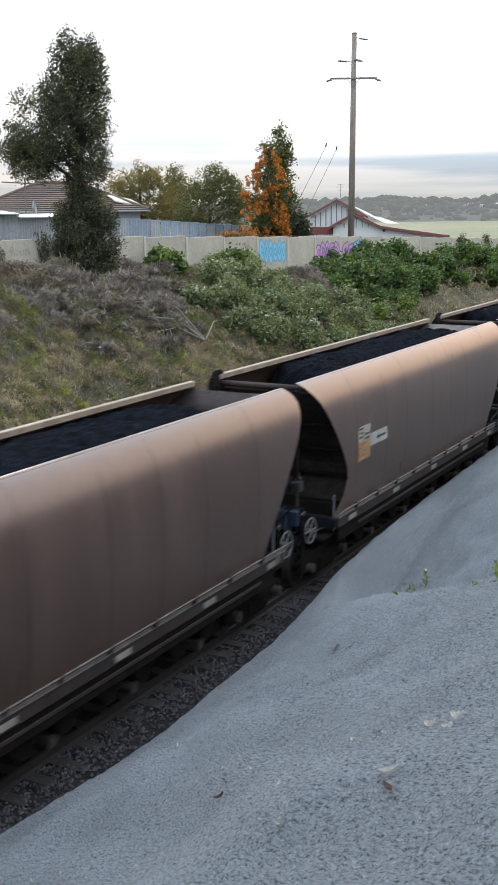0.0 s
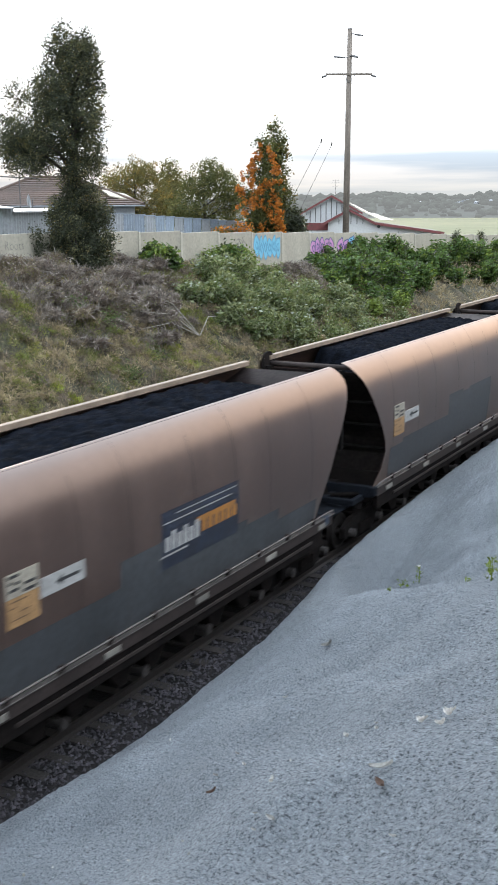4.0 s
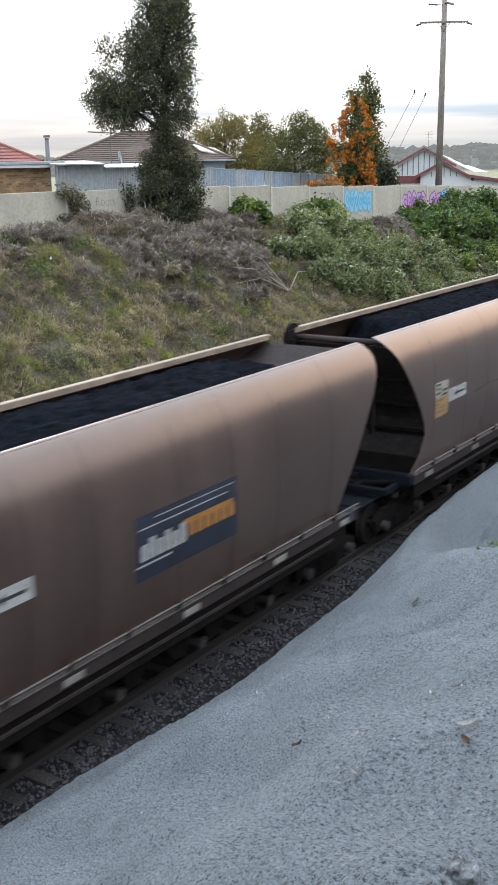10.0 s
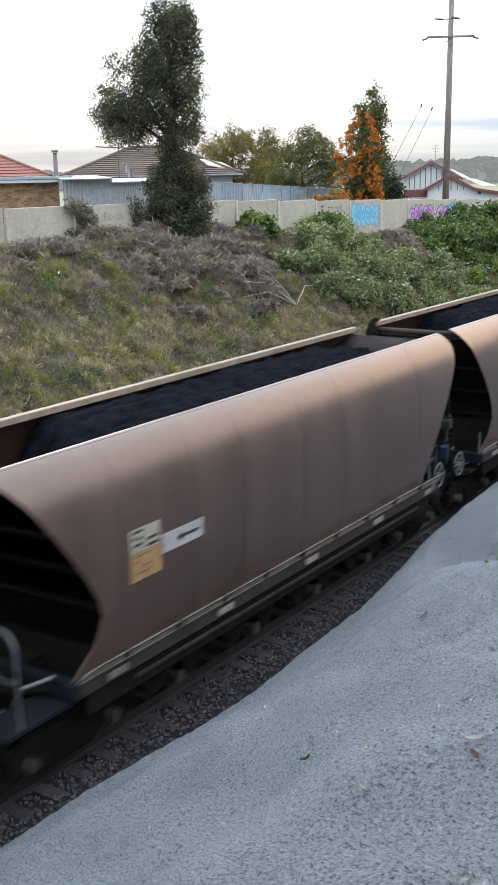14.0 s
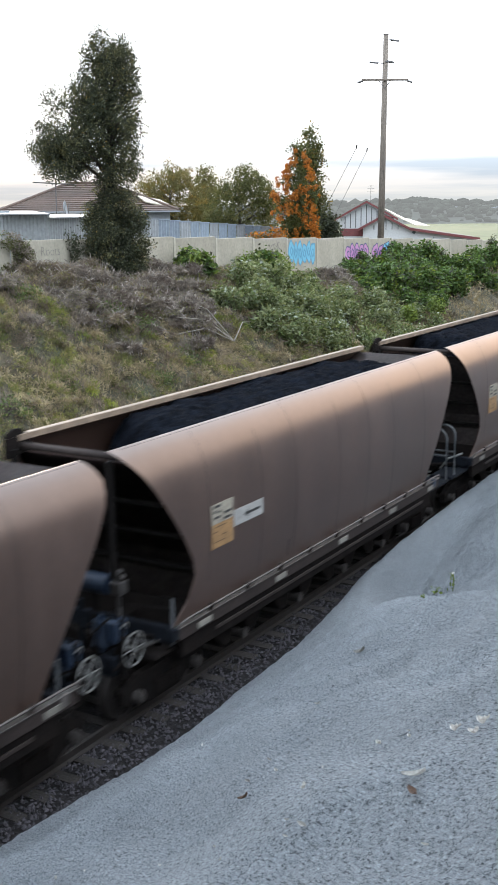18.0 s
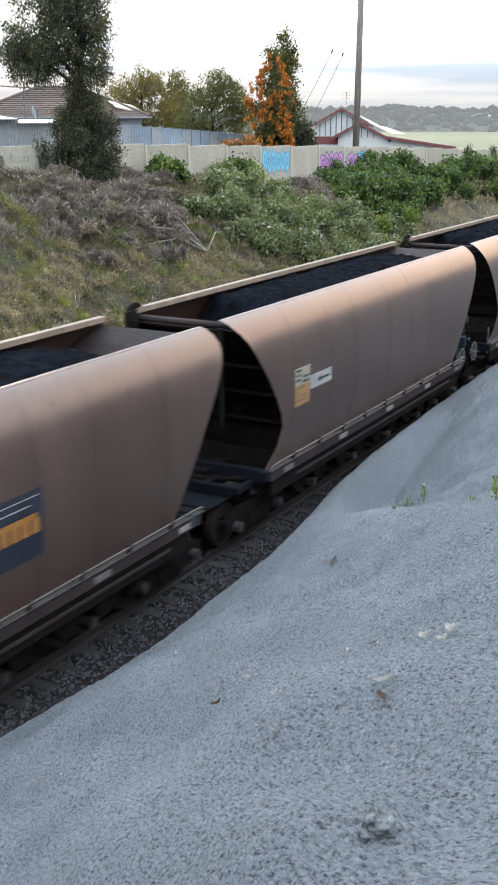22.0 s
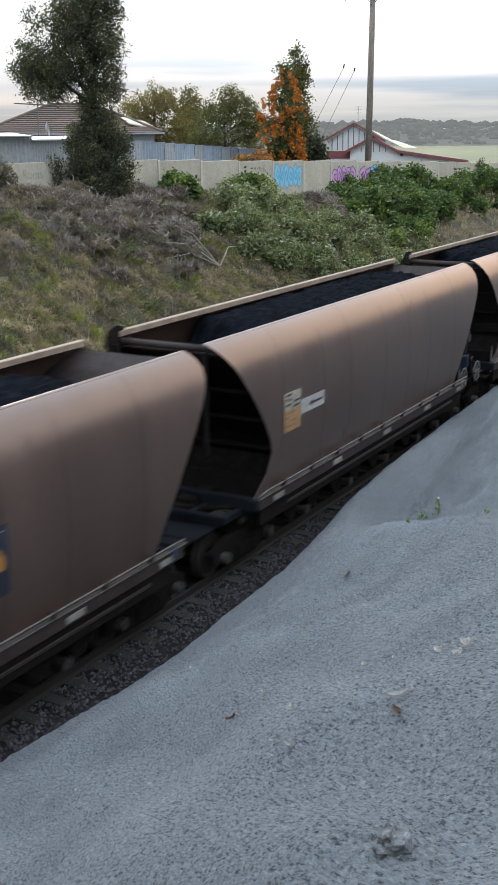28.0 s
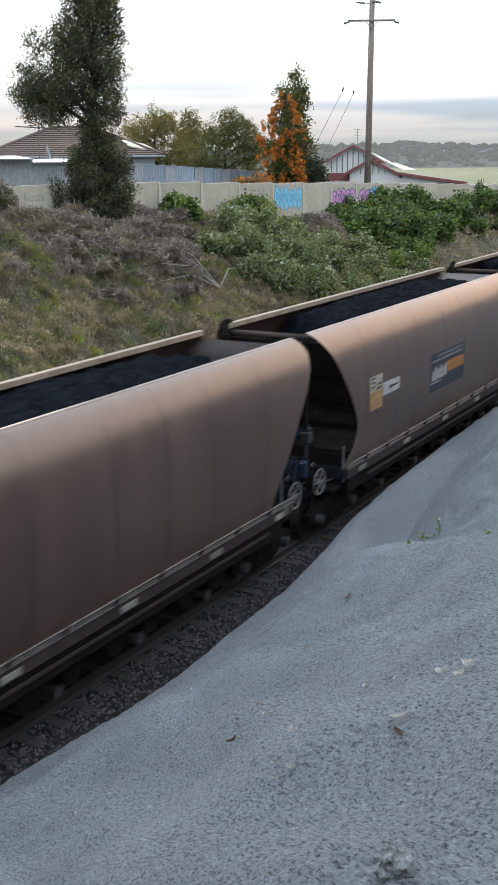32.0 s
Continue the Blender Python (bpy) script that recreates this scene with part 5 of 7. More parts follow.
def build_trees():
    dark = [(-0.2, 0.35, 1.15), (0.1, 0.05, 1.45), (0.6, -0.3, 1.7), (1.0, -0.9, 1.75), (1.6, -0.9, 1.6), (2.3, -0.85, 1.5), (2.7, -0.7, 1.35), (2.95, -0.5, 1.15), (3.2, -0.45, 1.15), (3.45, -0.55, 1.3), (3.66, -1.9, 1.4), (3.9, -2.55, 1.45), (4.7, -2.7, 1.5), (5.3, -2.5, 1.45), (5.87, -2.4, 1.4), (6.3, -2.0, 1.38), (6.5, -1.2, 1.38), (6.8, -1.0, 1.35), (7.5, -0.9, 1.25), (7.9, -0.65, 1.1), (8.15, -0.55, 0.9), (8.35, -0.35, 0.35), (8.62, -0.2, 0.1)]
    # outer leaves are coloured paler and golden, as sunlight would edge the crowns
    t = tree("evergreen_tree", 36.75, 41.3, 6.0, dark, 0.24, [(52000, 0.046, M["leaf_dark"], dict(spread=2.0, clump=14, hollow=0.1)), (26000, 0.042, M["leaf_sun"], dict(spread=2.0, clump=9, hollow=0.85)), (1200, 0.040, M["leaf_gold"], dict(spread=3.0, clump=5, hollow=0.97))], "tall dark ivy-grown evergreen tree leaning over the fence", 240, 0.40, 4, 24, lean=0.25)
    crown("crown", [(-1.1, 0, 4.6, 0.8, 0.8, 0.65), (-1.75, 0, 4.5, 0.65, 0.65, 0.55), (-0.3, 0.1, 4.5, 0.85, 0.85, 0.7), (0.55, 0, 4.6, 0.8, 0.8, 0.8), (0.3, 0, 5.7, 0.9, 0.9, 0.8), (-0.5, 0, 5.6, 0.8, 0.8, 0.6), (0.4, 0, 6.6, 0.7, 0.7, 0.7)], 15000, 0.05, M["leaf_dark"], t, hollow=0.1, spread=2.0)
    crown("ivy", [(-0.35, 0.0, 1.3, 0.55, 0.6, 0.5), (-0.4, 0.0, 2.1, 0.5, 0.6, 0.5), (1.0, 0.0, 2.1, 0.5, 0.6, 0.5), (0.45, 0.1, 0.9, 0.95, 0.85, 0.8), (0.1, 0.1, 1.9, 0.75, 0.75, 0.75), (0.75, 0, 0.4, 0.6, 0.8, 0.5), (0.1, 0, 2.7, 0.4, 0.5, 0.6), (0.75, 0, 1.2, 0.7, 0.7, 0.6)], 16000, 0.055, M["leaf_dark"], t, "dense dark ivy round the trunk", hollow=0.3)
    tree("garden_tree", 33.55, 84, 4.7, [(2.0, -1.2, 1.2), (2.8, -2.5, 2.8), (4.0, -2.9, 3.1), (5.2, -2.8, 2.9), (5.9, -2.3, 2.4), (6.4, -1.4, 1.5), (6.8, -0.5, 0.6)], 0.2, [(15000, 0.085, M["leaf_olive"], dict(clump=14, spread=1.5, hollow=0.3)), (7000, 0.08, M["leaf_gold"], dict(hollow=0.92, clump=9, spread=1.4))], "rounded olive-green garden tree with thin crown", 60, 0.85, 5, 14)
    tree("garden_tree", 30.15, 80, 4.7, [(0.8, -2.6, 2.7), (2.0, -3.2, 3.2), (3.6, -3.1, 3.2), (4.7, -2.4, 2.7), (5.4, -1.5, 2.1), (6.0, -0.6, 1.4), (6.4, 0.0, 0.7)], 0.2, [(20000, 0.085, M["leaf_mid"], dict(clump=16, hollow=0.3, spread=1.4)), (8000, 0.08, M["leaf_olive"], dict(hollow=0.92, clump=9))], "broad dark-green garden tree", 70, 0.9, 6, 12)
    tree("garden_tree", 31.9, 90, 4.9, [(2.5, -1.2, 1.2), (4.5, -1.7, 1.6), (6.0, -1.1, 1.0), (6.6, -0.4, 0.4)], 0.16, [(6500, 0.11, M["leaf_olive"], dict(clump=9, spread=1.4))], "thin golden-green garden tree", 30, 0.8, 16, 8)
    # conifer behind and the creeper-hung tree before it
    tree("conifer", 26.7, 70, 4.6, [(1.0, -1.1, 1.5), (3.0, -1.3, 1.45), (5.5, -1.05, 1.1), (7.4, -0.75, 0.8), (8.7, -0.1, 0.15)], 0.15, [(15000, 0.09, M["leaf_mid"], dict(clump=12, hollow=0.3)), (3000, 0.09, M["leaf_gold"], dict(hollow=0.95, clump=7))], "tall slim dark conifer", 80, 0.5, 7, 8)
    o = tree("creeper_tree", 27.35, 66.5, 4.6, [(0.2, -0.9, 0.9), (1.5, -1.05, 1.2), (3.4, -1.35, 1.4), (4.6, -1.15, 1.3), (5.6, -1.05, 1.0), (6.6, -0.8, 0.8), (7.4, -0.3, 0.35)], 0.14, [(14000, 0.085, M["leaf_mid"], dict(clump=14, hollow=0.3))], "tree draped in an orange flowering creeper", 44, 0.5, 8, 6)
    g = np.random.default_rng(9)
    strands = []
    for _ in range(44):
        z = g.uniform(2.0, 7.2)
        half = np.interp(z, [0, 3.4, 5.6, 7.4], [1.1, 1.4, 1.1, 0.55])
        x0 = g.uniform(-half, half * 0.95)
        for q in range(int(g.integers(3, 8))):
            strands.append((x0 + 0.06 * q * np.sign(x0), -0.75 * half + g.normal() * 0.15, z - 0.24 * q, 0.16, 0.16, 0.16))
    crown("blossom", strands, 6000, 0.08, M["flower"], o, "hanging strands of orange blossom", hollow=0.1, clump=22, spread=0.8)
    tree("dark_shrub", 25.75, 68, 4.6, [(0.2, -0.9, 1.0), (1.6, -1.0, 1.0), (2.8, -0.7, 0.7), (3.6, -0.2, 0.2)], 0.1, [(4200, 0.11, M["leaf_dark"], dict())], "dark rounded garden shrub", 24, 0.5, 10, 5, category="shrub")
    x, y = at(28.75, 65)
    h = empty("creeper_hedge", pose(x, y, 4.7, 0, 0, 28), "low hedge of orange flowering creeper", "hedge")
    crown("foliage", [(-0.6, 0, 1.5, 0.7, 0.5, 0.9), (0.5, 0, 1.7, 0.7, 0.5, 0.9)], 1200, 0.10, M["leaf_mid"], h)
    crown("blossom", [(-0.6, -0.2, 2.1, 0.6, 0.4, 0.35), (0.5, -0.2, 2.35, 0.6, 0.4, 0.35)], 500, 0.09, M["flower"], h, hollow=0.2)
    # creepers that hang over the fence
    for yy, w, hh, drop, dry in ((28.8, 0.75, 1.45, 0.08, True), (31.75, 0.24, 1.1, 0.0, False), (78.3, 0.55, 1.5, 0.05, False), (84.6, 0.6, 1.6, 0.05, False)):
        top = float(fence_top(yy))
        c = empty("fence_creeper", pose(XW + 0.2, yy, top), "creeper hanging over the concrete fence", "creeper")
        bl = [(0.0, g.uniform(-w, w) * 0.7, -hh * q + 0.05, 0.22, w * 0.55, 0.26) for q in np.linspace(0, 1, 7)]
        crown("foliage", bl, 1500 if w > 0.4 else 1100, 0.05, M["leaf_dark"] if not dry else M["leaf_mid"], c, hollow=0.2)
        if dry:
            crown("thatch", bl, 2600, 0.022, M["twig"], c, long=7, hollow=0.2, spread=2.5)


# outer-leaf colours with the sunlight on the crowns painted in
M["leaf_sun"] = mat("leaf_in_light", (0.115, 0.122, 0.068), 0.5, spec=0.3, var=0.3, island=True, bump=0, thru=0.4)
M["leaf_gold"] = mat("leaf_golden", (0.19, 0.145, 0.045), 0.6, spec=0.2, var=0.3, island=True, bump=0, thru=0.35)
build_trees()


# ---- power pole ----
def build_pole():
    x, y = at(23.2, 71)
    p = empty("power_pole", pose(x, y, 4.3, 0, 0.6, 23), "tall weathered timber power pole with crossarm", "power pole")
    part("shaft", rod(bmesh.new(), (0, 0, -0.5), (0, 0, 14.25), 0.22, 14, 0.15), M["timber"], p, smooth=True)
    part("pole_cap", rod(bmesh.new(), (0, 0, 14.25), (0, 0, 14.29), 0.16, 12), M["metal"], p)
    part("crossarm", boxbm(-1.38, -0.27, 11.62, 1.38, -0.17, 11.73, 0.01), M["timber"], p, "thin timber crossarm")
    for s in (-1, 1):
        part("arm_brace", rod(bmesh.new(), (s * 0.35, -0.22, 11.63), (0, -0.2, 11.2), 0.018, 6), M["steel"], p)
        bm = rod(bmesh.new(), (s * 1.3, -0.22, 11.62), (s * 1.62, -0.22, 11.52), 0.055, 8)
        part("insulator", bm, M["metal"], p, "dark insulator")
    for z, s, l in ((12.62, -1, 0.75), (12.78, 1, 0.35), (14.0, 1, 0.62)):
        bm = rod(bmesh.new(), (s * 0.1, -0.15, z), (s * (l + 0.1), -0.15, z - 0.12 * (1 if s > 0 else -1) * (1 if z > 13 else 0.6)), 0.022, 6)
        rod(bm, (s * (l - 0.35), -0.15, z - (0.06 if s > 0 else -0.02)), (s * (l + 0.18), -0.15, z - (0.13 if s > 0 else -0.07)), 0.05, 8)
        part("bracket_arm", bm, M["metal"], p, "dark bracket with insulator")


build_pole()


# ---- houses and yards behind the fence ----
def slab(bm, pts, t):
    """A flat sheet with thickness t below it."""
    A = [bm.verts.new(p) for p in pts]
    B = [bm.verts.new((p[0], p[1], p[2] - t)) for p in pts]
    n = len(pts)
    bm.faces.new(A)
    bm.faces.new(B[::-1])
    for i in range(n):
        bm.faces.new((A[i], B[i], B[(i + 1) % n], A[(i + 1) % n]))
    bmesh.ops.recalc_face_normals(bm, faces=bm.faces[:])
    return bm


def tile_rows(bm, a, b, c, d, rows, i, lift=0.05):
    """Course i of the overlapping courses on a roof plane a-b (eave) to d-c (ridge)."""
    a, b, c, d = map(Vector, (a, b, c, d))
    nrm = (b - a).cross(d - a).normalized()
    if nrm.z < 0:
        nrm = -nrm
    q0, q1 = i / rows, (i + 1.04) / rows
    q1 = min(q1, 1.0)
    p = [a.lerp(d, q0) + nrm * lift, b.lerp(c, q0) + nrm * lift, b.lerp(c, q1) + nrm * 0.005, a.lerp(d, q1) + nrm * 0.005]
    q = [a.lerp(d, q0), b.lerp(c, q0)]
    v = [bm.verts.new(x) for x in p]
    bm.faces.new(v)
    w = [bm.verts.new(x) for x in q]
    bm.faces.new((v[0], w[0], w[1], v[1]))


def hip_house(name, x, y, z0, turn, w, d, wall_h, roof_h, ridge, wall, roof, label, rows=14):
    h = empty(name, pose(x, y, z0, 0, 0, turn), label, "house")
    part("wall", boxbm(-w / 2, -d / 2, -1, w / 2, d / 2, wall_h, 0.01), wall, h)
    W, D, z, e = w / 2 + 0.45, d / 2 + 0.45, wall_h, ridge / 2
    c = [(-W, -D, z), (W, -D, z), (W, D, z), (-W, D, z)]
    r0, r1 = (-e, 0, z + roof_h), (e, 0, z + roof_h)
    for a, b, p, q in ((c[0], c[1], r1, r0), (c[2], c[3], r0, r1), (c[1], c[2], r1, r1), (c[3], c[0], r0, r0)):
        for i in range(rows):
            bm = bmesh.new()
            tile_rows(bm, a, b, p, q, rows, i)
            part("tile_course", bm, roof, h)
    part("ridge_cap", rod(bmesh.new(), (-e, 0, z + roof_h + 0.03), (e, 0, z + roof_h + 0.03), 0.1, 8), roof, h)
    for (cx, cy, cz), (rx, ry, rz) in zip(c, (r0, r1, r1, r0)):
        part("hip_cap", rod(bmesh.new(), (cx, cy, cz + 0.04), (rx, ry, rz + 0.04), 0.09, 6), roof, h)
    part("gutter", boxbm(-W - 0.06, -D - 0.06, z - 0.08, W + 0.06, -D + 0.02, z, 0.01), M["zinc"], h)
    return h


def corrugated(parent, name, p, q, z0, z1, material, pitch=0.15, depth=0.02, label=""):
    """An upright corrugated sheet from p to q (x, y)."""
    p, q = Vector((*p, 0)), Vector((*q, 0))
    L = (q - p).length
    u = (q - p) / L
    n = Vector((-u.y, u.x, 0))
    m = max(4, int(L / pitch * 4))
    bm = bmesh.new()
    prev = None
    for i in range(m + 1):
        c = p + u * (L * i / m) + n * depth * math.sin(i * math.pi / 2)
        cur = (bm.verts.new((c.x, c.y, z0)), bm.verts.new((c.x, c.y, z1)))
        if prev:
            bm.faces.new((prev[0], cur[0], cur[1], prev[1]))
        prev = cur
    return part(name, bm, material, parent, label)


def build_yards():
    x, y = at(37.6, 66)
    h = hip_house("tiled_house", x, y, 5.0, 38, 8.6, 8.0, 3.45, 1.5, 2.2, M["zinc"], M["rooftile"], "house with a brown tiled hip roof")
    part("skylight", slab(bmesh.new(), [(3.0, -3.6, 3.95), (4.6, -3.6, 3.62), (3.9, -2.4, 4.05), (2.6, -2.4, 4.3)], 0.06), M["panel"], h, "pale glossy roof panel")
    x, y = at(39.15, 60)
    a = empty("tv_antenna", pose(x, y, 7.9, 0, 0, 30), "thin rooftop television antenna on a mast", "antenna")
    part("mast", rod(bmesh.new(), (0, 0, -0.6), (0, 0, 1.98), 0.03, 6), M["metal"], a)
    part("boom", rod(bmesh.new(), (-1.15, 0, 2.02), (1.0, 0, 1.88), 0.03, 6), M["metal"], a)
    for i in range(9):
        part("element", rod(bmesh.new(), (-1.0 + i * 0.25, -0.28 + i * 0.015, 2.02 - i * 0.0165), (-1.0 + i * 0.25, 0.28 - i * 0.015, 2.02 - i * 0.0165), 0.014, 5), M["metal"], a)
    x, y = at(38.62, 59)
    d = empty("satellite_dish", pose(x, y, 8.2, 0, 0, 20), "grey satellite dish on a short arm", "satellite dish")
    bm = bmesh.new()
    bmesh.ops.create_uvsphere(bm, u_segments=14, v_segments=8, radius=0.42)
    bmesh.ops.delete(bm, geom=[v for v in bm.verts if v.co.z > -0.12], context="VERTS")
    bmesh.ops.solidify(bm, geom=bm.faces[:], thickness=0.02)
    bmesh.ops.transform(bm, matrix=pose(0, 0, 0.45, 82, 0, 98) @ Matrix.Diagonal((0.75, 0.95, 0.5, 1)), verts=bm.verts[:])
    part("dish", bm, M["zinc"], d)
    part("arm", rod(bmesh.new(), (0, 0, -0.4), (0.05, 0.1, 0.6), 0.025, 6), M["metal"], d)
    # red-roofed house and the flue
    x, y = at(46.6, 70)
    hip_house("red_roofed_house", x, y, 5.2, 44, 9.0, 8.0, 3.3, 1.75, 1.8, M["brickwall"], M["redroof"], "house with a dull red hip roof", 10)
    x, y = at(42.2, 54)
    f = empty("flue", pose(x, y, 7.9), "tall grey metal flue with a cowl", "flue")
    part("pipe", rod(bmesh.new(), (0, 0, -1.5), (0, 0, 1.62), 0.1, 10), M["metal"], f, smooth=True)
    part("cowl", rod(bmesh.new(), (0, 0, 1.64), (0, 0, 1.74), 0.15, 10), M["metal"], f)
    # brick outbuilding with a flat roof
    x, y = at(44.6, 49.5)
    b = empty("brick_outbuilding", pose(x, y, 5.4, 0, 0, 43), "yellow brick outbuilding with a thin flat roof", "outbuilding")
    part("wall", boxbm(-3.0, 0, -1, 2.15, 3.5, 2.95), M["mortar"], b)
    bm = bmesh.new()
    for r in range(20):
        for c in range(21):
            x0 = -3.0 + c * 0.245 + (0.12 if r % 2 else 0)
            if x0 + 0.235 > 2.15:
                continue
            box(bm, x0, -0.012, 1.2 + r * 0.086, x0 + 0.235, 0.03, 1.2 + r * 0.086 + 0.076)
    o = part("brickwork", bm, M["brickisle"], b)
    tagged(o, kind="stuff")
    part("roof", boxbm(-3.3, -0.45, 2.97, 2.75, 3.9, 3.10, 0.015), M["zinc"], b, "pale thin roof edge")
    part("fascia", boxbm(-3.25, -0.40, 2.84, 2.2, -0.36, 2.97), M["white"], b)
    # zinc sheds along the fence
    s = empty("zinc_shed", None, "long low shed of grey corrugated zinc", "shed")
    p, q, r = at(41.9, 47.5), at(39.5, 48.0), at(35.2, 52.5)
    corrugated(s, "sheet", p, q, 5.5, 8.37, M["zinc"], label="plain grey sheet")
    corrugated(s, "sheet", q, r, 5.5, 8.22, M["zinc"])
    bm = bmesh.new()
    for a, c, z in ((p, q, 8.37), (q, r, 8.22)):
        slab(bm, [(a[0] + 0.3, a[1] - 0.3, z), (c[0] + 0.3, c[1] - 0.3, z), (c[0] - 3, c[1] + 2.5, z + 0.12), (a[0] - 3, a[1] + 2.5, z + 0.12)], 0.05)
    part("roof", bm, M["zinc"], s)
    # blue-grey sheet fence, bay by bay
    f = empty("sheet_fence", None, "blue-grey steel sheet fence with capped bays", "fence")
    xa, ya, xb, yb = -33.0, 47.6, -34.0, 64.0
    g = np.random.default_rng(2)
    for i in range(15):
        a0, a1 = i / 15, (i + 1) / 15
        pa, pb = (xa + (xb - xa) * a0, ya + (yb - ya) * a0), (xa + (xb - xa) * a1, ya + (yb - ya) * a1)
        z = 8.02 - 0.72 * a0
        corrugated(f, "sheet", pa, pb, 4.5, z, M["bluesheet"] if i % 3 else M["zinc"], 0.25, 0.03)
        part("cap", boxbm(-0.03, -0.03, 0, 0.03, 1.10, 0.04, m=Matrix.Translation((pa[0], pa[1], z)) @ pose(0, 0, 0, 0, 0, math.degrees(math.atan2(pa[0] - pb[0], pb[1] - pa[1])))), M["bluesheet"], f)


M["brickwall"] = M["brick"]
M["roofiron"] = mat("dull_roof_iron", (0.17, 0.145, 0.13), 0.75, var=0.25, scale=1, fine=8, bump=0.1)
M["brickisle"] = mat("yellow_brick_course", (0.25, 0.155, 0.08), 0.9, var=0.2, scale=3, fine=14, bump=0.2, island=True)
build_yards()


def build_white_house():
    """Weatherboard house: a gable to the front, a lower gable before it, and a long low roof."""
    x, y = at(23.9, 110)
    h = empty("white_house", pose(x, y, 3.4, 0, 0, 24), "white weatherboard house with maroon gable trim", "house")
    part("wall", boxbm(-2.45, 0, -1, 2.6, 9, 4.25, 0.01), M["white"], h)
    part("gable_wall", prism(bmesh.new(), [(-2.45, 4.25), (2.45, 4.25), (0, 5.62)], "y", 0.0, 0.12), M["white"], h)
    for i in range(9):
        u = -2.0 + i * 0.5
        part("batten", boxbm(u - 0.04, -0.04, 3.3, u + 0.04, 0.0, 4.25 + max(0, 1.2 - abs(u) * 0.55), 0.004), M["metal"], h)
    part("band", boxbm(-2.5, -0.05, 2.55, 2.5, 0.0, 3.25), M["maroon"], h, "maroon painted band")
    for s in (-1, 1):
        bm = slab(bmesh.new(), [(0, -0.5, 5.80), (s * 2.9, -0.5, 4.2), (s * 2.9, 9.4, 4.2), (0, 9.4, 5.80)], 0.1)
        part("roof_slope", bm, M["roofiron"], h, "dull iron roof")
        part("bargeboard", slab(bmesh.new(), [(0, -0.56, 5.83), (s * 2.95, -0.56, 4.2), (s * 2.95, -0.50, 4.2), (0, -0.50, 5.83)], 0.2), M["maroon"], h)
    # lower front gable with a long shallow slope
    part("porch_wall", prism(bmesh.new(), [(-0.3, 3.35), (1.6, 4.36), (3.95, 3.16), (9.9, 2.3), (9.9, -1), (-0.3, -1)], "y", -3.4, -3.25), M["white"], h)
    part("porch_side", boxbm(-0.3, -3.3, -1, -0.1, 0, 3.3), M["white"], h)
    for i in range(5):
        u = 0.7 + i * 0.55
        part("batten", boxbm(u - 0.035, -3.44, 3.2, u + 0.035, -3.4, 3.2 + 0.9 - abs(u - 1.75) * 0.45, 0.004), M["metal"], h)
    part("roof_slope", slab(bmesh.new(), [(1.6, -3.8, 4.55), (-0.75, -3.8, 3.3), (-0.75, 1, 3.3), (1.6, 1, 4.55)], 0.09), M["zinc"], h)
    part("roof_slope", slab(bmesh.new(), [(1.6, -3.8, 4.55), (4.0, -3.8, 3.32), (4.0, 6, 3.32), (1.6, 6, 4.55)], 0.09), M["roofiron"], h)
    part("roof_slope", slab(bmesh.new(), [(4.0, -3.8, 3.32), (10.2, -3.8, 2.42), (10.2, 6, 2.42), (4.0, 6, 3.32)], 0.09), M["roofiron"], h)
    part("bargeboard", slab(bmesh.new(), [(1.6, -3.88, 4.58), (-0.8, -3.88, 3.3), (-0.8, -3.80, 3.3), (1.6, -3.80, 4.58)], 0.24), M["maroon"], h)
    part("bargeboard", slab(bmesh.new(), [(1.6, -3.88, 4.58), (4.0, -3.88, 3.35), (4.0, -3.80, 3.35), (1.6, -3.80, 4.58)], 0.24), M["maroon"], h)
    part("bargeboard", slab(bmesh.new(), [(4.0, -3.88, 3.35), (10.3, -3.88, 2.44), (10.3, -3.80, 2.44), (4.0, -3.80, 3.35)], 0.24), M["maroon"], h)
    # tilted roof panels on the slope behind the porch, sky glare in their colour
    for pts in ([(1.5, 0.5, 5.2), (2.9, 0.5, 4.35), (4.0, 3.6, 4.05), (2.4, 3.6, 4.85)], [(3.1, 0.9, 4.25), (4.7, 0.9, 3.5), (6.2, 4.0, 3.42), (4.2, 4.0, 4.1)]):
        part("roof_panel", slab(bmesh.new(), pts, 0.05), M["panel"], h, "pale glossy roof panel")
    part("window", rod(bmesh.new(), (4.35, -3.46, 2.95), (4.35, -3.4, 2.95), 0.16, 12), M["glass"], h, "small round window")
    bm = rod(bmesh.new(), (0.4, 3, 5.6), (0.4, 3, 7.3), 0.025, 6)
    for z in (6.7, 7.0, 7.25):
        rod(bm, (0.05, 3, z), (0.75, 3, z), 0.012, 5)
    part("antenna", bm, M["steel"], h, "thin rooftop antenna")
    # two slanting stay poles behind the creeper tree
    for p, q, r in ((at(27.7, 72), at(24.44, 72), 12.1), (at(26.9, 74), at(23.93, 74), 12.0)):
        s = empty("stay_pole", None, "thin slanting pale stay pole with a dark tip", "pole")
        part("pole", rod(bmesh.new(), (*p, 4.3), (*q, r), 0.014, 6), M["steel"], s)
        e = Vector((*q, r))
        part("tip", rod(bmesh.new(), e, e + Vector((0.05, 0, 0.22)), 0.045, 6), M["ink"], s)


build_white_house()


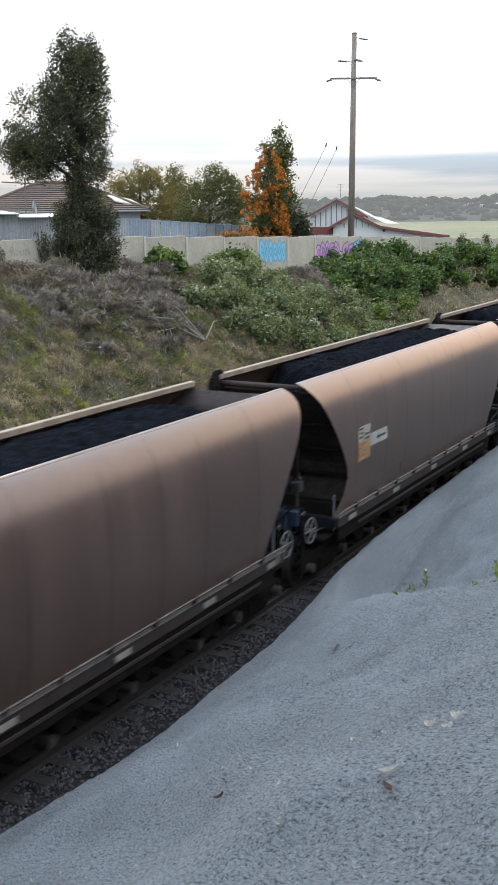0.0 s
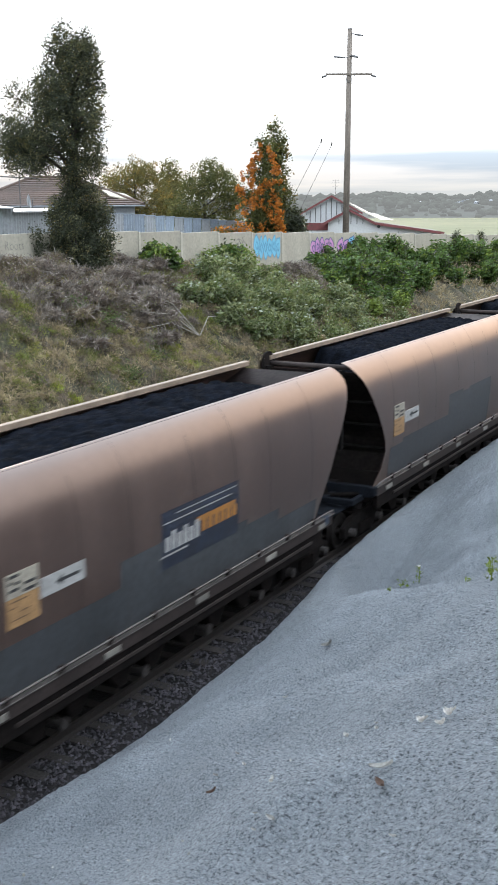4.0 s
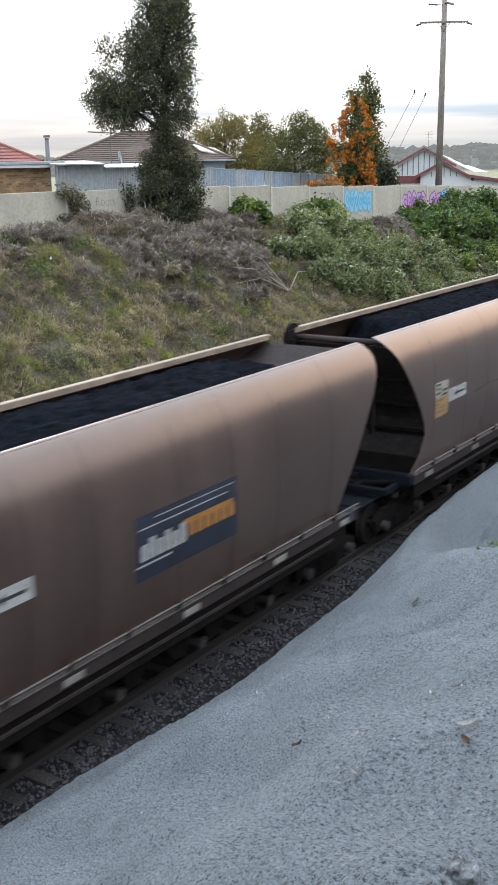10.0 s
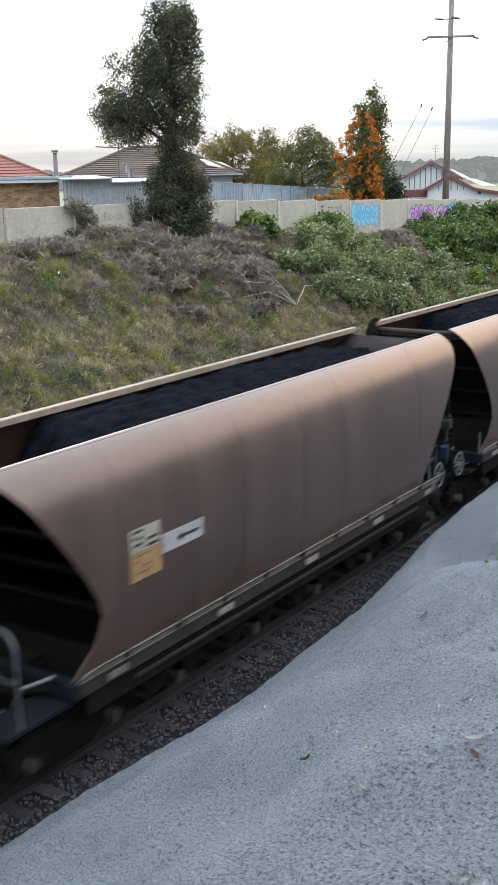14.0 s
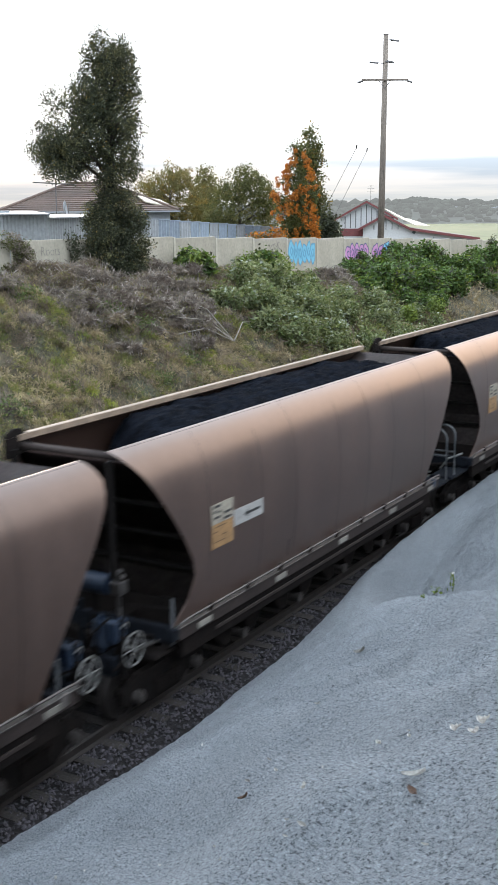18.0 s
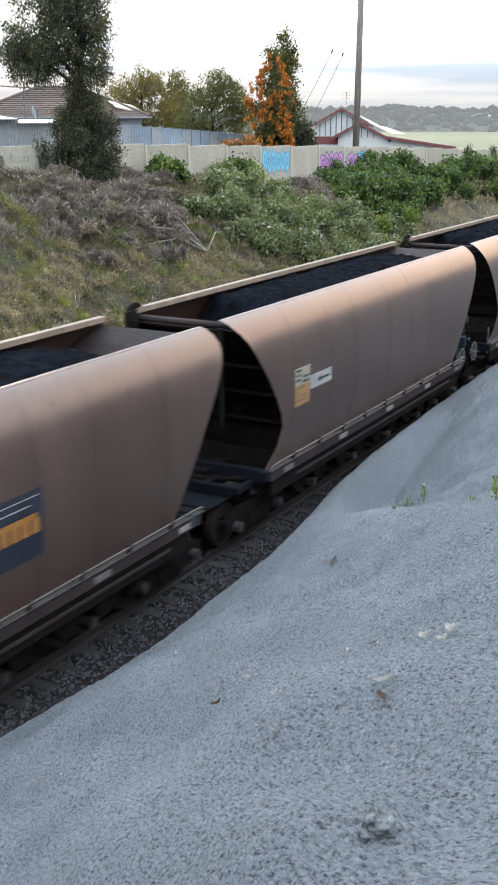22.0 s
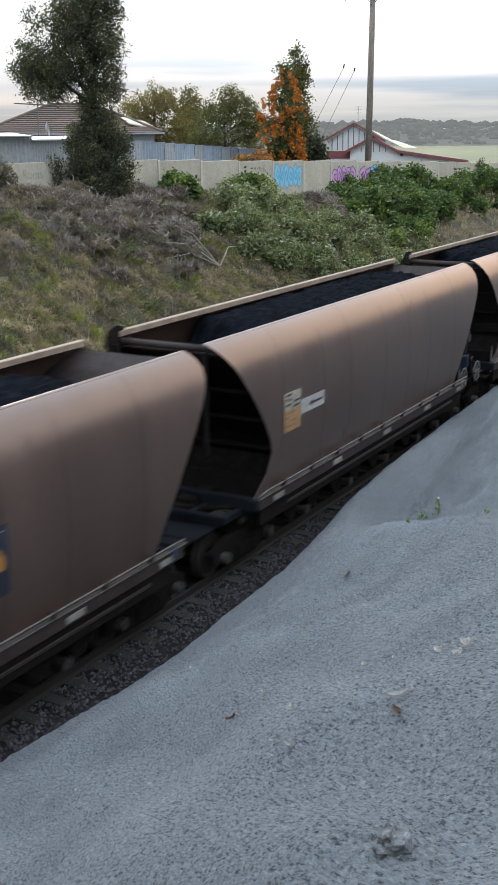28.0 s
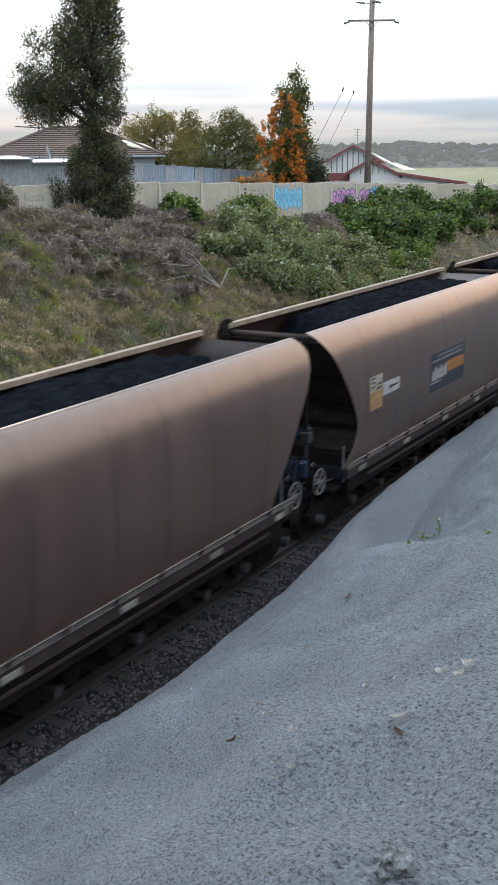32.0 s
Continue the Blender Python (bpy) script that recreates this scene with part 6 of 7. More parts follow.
# ---- far country ----
def build_far():
    def ridge(name, d, base, tops, n, tree_h, seed, label):
        """A rounded ridge clothed in tree crowns."""
        g = np.random.default_rng(seed)
        az = np.linspace(-40, 90, 200)
        top = np.interp(az, tops[0], tops[1])
        v, f = [], []
        for i, a in enumerate(az):
            for q, zz in ((0, base), (0.35, base + (top[i] - base) * 0.55), (0.8, base + (top[i] - base) * 0.95), (1.0, top[i]), (1.6, base)):
                x, y = at(a, d * (1 + 0.28 * q))
                v.append((x, y, zz))
        for i in range(len(az) - 1):
            for j in range(4):
                p = 5 * i + j
                f.append((p, p + 5, p + 6, p + 1))
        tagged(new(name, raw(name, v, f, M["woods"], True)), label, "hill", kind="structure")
        # uneven crowns, thickest along the skyline
        bm = bmesh.new()
        bmesh.ops.create_icosphere(bm, subdivisions=1, radius=1.0)
        iv = np.array([p.co[:] for p in bm.verts])
        fi = np.array([[q.index for q in p.verts] for p in bm.faces])
        bm.free()
        q = np.where(g.uniform(0, 1, n) < 0.3, g.uniform(0.85, 1.0, n), g.uniform(0.03, 1.0, n) ** 0.7)
        a = g.uniform(10, 50, n)
        t = np.interp(a, tops[0], tops[1])
        z = base + (t - base) * np.interp(q, [0, 0.35, 0.8, 1.0], [0, 0.55, 0.95, 1.0])
        h = tree_h * g.uniform(0.35, 1.0, n) * np.where(g.uniform(0, 1, n) < 0.06, 1.6, 1.0)
        c = np.stack([-np.sin(np.radians(a)) * d * (1 + 0.28 * q), np.cos(np.radians(a)) * d * (1 + 0.28 * q), z + h * 0.25], 1)
        s = h[:, None, None] * np.array([[[0.8, 0.8, 0.5]]]) * g.uniform(0.6, 1.3, (n, len(iv), 1))
        vv = iv[None] * s + c[:, None]
        ff = (np.arange(n)[:, None, None] * len(iv) + fi[None]).reshape(-1, 3)
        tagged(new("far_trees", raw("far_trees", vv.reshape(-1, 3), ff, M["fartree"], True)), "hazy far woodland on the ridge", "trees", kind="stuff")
    ridge("near_ridge", 760, -3, ([-40, 14, 17, 19, 21, 24, 27, 30, 36, 45, 90], [5, 6, 8, 6, 9, 8, 5, 6, 4, 6, 6]), 1700, 5.0, 1, "low wooded rise beyond the fields")
    ridge("far_ridge", 1500, -3, ([-40, 14, 16, 18, 20, 21.5, 23, 26, 29, 32, 40, 90], [15, 16, 20, 15, 18, 22, 17, 15, 12, 10, 12, 12]), 2200, 8.5, 2, "hazy wooded ridge on the horizon")
    # scattered far roofs
    g = np.random.default_rng(4)
    bm = bmesh.new()
    for _ in range(70):
        a, d = g.uniform(13, 22), g.uniform(900, 1150)
        x, y = at(a, d)
        w = g.uniform(4, 9)
        z = g.uniform(-1, 6)
        prism(bm, [(x - w, z), (x + w, z), (x + w, z + 3), (x, z + 5), (x - w, z + 3)], "y", y, y + 8)
    tagged(part("far_houses", bm, M["farwall"]), "scatter of pale far houses on the rise", "houses", kind="stuff")


M["farwall"] = mat("hazy_far_walls", (0.27, 0.28, 0.29), 0.9, var=0.1, bump=0)
M["fartree"] = mat("far_tree_crowns", (0.024, 0.028, 0.022), 1.0, var=0.2, scale=0.02, fine=0.2, bump=0, island=True, objrand=0.4, spec=0.0, haze_glow=(0.225, 0.232, 0.236))
build_far()


# ---- growth on the bank ----
def bank_z(x, y):
    return float(bank(np.float64(x), np.float64(y)))


def shrub(x, y, r, h, layers, label, stems=5, name="shrub", seed=0):
    g = np.random.default_rng(seed)
    s = empty(name, pose(x, y, bank_z(x, y) - 0.05), label, "shrub")
    bl = []
    for _ in range(9):
        q = g.uniform(0.25, 1.0)
        rr = r * g.uniform(0.3, 0.55)
        bl.append((g.normal() * r * 0.45, g.normal() * r * 0.45, h * q, rr, rr, rr * 0.85))
    for i in range(stems):
        e = bl[i]
        part("stem", tube(bmesh.new(), [(e[0] * 0.15, e[1] * 0.15, -0.1), (e[0] * 0.5, e[1] * 0.5, e[2] * 0.5), e[:3]], [0.025, 0.018, 0.008], 5), M["bark"], s)
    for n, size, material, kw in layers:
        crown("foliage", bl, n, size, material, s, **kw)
    return s


def build_shrubs():
    green = [(-24.4, 38.0, 0.55), (-24.2, 38.7, 0.42), (-24.5, 43.6, 0.7), (-24.6, 44.5, 0.6), (-24.6, 54.2, 0.64), (-23.7, 52.9, 0.81), (-24.3, 56.6, 1.08), (-24.4, 60.3, 1.12), (-24.0, 62.5, 1.16), (-24.5, 65.8, 0.97), (-22.5, 52.4, 0.93), (-22.2, 54.4, 1.03), (-22.2, 57.3, 1.15), (-21.2, 53.1, 0.8), (-21.3, 56.6, 0.85), (-22.7, 51.3, 0.65), (-23.0, 60.0, 1.1), (-21.8, 61.0, 1.0), (-23.2, 66.0, 1.2), (-21.8, 66.5, 1.0), (-23.0, 71.0, 1.3), (-21.8, 73.0, 1.1), (-23.4, 77.0, 1.3), (-22.0, 80.0, 1.2), (-23.5, 84.0, 1.4), (-22.5, 90.0, 1.5), (-23.5, 97.0, 1.5)]
    grey = [(-22.8, 39.4, 0.69), (-22.9, 40.9, 0.66), (-22.6, 41.8, 0.67), (-21.9, 37.0, 0.55), (-21.6, 38.2, 0.67), (-21.6, 39.9, 0.69), (-21.7, 42.0, 0.66), (-20.9, 40.0, 0.58), (-21.2, 42.4, 0.61), (-22.3, 44.8, 0.53), (-22.8, 44.9, 0.53), (-21.2, 43.9, 0.57), (-21.9, 46.9, 0.6), (-20.9, 45.4, 0.58), (-21.5, 49.0, 0.63), (-20.9, 49.9, 0.57), (-20.8, 37.5, 0.45), (-20.3, 38.7, 0.41), (-20.4, 40.9, 0.43), (-20.5, 43.0, 0.39), (-22.2, 43.4, 0.6), (-20.7, 47.6, 0.5), (-20.6, 52.0, 0.5)]
    lime = [(-23.9, 44.4, 0.53), (-20.5, 51.0, 0.39), (-24.2, 37.8, 0.41), (-20.6, 55.0, 0.5), (-24.6, 43.4, 0.45)]
    low = [(-24.0, 24.7, 0.38), (-23.6, 27.1, 0.35), (-22.2, 29.7, 0.4), (-21.5, 30.3, 0.54), (-19.9, 21.9, 0.43), (-20.1, 29.6, 0.35), (-20.3, 31.2, 0.41), (-22.6, 24.0, 0.4)]
    i = 0
    # green and grey shrubs get darker inner leaves, shade put into the colour
    for x, y, r in green:
        i += 1
        hh = r * (1.15 if x < -24 else 1.2)
        if 46.9 < y < 58:
            hh *= 0.6 if x < -23.5 else 0.8
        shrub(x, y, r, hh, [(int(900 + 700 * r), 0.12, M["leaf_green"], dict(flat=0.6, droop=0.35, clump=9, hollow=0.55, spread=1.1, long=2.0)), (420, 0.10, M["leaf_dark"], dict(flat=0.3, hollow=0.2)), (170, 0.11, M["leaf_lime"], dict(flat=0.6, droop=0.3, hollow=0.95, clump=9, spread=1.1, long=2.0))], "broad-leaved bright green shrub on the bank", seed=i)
    for x, y, r in grey:
        i += 1
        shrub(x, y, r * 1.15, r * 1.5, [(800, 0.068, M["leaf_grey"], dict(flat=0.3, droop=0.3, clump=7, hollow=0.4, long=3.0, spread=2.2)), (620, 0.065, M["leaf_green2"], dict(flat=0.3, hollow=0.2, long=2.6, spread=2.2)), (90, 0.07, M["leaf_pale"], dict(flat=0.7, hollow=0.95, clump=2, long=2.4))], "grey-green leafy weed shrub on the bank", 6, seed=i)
    tall = [(-19.9, 39.4), (-19.6, 41.0), (-19.8, 42.6), (-19.4, 44.2), (-19.7, 45.6), (-19.3, 47.2), (-19.6, 48.8), (-20.2, 40.2), (-20.1, 44.9), (-20.0, 47.9), (-22.0, 38.9), (-22.4, 40.3), (-21.9, 41.3), (-22.9, 43.4), (-21.6, 44.6), (-21.0, 38.6), (-19.2, 50.5), (-19.5, 52.4)]
    for x, y in tall:
        i += 1
        shrub(x, y, 0.34, 0.95, [(330, 0.06, M["leaf_grey"], dict(flat=0.2, droop=0.3, clump=6, hollow=0.2, long=3.2, spread=2.6)), (260, 0.06, M["leaf_green2"], dict(flat=0.2, hollow=0.2, long=2.8, spread=2.6)), (40, 0.06, M["leaf_pale"], dict(flat=0.7, hollow=0.95, clump=2, long=2.4))], "upright grey-green weed with narrow leaves", 7, seed=i)
    for x, y, r in lime:
        i += 1
        shrub(x, y, r, r * 1.6, [(700, 0.10, M["leaf_lime"], dict(flat=0.4, clump=8, hollow=0.5))], "yellow-green young shrub on the bank", 4, seed=i)
    for x, y, r in low:
        i += 1
        shrub(x, y, r * 1.2, r * 0.6, [(420, 0.05, M["leaf_green2"], dict(flat=0.3, clump=5, hollow=0.1, spread=3.0))], "low green weeds among the dry grass", 4, seed=i)


def thatch(lumps, n, length, width, lift, comb=(0.4, 0, -0.25), loose=0.75, out=0.35):
    """Thin stems and blades grown over rounded lumps (x, y, z, r), combed one way."""
    L = np.array(lumps)
    i = RNG.choice(len(L), n, p=L[:, 3] ** 2 / (L[:, 3] ** 2).sum())
    d = RNG.normal(size=(n, 3))
    d[:, 2] = np.abs(d[:, 2])
    d /= np.linalg.norm(d, axis=1)[:, None]
    c = L[i, :3] + d * (L[i, 3:] * RNG.uniform(0.6, 1.05, (n, 1)) + lift) * [1, 1, 0.85]
    way = d * out + RNG.normal(size=(n, 3)) * loose + comb
    way /= np.linalg.norm(way, axis=1)[:, None]
    s = length * RNG.uniform(0.5, 1.4, (n, 1))
    side = np.cross(way, d + 0.3 * RNG.normal(size=(n, 3)))
    side *= width / 2 / (np.linalg.norm(side, axis=1)[:, None] + 1e-6)
    up = d * s * 0.12
    v = np.stack([c - side, c + side, c + way * s * 0.55 + side * 0.7 + up, c + way * s], 1).reshape(-1, 3)
    k = np.arange(n)[:, None] * 4
    return v, np.concatenate([k + [[0, 1, 2]], k + [[0, 2, 3]]])


def build_brush():
    """Dead thatch: heaps of grey-brown twigs on the upper bank."""
    spots = [(-24.6, 31.6, 0.8), (-24.6, 33.8, 0.3), (-24.4, 35.4, 0.7), (-24.8, 31.0, 0.6), (-23.9, 31.1, 0.57), (-23.9, 32.3, 0.3), (-24.4, 34.0, 0.3), (-24.3, 35.0, 0.56), (-22.7, 31.6, 0.56), (-22.9, 33.1, 0.6), (-22.0, 32.9, 0.6), (-21.7, 33.1, 0.5), (-24.4, 29.0, 0.7), (-24.2, 30.2, 0.6), (-24.3, 27.0, 0.57), (-24.2, 25.4, 0.54), (-23.5, 24.1, 0.36), (-24.2, 37.0, 0.5), (-22.8, 34.6, 0.6), (-23.5, 35.0, 0.55), (-23.2, 32.2, 0.55), (-23.0, 30.4, 0.5), (-21.4, 34.3, 0.5), (-22.2, 35.4, 0.5), (-23.2, 36.3, 0.5), (-22.4, 34.0, 0.55), (-21.9, 34.6, 0.5), (-22.3, 32.2, 0.5), (-23.4, 33.6, 0.6), (-23.9, 33.2, 0.3), (-22.9, 29.0, 0.4), (-24.7, 22.5, 0.6), (-24.4, 20.8, 0.5), (-24.0, 49.5, 0.6), (-23.4, 50.2, 0.55), (-24.2, 50.8, 0.55), (-23.5, 48.2, 0.5), (-22.9, 48.9, 0.5),
             (-22.7, 28.6, 0.5), (-22.4, 30.0, 0.55), (-22.0, 31.2, 0.55), (-21.7, 32.5, 0.5), (-21.4, 33.7, 0.45), (-22.2, 28.2, 0.35), (-21.7, 29.6, 0.45), (-21.4, 30.9, 0.45), (-21.0, 32.2, 0.4), (-20.9, 33.3, 0.36), (-23.3, 29.6, 0.5), (-22.9, 31.4, 0.5), (-22.6, 32.8, 0.5), (-21.3, 28.9, 0.3), (-22.0, 34.0, 0.5), (-23.5, 28.3, 0.45), (-20.6, 31.4, 0.26)]
    for j, (x, y, r) in enumerate(spots):
        h = empty("dead_brush", pose(x, y, bank_z(x, y)), "heap of grey-brown dead brush and thatch", "brush")
        r *= 1.15
        lumps = [(RNG.normal() * r * 0.5, RNG.normal() * r * 0.55, RNG.uniform(0.0, 0.3) * r, r * RNG.uniform(0.3, 0.6)) for _ in range(7)]
        for name, n, ln, wd, material, lift in (("thatch", 6200, 0.15, 0.0075, M["twig"] if j % 4 else M["twig2"], 0.0), ("pale_stalk_tangle", 420, 0.26, 0.0065, M["stem_grey"], 0.03), ("withered_foliage", 900, 0.09, 0.022, M["twig2"] if j % 2 else M["grass"], 0.02)):
            o = new(name, raw(name, *thatch(lumps, n, ln, wd, lift, (0.25, 0, -0.1), 1.1, 0.3), material))
            o.parent = h
            tagged(o, kind="stuff")
    # the fallen pale branches
    f = empty("fallen_branch", None, "bleached fallen branch with long bare stems", "branch")
    root = Vector((-20.8, 35.3, bank_z(-20.8, 35.3) + 0.2))
    for (x, y, up), r in (((-21.3, 32.2, 0.75), 0.026), ((-21.8, 33.3, 0.85), 0.022), ((-21.0, 31.8, 0.6), 0.018), ((-21.6, 32.6, 0.9), 0.014), ((-21.0, 36.9, 0.55), 0.022)):
        e = Vector((x, y, bank_z(x, y) + up))
        mid = (root + e) / 2 + Vector((0, 0, 0.34))
        part("stem", tube(bmesh.new(), [root, root.lerp(mid, 0.6), mid, mid.lerp(e, 0.6), e], [r, r, r * 0.85, r * 0.6, r * 0.25], 6), M["bleached"], f)
    g = np.random.default_rng(8)
    for x, y in ((-23.6, 49.8), (-23.2, 50.6), (-23.9, 51.3)):
        b = empty("fallen_branch", None, "bleached dead stick on the bank", "branch")
        p = Vector((x, y, bank_z(x, y) + 0.25))
        q = Vector((x + 0.5, y + g.uniform(0.8, 1.6), bank_z(x + 0.5, y + 1.2) + 0.25))
        part("stem", rod(bmesh.new(), p, q, 0.022, 6, 0.01), M["bleached"], b)
    for x, y in ((-22.41, 29.58), (-23.4, 28.4), (-22.85, 25.07)):
        r = empty("rag", pose(x, y, bank_z(x, y) + 0.22), "scrap of white plastic caught in the grass", "litter")
        bm = bmesh.new()
        bmesh.ops.create_icosphere(bm, subdivisions=2, radius=0.034)
        for v in bm.verts:
            v.co = Vector((v.co.x * 0.7, v.co.y * g.uniform(0.7, 1.5), v.co.z * g.uniform(0.5, 2.0)))
        part("scrap", bm, M["paper"], r)


def build_grass():
    def patch(x, y, s, seed, lo=0.0, hi=0.5):
        return sm(wob(x, y, s, seed), lo, hi)

    def upper(x):
        return sm(-x, 19.5, 23.5)

    def tufts(k, x0, x1, y0, y1, r0, r1, keep, sink=0.1):
        x, y = RNG.uniform(x0, x1, k), RNG.uniform(y0, y1, k)
        ok = RNG.uniform(0, 1, k) < keep(x, y)
        x, y = x[ok], y[ok]
        r = r0 + (r1 - r0) * RNG.uniform(0, 1, len(x)) ** 2.2
        return np.stack([x, y, bank(x, y) - sink * r, r], 1)
    sets = [  # name, label, material, tufts, least and greatest radius, blades, length, width, where
        ("dry_grass", "pale dry grass tufts on the bank", M["straw"], 10500, 0.10, 0.30, 230000, 0.17, 0.0085, lambda x, y: (0.85 - 0.6 * upper(x)) * (0.5 + 0.5 * patch(x, y, 3.5, 21, -0.3, 0.5)) * (1 - 0.6 * sm(y, 36, 44) * sm(-x, 19.5, 20.5))),
        ("brown_grass", "brown seeding grass on the bank", M["twig2"], 9000, 0.10, 0.30, 160000, 0.17, 0.0085, lambda x, y: 0.3 + 0.6 * patch(x, y, 2.5, 25, -0.2, 0.5)),
        ("green_grass", "olive-green grass tufts on the bank", M["grass"], 8500, 0.10, 0.28, 200000, 0.15, 0.0095, lambda x, y: 0.2 + 0.8 * patch(x, y, 3.0, 22, -0.1, 0.4)),
        ("bright_grass", "fresh yellow-green grass tufts on the bank", M["grass2"], 3600, 0.09, 0.32, 90000, 0.13, 0.010, lambda x, y: 0.95 * patch(x, y, 2.4, 23, 0.1, 0.55)),
        ("dead_grass", "grey matted dead grass on the upper bank", M["twig"], 6000, 0.10, 0.32, 130000, 0.15, 0.0085, lambda x, y: upper(x) * (0.3 + 0.7 * patch(x, y, 3, 24, -0.4, 0.4))),
    ]
    for name, label, material, k, r0, r1, n, ln, w, keep in sets:
        L = tufts(k, -25.1, -15.2, 17, 58, r0, r1, keep)
        v, f = thatch(L, n, ln, w, 0.0, (0.08, 0, 0.12), 0.85, 0.6)
        tagged(new(name, raw(name, v, f, material)), label, "grass", kind="stuff")
    # the low felt of short blades that covers the soil between the tufts
    n = 130000
    x, y = RNG.uniform(-25.2, -15.0, n), RNG.uniform(17, 58, n)
    v, f = blades(np.stack([x, y, bank(x, y) - 0.02], 1), 0.13, 0.014, 0.9)
    k = len(f) // 2
    green = np.repeat(RNG.uniform(0, 1, k) < 0.3 + 0.5 * patch(x, y, 3.0, 22, -0.1, 0.4), 1)
    for name, label, material, pick in (("short_green_grass", "short olive-green grass covering the bank", M["grass"], green), ("short_dry_grass", "short dry brown grass covering the bank", M["twig2"], ~green)):
        c = v.reshape(-1, 4, 3)[pick]
        i = np.arange(len(c))[:, None] * 4
        tagged(new(name, raw(name, c.reshape(-1, 3), np.concatenate([i + [[0, 1, 2]], i + [[0, 2, 3]]]), material)), label, "grass", kind="stuff")
    # seed stalks that stand out of the tufts
    for name, label, material, n, h, keep in (("seed_stalks", "thin pale seed stalks on the bank", M["straw"], 9000, 0.55, lambda x, y: 0.8 - 0.5 * upper(x)), ("green_stalks", "thin green stalks on the bank", M["grass"], 6000, 0.4, lambda x, y: 0.7 + 0 * x)):
        x, y = RNG.uniform(-25.0, -15.2, n), RNG.uniform(17, 58, n)
        ok = RNG.uniform(0, 1, n) < keep(x, y)
        x, y = x[ok], y[ok]
        v, f = blades(np.stack([x, y, bank(x, y)], 1), h, 0.010, 0.3)
        tagged(new(name, raw(name, v, f, material)), label, "grass", kind="stuff")
    L = tufts(2200, -25.1, -14.8, 58, 120, 0.2, 0.5, lambda x, y: 0.8 + 0 * x)
    v, f = thatch(L, 40000, 0.3, 0.03, 0.0, (0.1, 0, 0.4), 0.5, 0.8)
    tagged(new("verge_grass", raw("verge_grass", v, f, M["straw"])), "pale dry verge grass along the line", "grass", kind="stuff")


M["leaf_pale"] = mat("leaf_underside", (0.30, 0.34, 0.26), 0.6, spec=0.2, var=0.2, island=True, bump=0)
M["leaf_green2"] = mat("leaf_soft_green", (0.085, 0.122, 0.046), 0.55, spec=0.2, var=0.3, island=True, bump=0, thru=0.3)
M["grass2"] = mat("fresh_grass", (0.19, 0.22, 0.048), 0.8, spec=0.2, var=0.42, scale=0.8, fine=3.5, col2=(0.075, 0.105, 0.035), island=True, bump=0, thru=0.25)
M["twig2"] = mat("brown_twigs", (0.215, 0.172, 0.125), 0.9, spec=0.2, var=0.42, scale=0.7, fine=3.5, col2=(0.12, 0.093, 0.068), island=True, bump=0)
M["stem_grey"] = mat("grey_dead_stems", (0.30, 0.27, 0.24), 0.9, spec=0.2, var=0.4, scale=2, fine=6, island=True, bump=0)
M["bleached"] = mat("bleached_wood", (0.24, 0.225, 0.19), 0.85, var=0.25, scale=5, fine=20, bump=0.2)
build_shrubs()
build_brush()
build_grass()


# ---- litter and weeds on the sprayed slope ----
def slope_z(x, y):
    return float(near_slope(np.float64(x), np.float64(y)))


def slope_pose(x, y, lift=0.0, rz=0.0):
    """A pose lying on the slope."""
    e = 0.15
    z = slope_z(x, y)
    n = Vector((slope_z(x - e, y) - slope_z(x + e, y), slope_z(x, y - e) - slope_z(x, y + e), 2 * e)).normalized()
    return Matrix.Translation((x, y, z + lift)) @ n.to_track_quat("Z", "Y").to_matrix().to_4x4() @ pose(0, 0, 0, 0, 0, rz)


def curled(bm, l, w, curl, n=6, off=(0, 0, 0), turn=0.0):
    """A dry curled leaf or scrap with thickness: a boat-shaped blade."""
    rows = []
    for i in range(n + 1):
        q = i / n
        hw = w / 2 * math.sin(math.pi * min(0.97, max(0.03, q))) ** 0.7
        x = (q - 0.5) * l
        z = curl * (2 * q - 1) ** 2
        c, s = math.cos(turn), math.sin(turn)
        row = []
        for y, up in ((-hw, curl * 0.9), (0, 0), (hw, curl * 0.9)):
            row.append(bm.verts.new((off[0] + x * c - y * s, off[1] + x * s + y * c, off[2] + z + up)))
        rows.append(row)
    fs = []
    for a, b in zip(rows, rows[1:]):
        for j in range(2):
            fs.append(bm.faces.new((a[j], b[j], b[j + 1], a[j + 1])))
    bmesh.ops.solidify(bm, geom=fs, thickness=0.002)
    return bm


M["lump"] = mat("broken_spray", (0.125, 0.137, 0.145), 0.95, var=0.5, scale=25, fine=60, bump=0.8, bscale=60, dist=0.02, col2=(0.035, 0.037, 0.038))


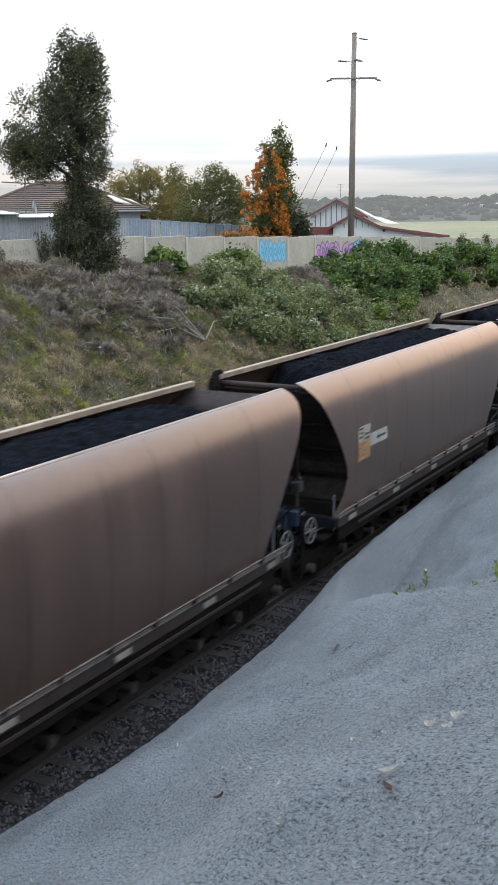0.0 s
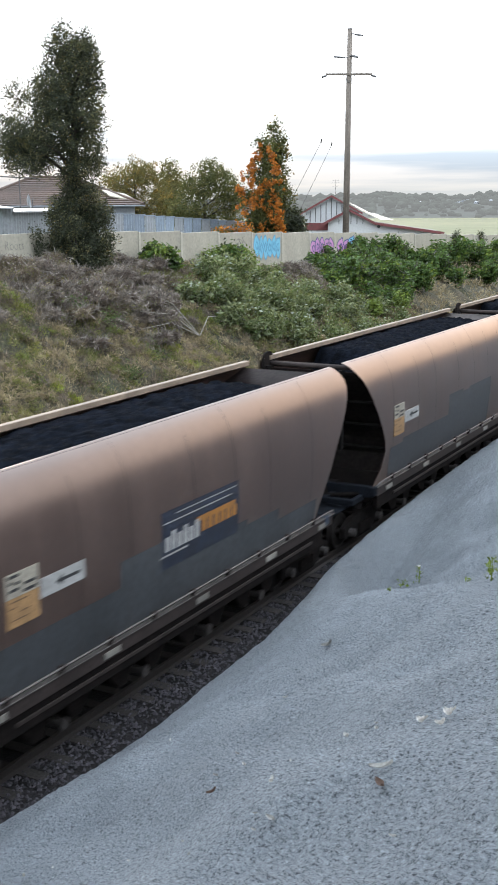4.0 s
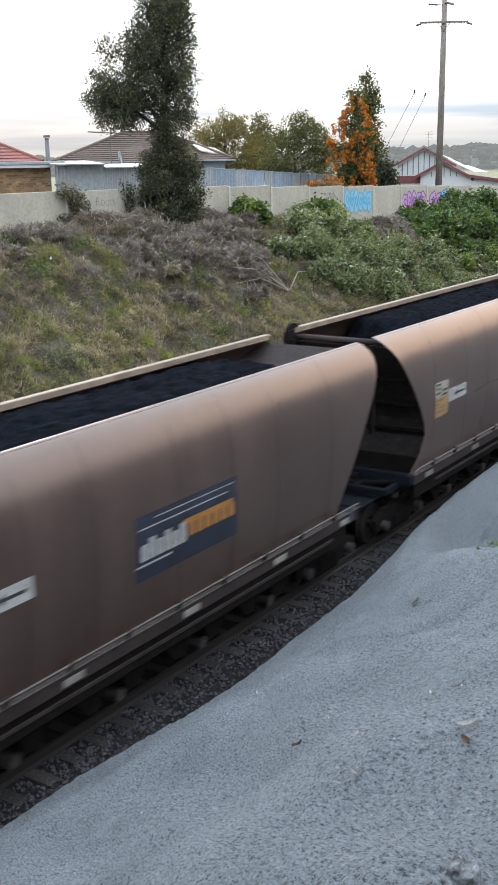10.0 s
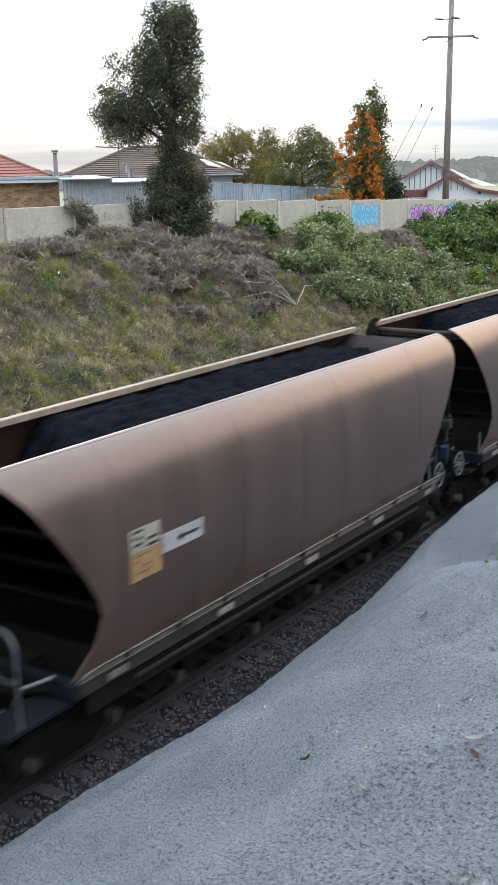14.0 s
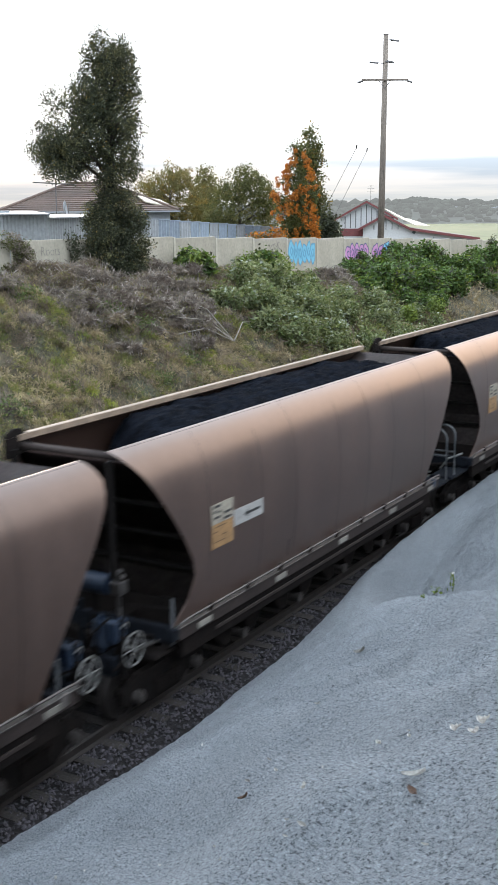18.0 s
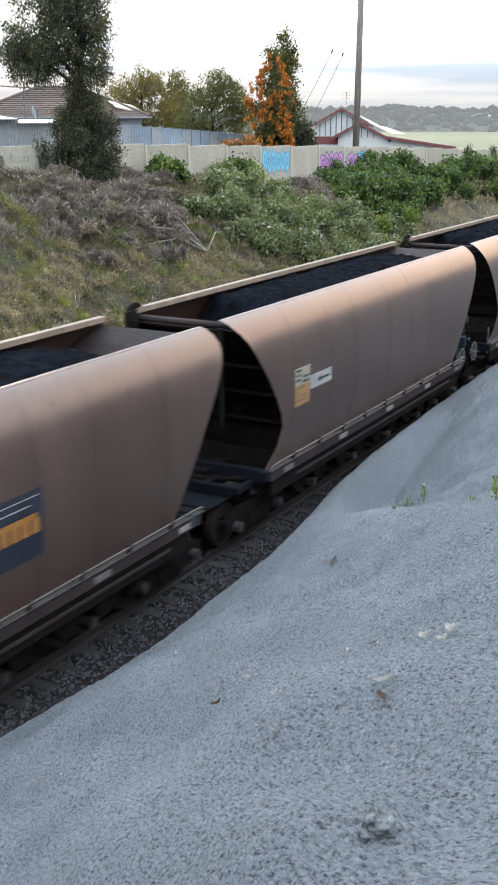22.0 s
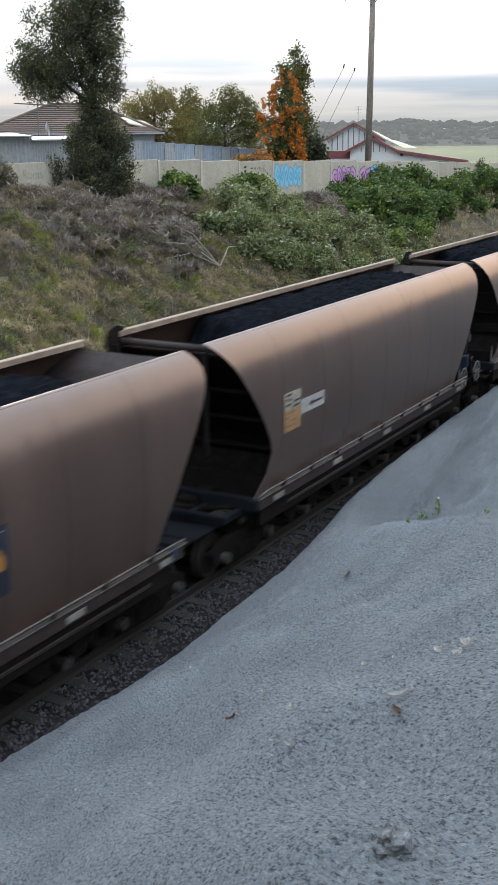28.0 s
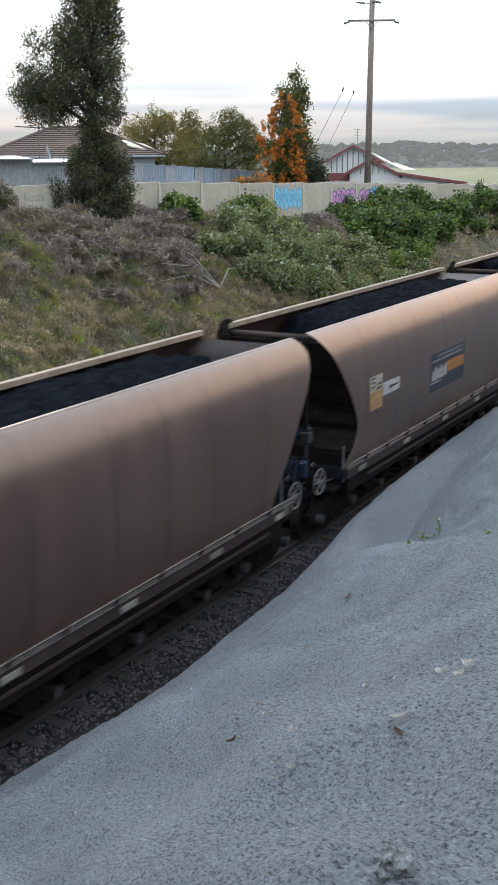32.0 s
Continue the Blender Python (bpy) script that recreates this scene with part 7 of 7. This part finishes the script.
def build_litter():
    g = np.random.default_rng(31)
    leaf_tags = dict(label="curled dry leaf lying on the grey slope", category="leaf", group="dry leaves on the slope")
    for x, y, l, red in LEAVES:
        ob = part("dry_leaf", curled(bmesh.new(), l * 1.55, l * 0.36, l * 0.17), M["dry_leaf"] if red else M["pale_leaf"], m=slope_pose(x, y, 0.028, g.uniform(25, 65)))
        tagged(ob, **leaf_tags)
    for x, y, size in PAPERS:
        bm = bmesh.new()
        curled(bm, size, size * 0.42, size * 0.20, turn=0.5)
        curled(bm, size * 0.8, size * 0.34, size * 0.16, off=(size * 0.55, size * 0.16, 0.008), turn=-0.3)
        curled(bm, size * 0.6, size * 0.34, size * 0.12, off=(-size * 0.4, size * 0.1, 0.004), turn=1.2)
        tagged(part("torn_paper", bm, M["paper"], m=slope_pose(x, y, 0.026, g.uniform(0, 40))), "crumpled scrap of pale torn paper on the slope", "paper")
    # a broken lump of spray at the near edge
    x, y = STONE
    bm = bmesh.new()
    bmesh.ops.create_icosphere(bm, subdivisions=3, radius=0.066)
    for v in bm.verts:
        q = noise.noise(v.co * 22) * 0.55 + noise.noise(v.co * 60) * 0.3
        v.co = Vector((v.co.x * 1.0, v.co.y * 0.8, v.co.z * 0.75)) * (1 + q)
    tagged(part("concrete_lump", bm, M["lump"], m=slope_pose(x, y, 0.03, 30)), "broken lump of grey sprayed concrete", "stone")
    for x, y, h, n in WEEDS:
        w = empty("weed", pose(x, y, slope_z(x, y) - 0.02), "small green weed growing from a crease in the slope", "weed")
        part("stem", tube(bmesh.new(), [(0, 0, 0), (0.01, 0.01, h * 0.5), (0.0, 0.02, h)], [0.008, 0.006, 0.003], 5), M["leaf_lime"], w)
        q = RNG.uniform(0.15, 1.0, n)
        c = np.stack([RNG.normal(size=n) * 0.034, RNG.normal(size=n) * 0.034, q * h], 1)
        v, f = leaves(c, 0.034, 0.2, 2.0)
        ob = new("foliage", raw("foliage", v, f, M["leaf_lime"]))
        ob.parent = w
        if h > 0.3:
            v, f = leaves(np.array([[0.02 * RNG.normal(), 0.02 * RNG.normal(), h + 0.02]] * 8) + RNG.normal(size=(8, 3)) * 0.02, 0.03)
            ob = new("flower_head", raw("flower_head", v, f, M["paper"]))
            ob.parent = w


LEAVES = [(-1.73, 4.55, 0.103, 0), (-1.67, 4.38, 0.091, 1), (-2.36, 5.61, 0.085, 0), (-2.12, 5.47, 0.065, 0), (-2.21, 5.69, 0.042, 0), (-2.57, 5.07, 0.089, 0), (-2.27, 4.47, 0.065, 0), (-2.35, 4.44, 0.037, 0), (-3.73, 6.41, 0.095, 1), (-3.85, 6.68, 0.066, 0), (-5.6, 12.66, 0.204, 0), (-4.69, 9.54, 0.073, 0), (-3.62, 6.69, 0.075, 0), (-2.61, 5.38, 0.034, 0), (-3.1, 4.99, 0.043, 0), (-2.8, 4.56, 0.039, 0), (-5.49, 6.4, 0.087, 0), (-4.96, 6.11, 0.046, 0), (-6.6, 10.38, 0.069, 0), (-3.72, 5.33, 0.043, 0), (-3.82, 6.95, 0.05, 0), (-2.41, 4.57, 0.037, 0), (-1.4, 3.81, 0.041, 0)]
PAPERS = [(-1.61, 5.15, 0.102), (-1.75, 5.14, 0.09), (-1.58, 4.92, 0.08)]
STONE = (-1.12, 2.9)
WEEDS = [(-7.38, 21.24, 0.4, 30), (-7.89, 21.64, 0.17, 14), (-3.19, 11.52, 0.28, 40), (-6.19, 16.38, 0.1, 8), (-3.79, 12.73, 0.06, 6), (-7.77, 21.59, 0.13, 8)]
build_litter()


# ---- what moves ----
def motions():
    ts, ss = [t for t, s in TRAIN_ROWS], [s for t, s in TRAIN_ROWS]
    for k, w in WAGONS.items():
        walk(w, [(t, pose(XC, s + PITCH * k, 0)) for t, s in TRAIN_ROWS])
        # the wheelsets turn while the wagon rolls past the camera
        t0 = float(np.interp(-(46 - PITCH * k), [-s for s in ss], ts))
        t1 = float(np.interp(-(-12 - PITCH * k), [-s for s in ss], ts))
        if t1 - t0 < 0.2:
            continue
        rows = sorted({0.0, 32.0, *[i / 15 for i in range(int(t0 * 15), int(t1 * 15) + 2) if i / 15 <= 32]})
        for b in w.children:
            if not b.name.startswith("bogie"):
                continue
            for o in b.children:
                if o.name.startswith("wheelset"):
                    y = o.location.y
                    walk(o, [(t, pose(0, y, 0.46, math.degrees((float(np.interp(min(max(t, t0), t1), ts, ss)) - ss[0]) / -0.48))) for t in rows])


motions()
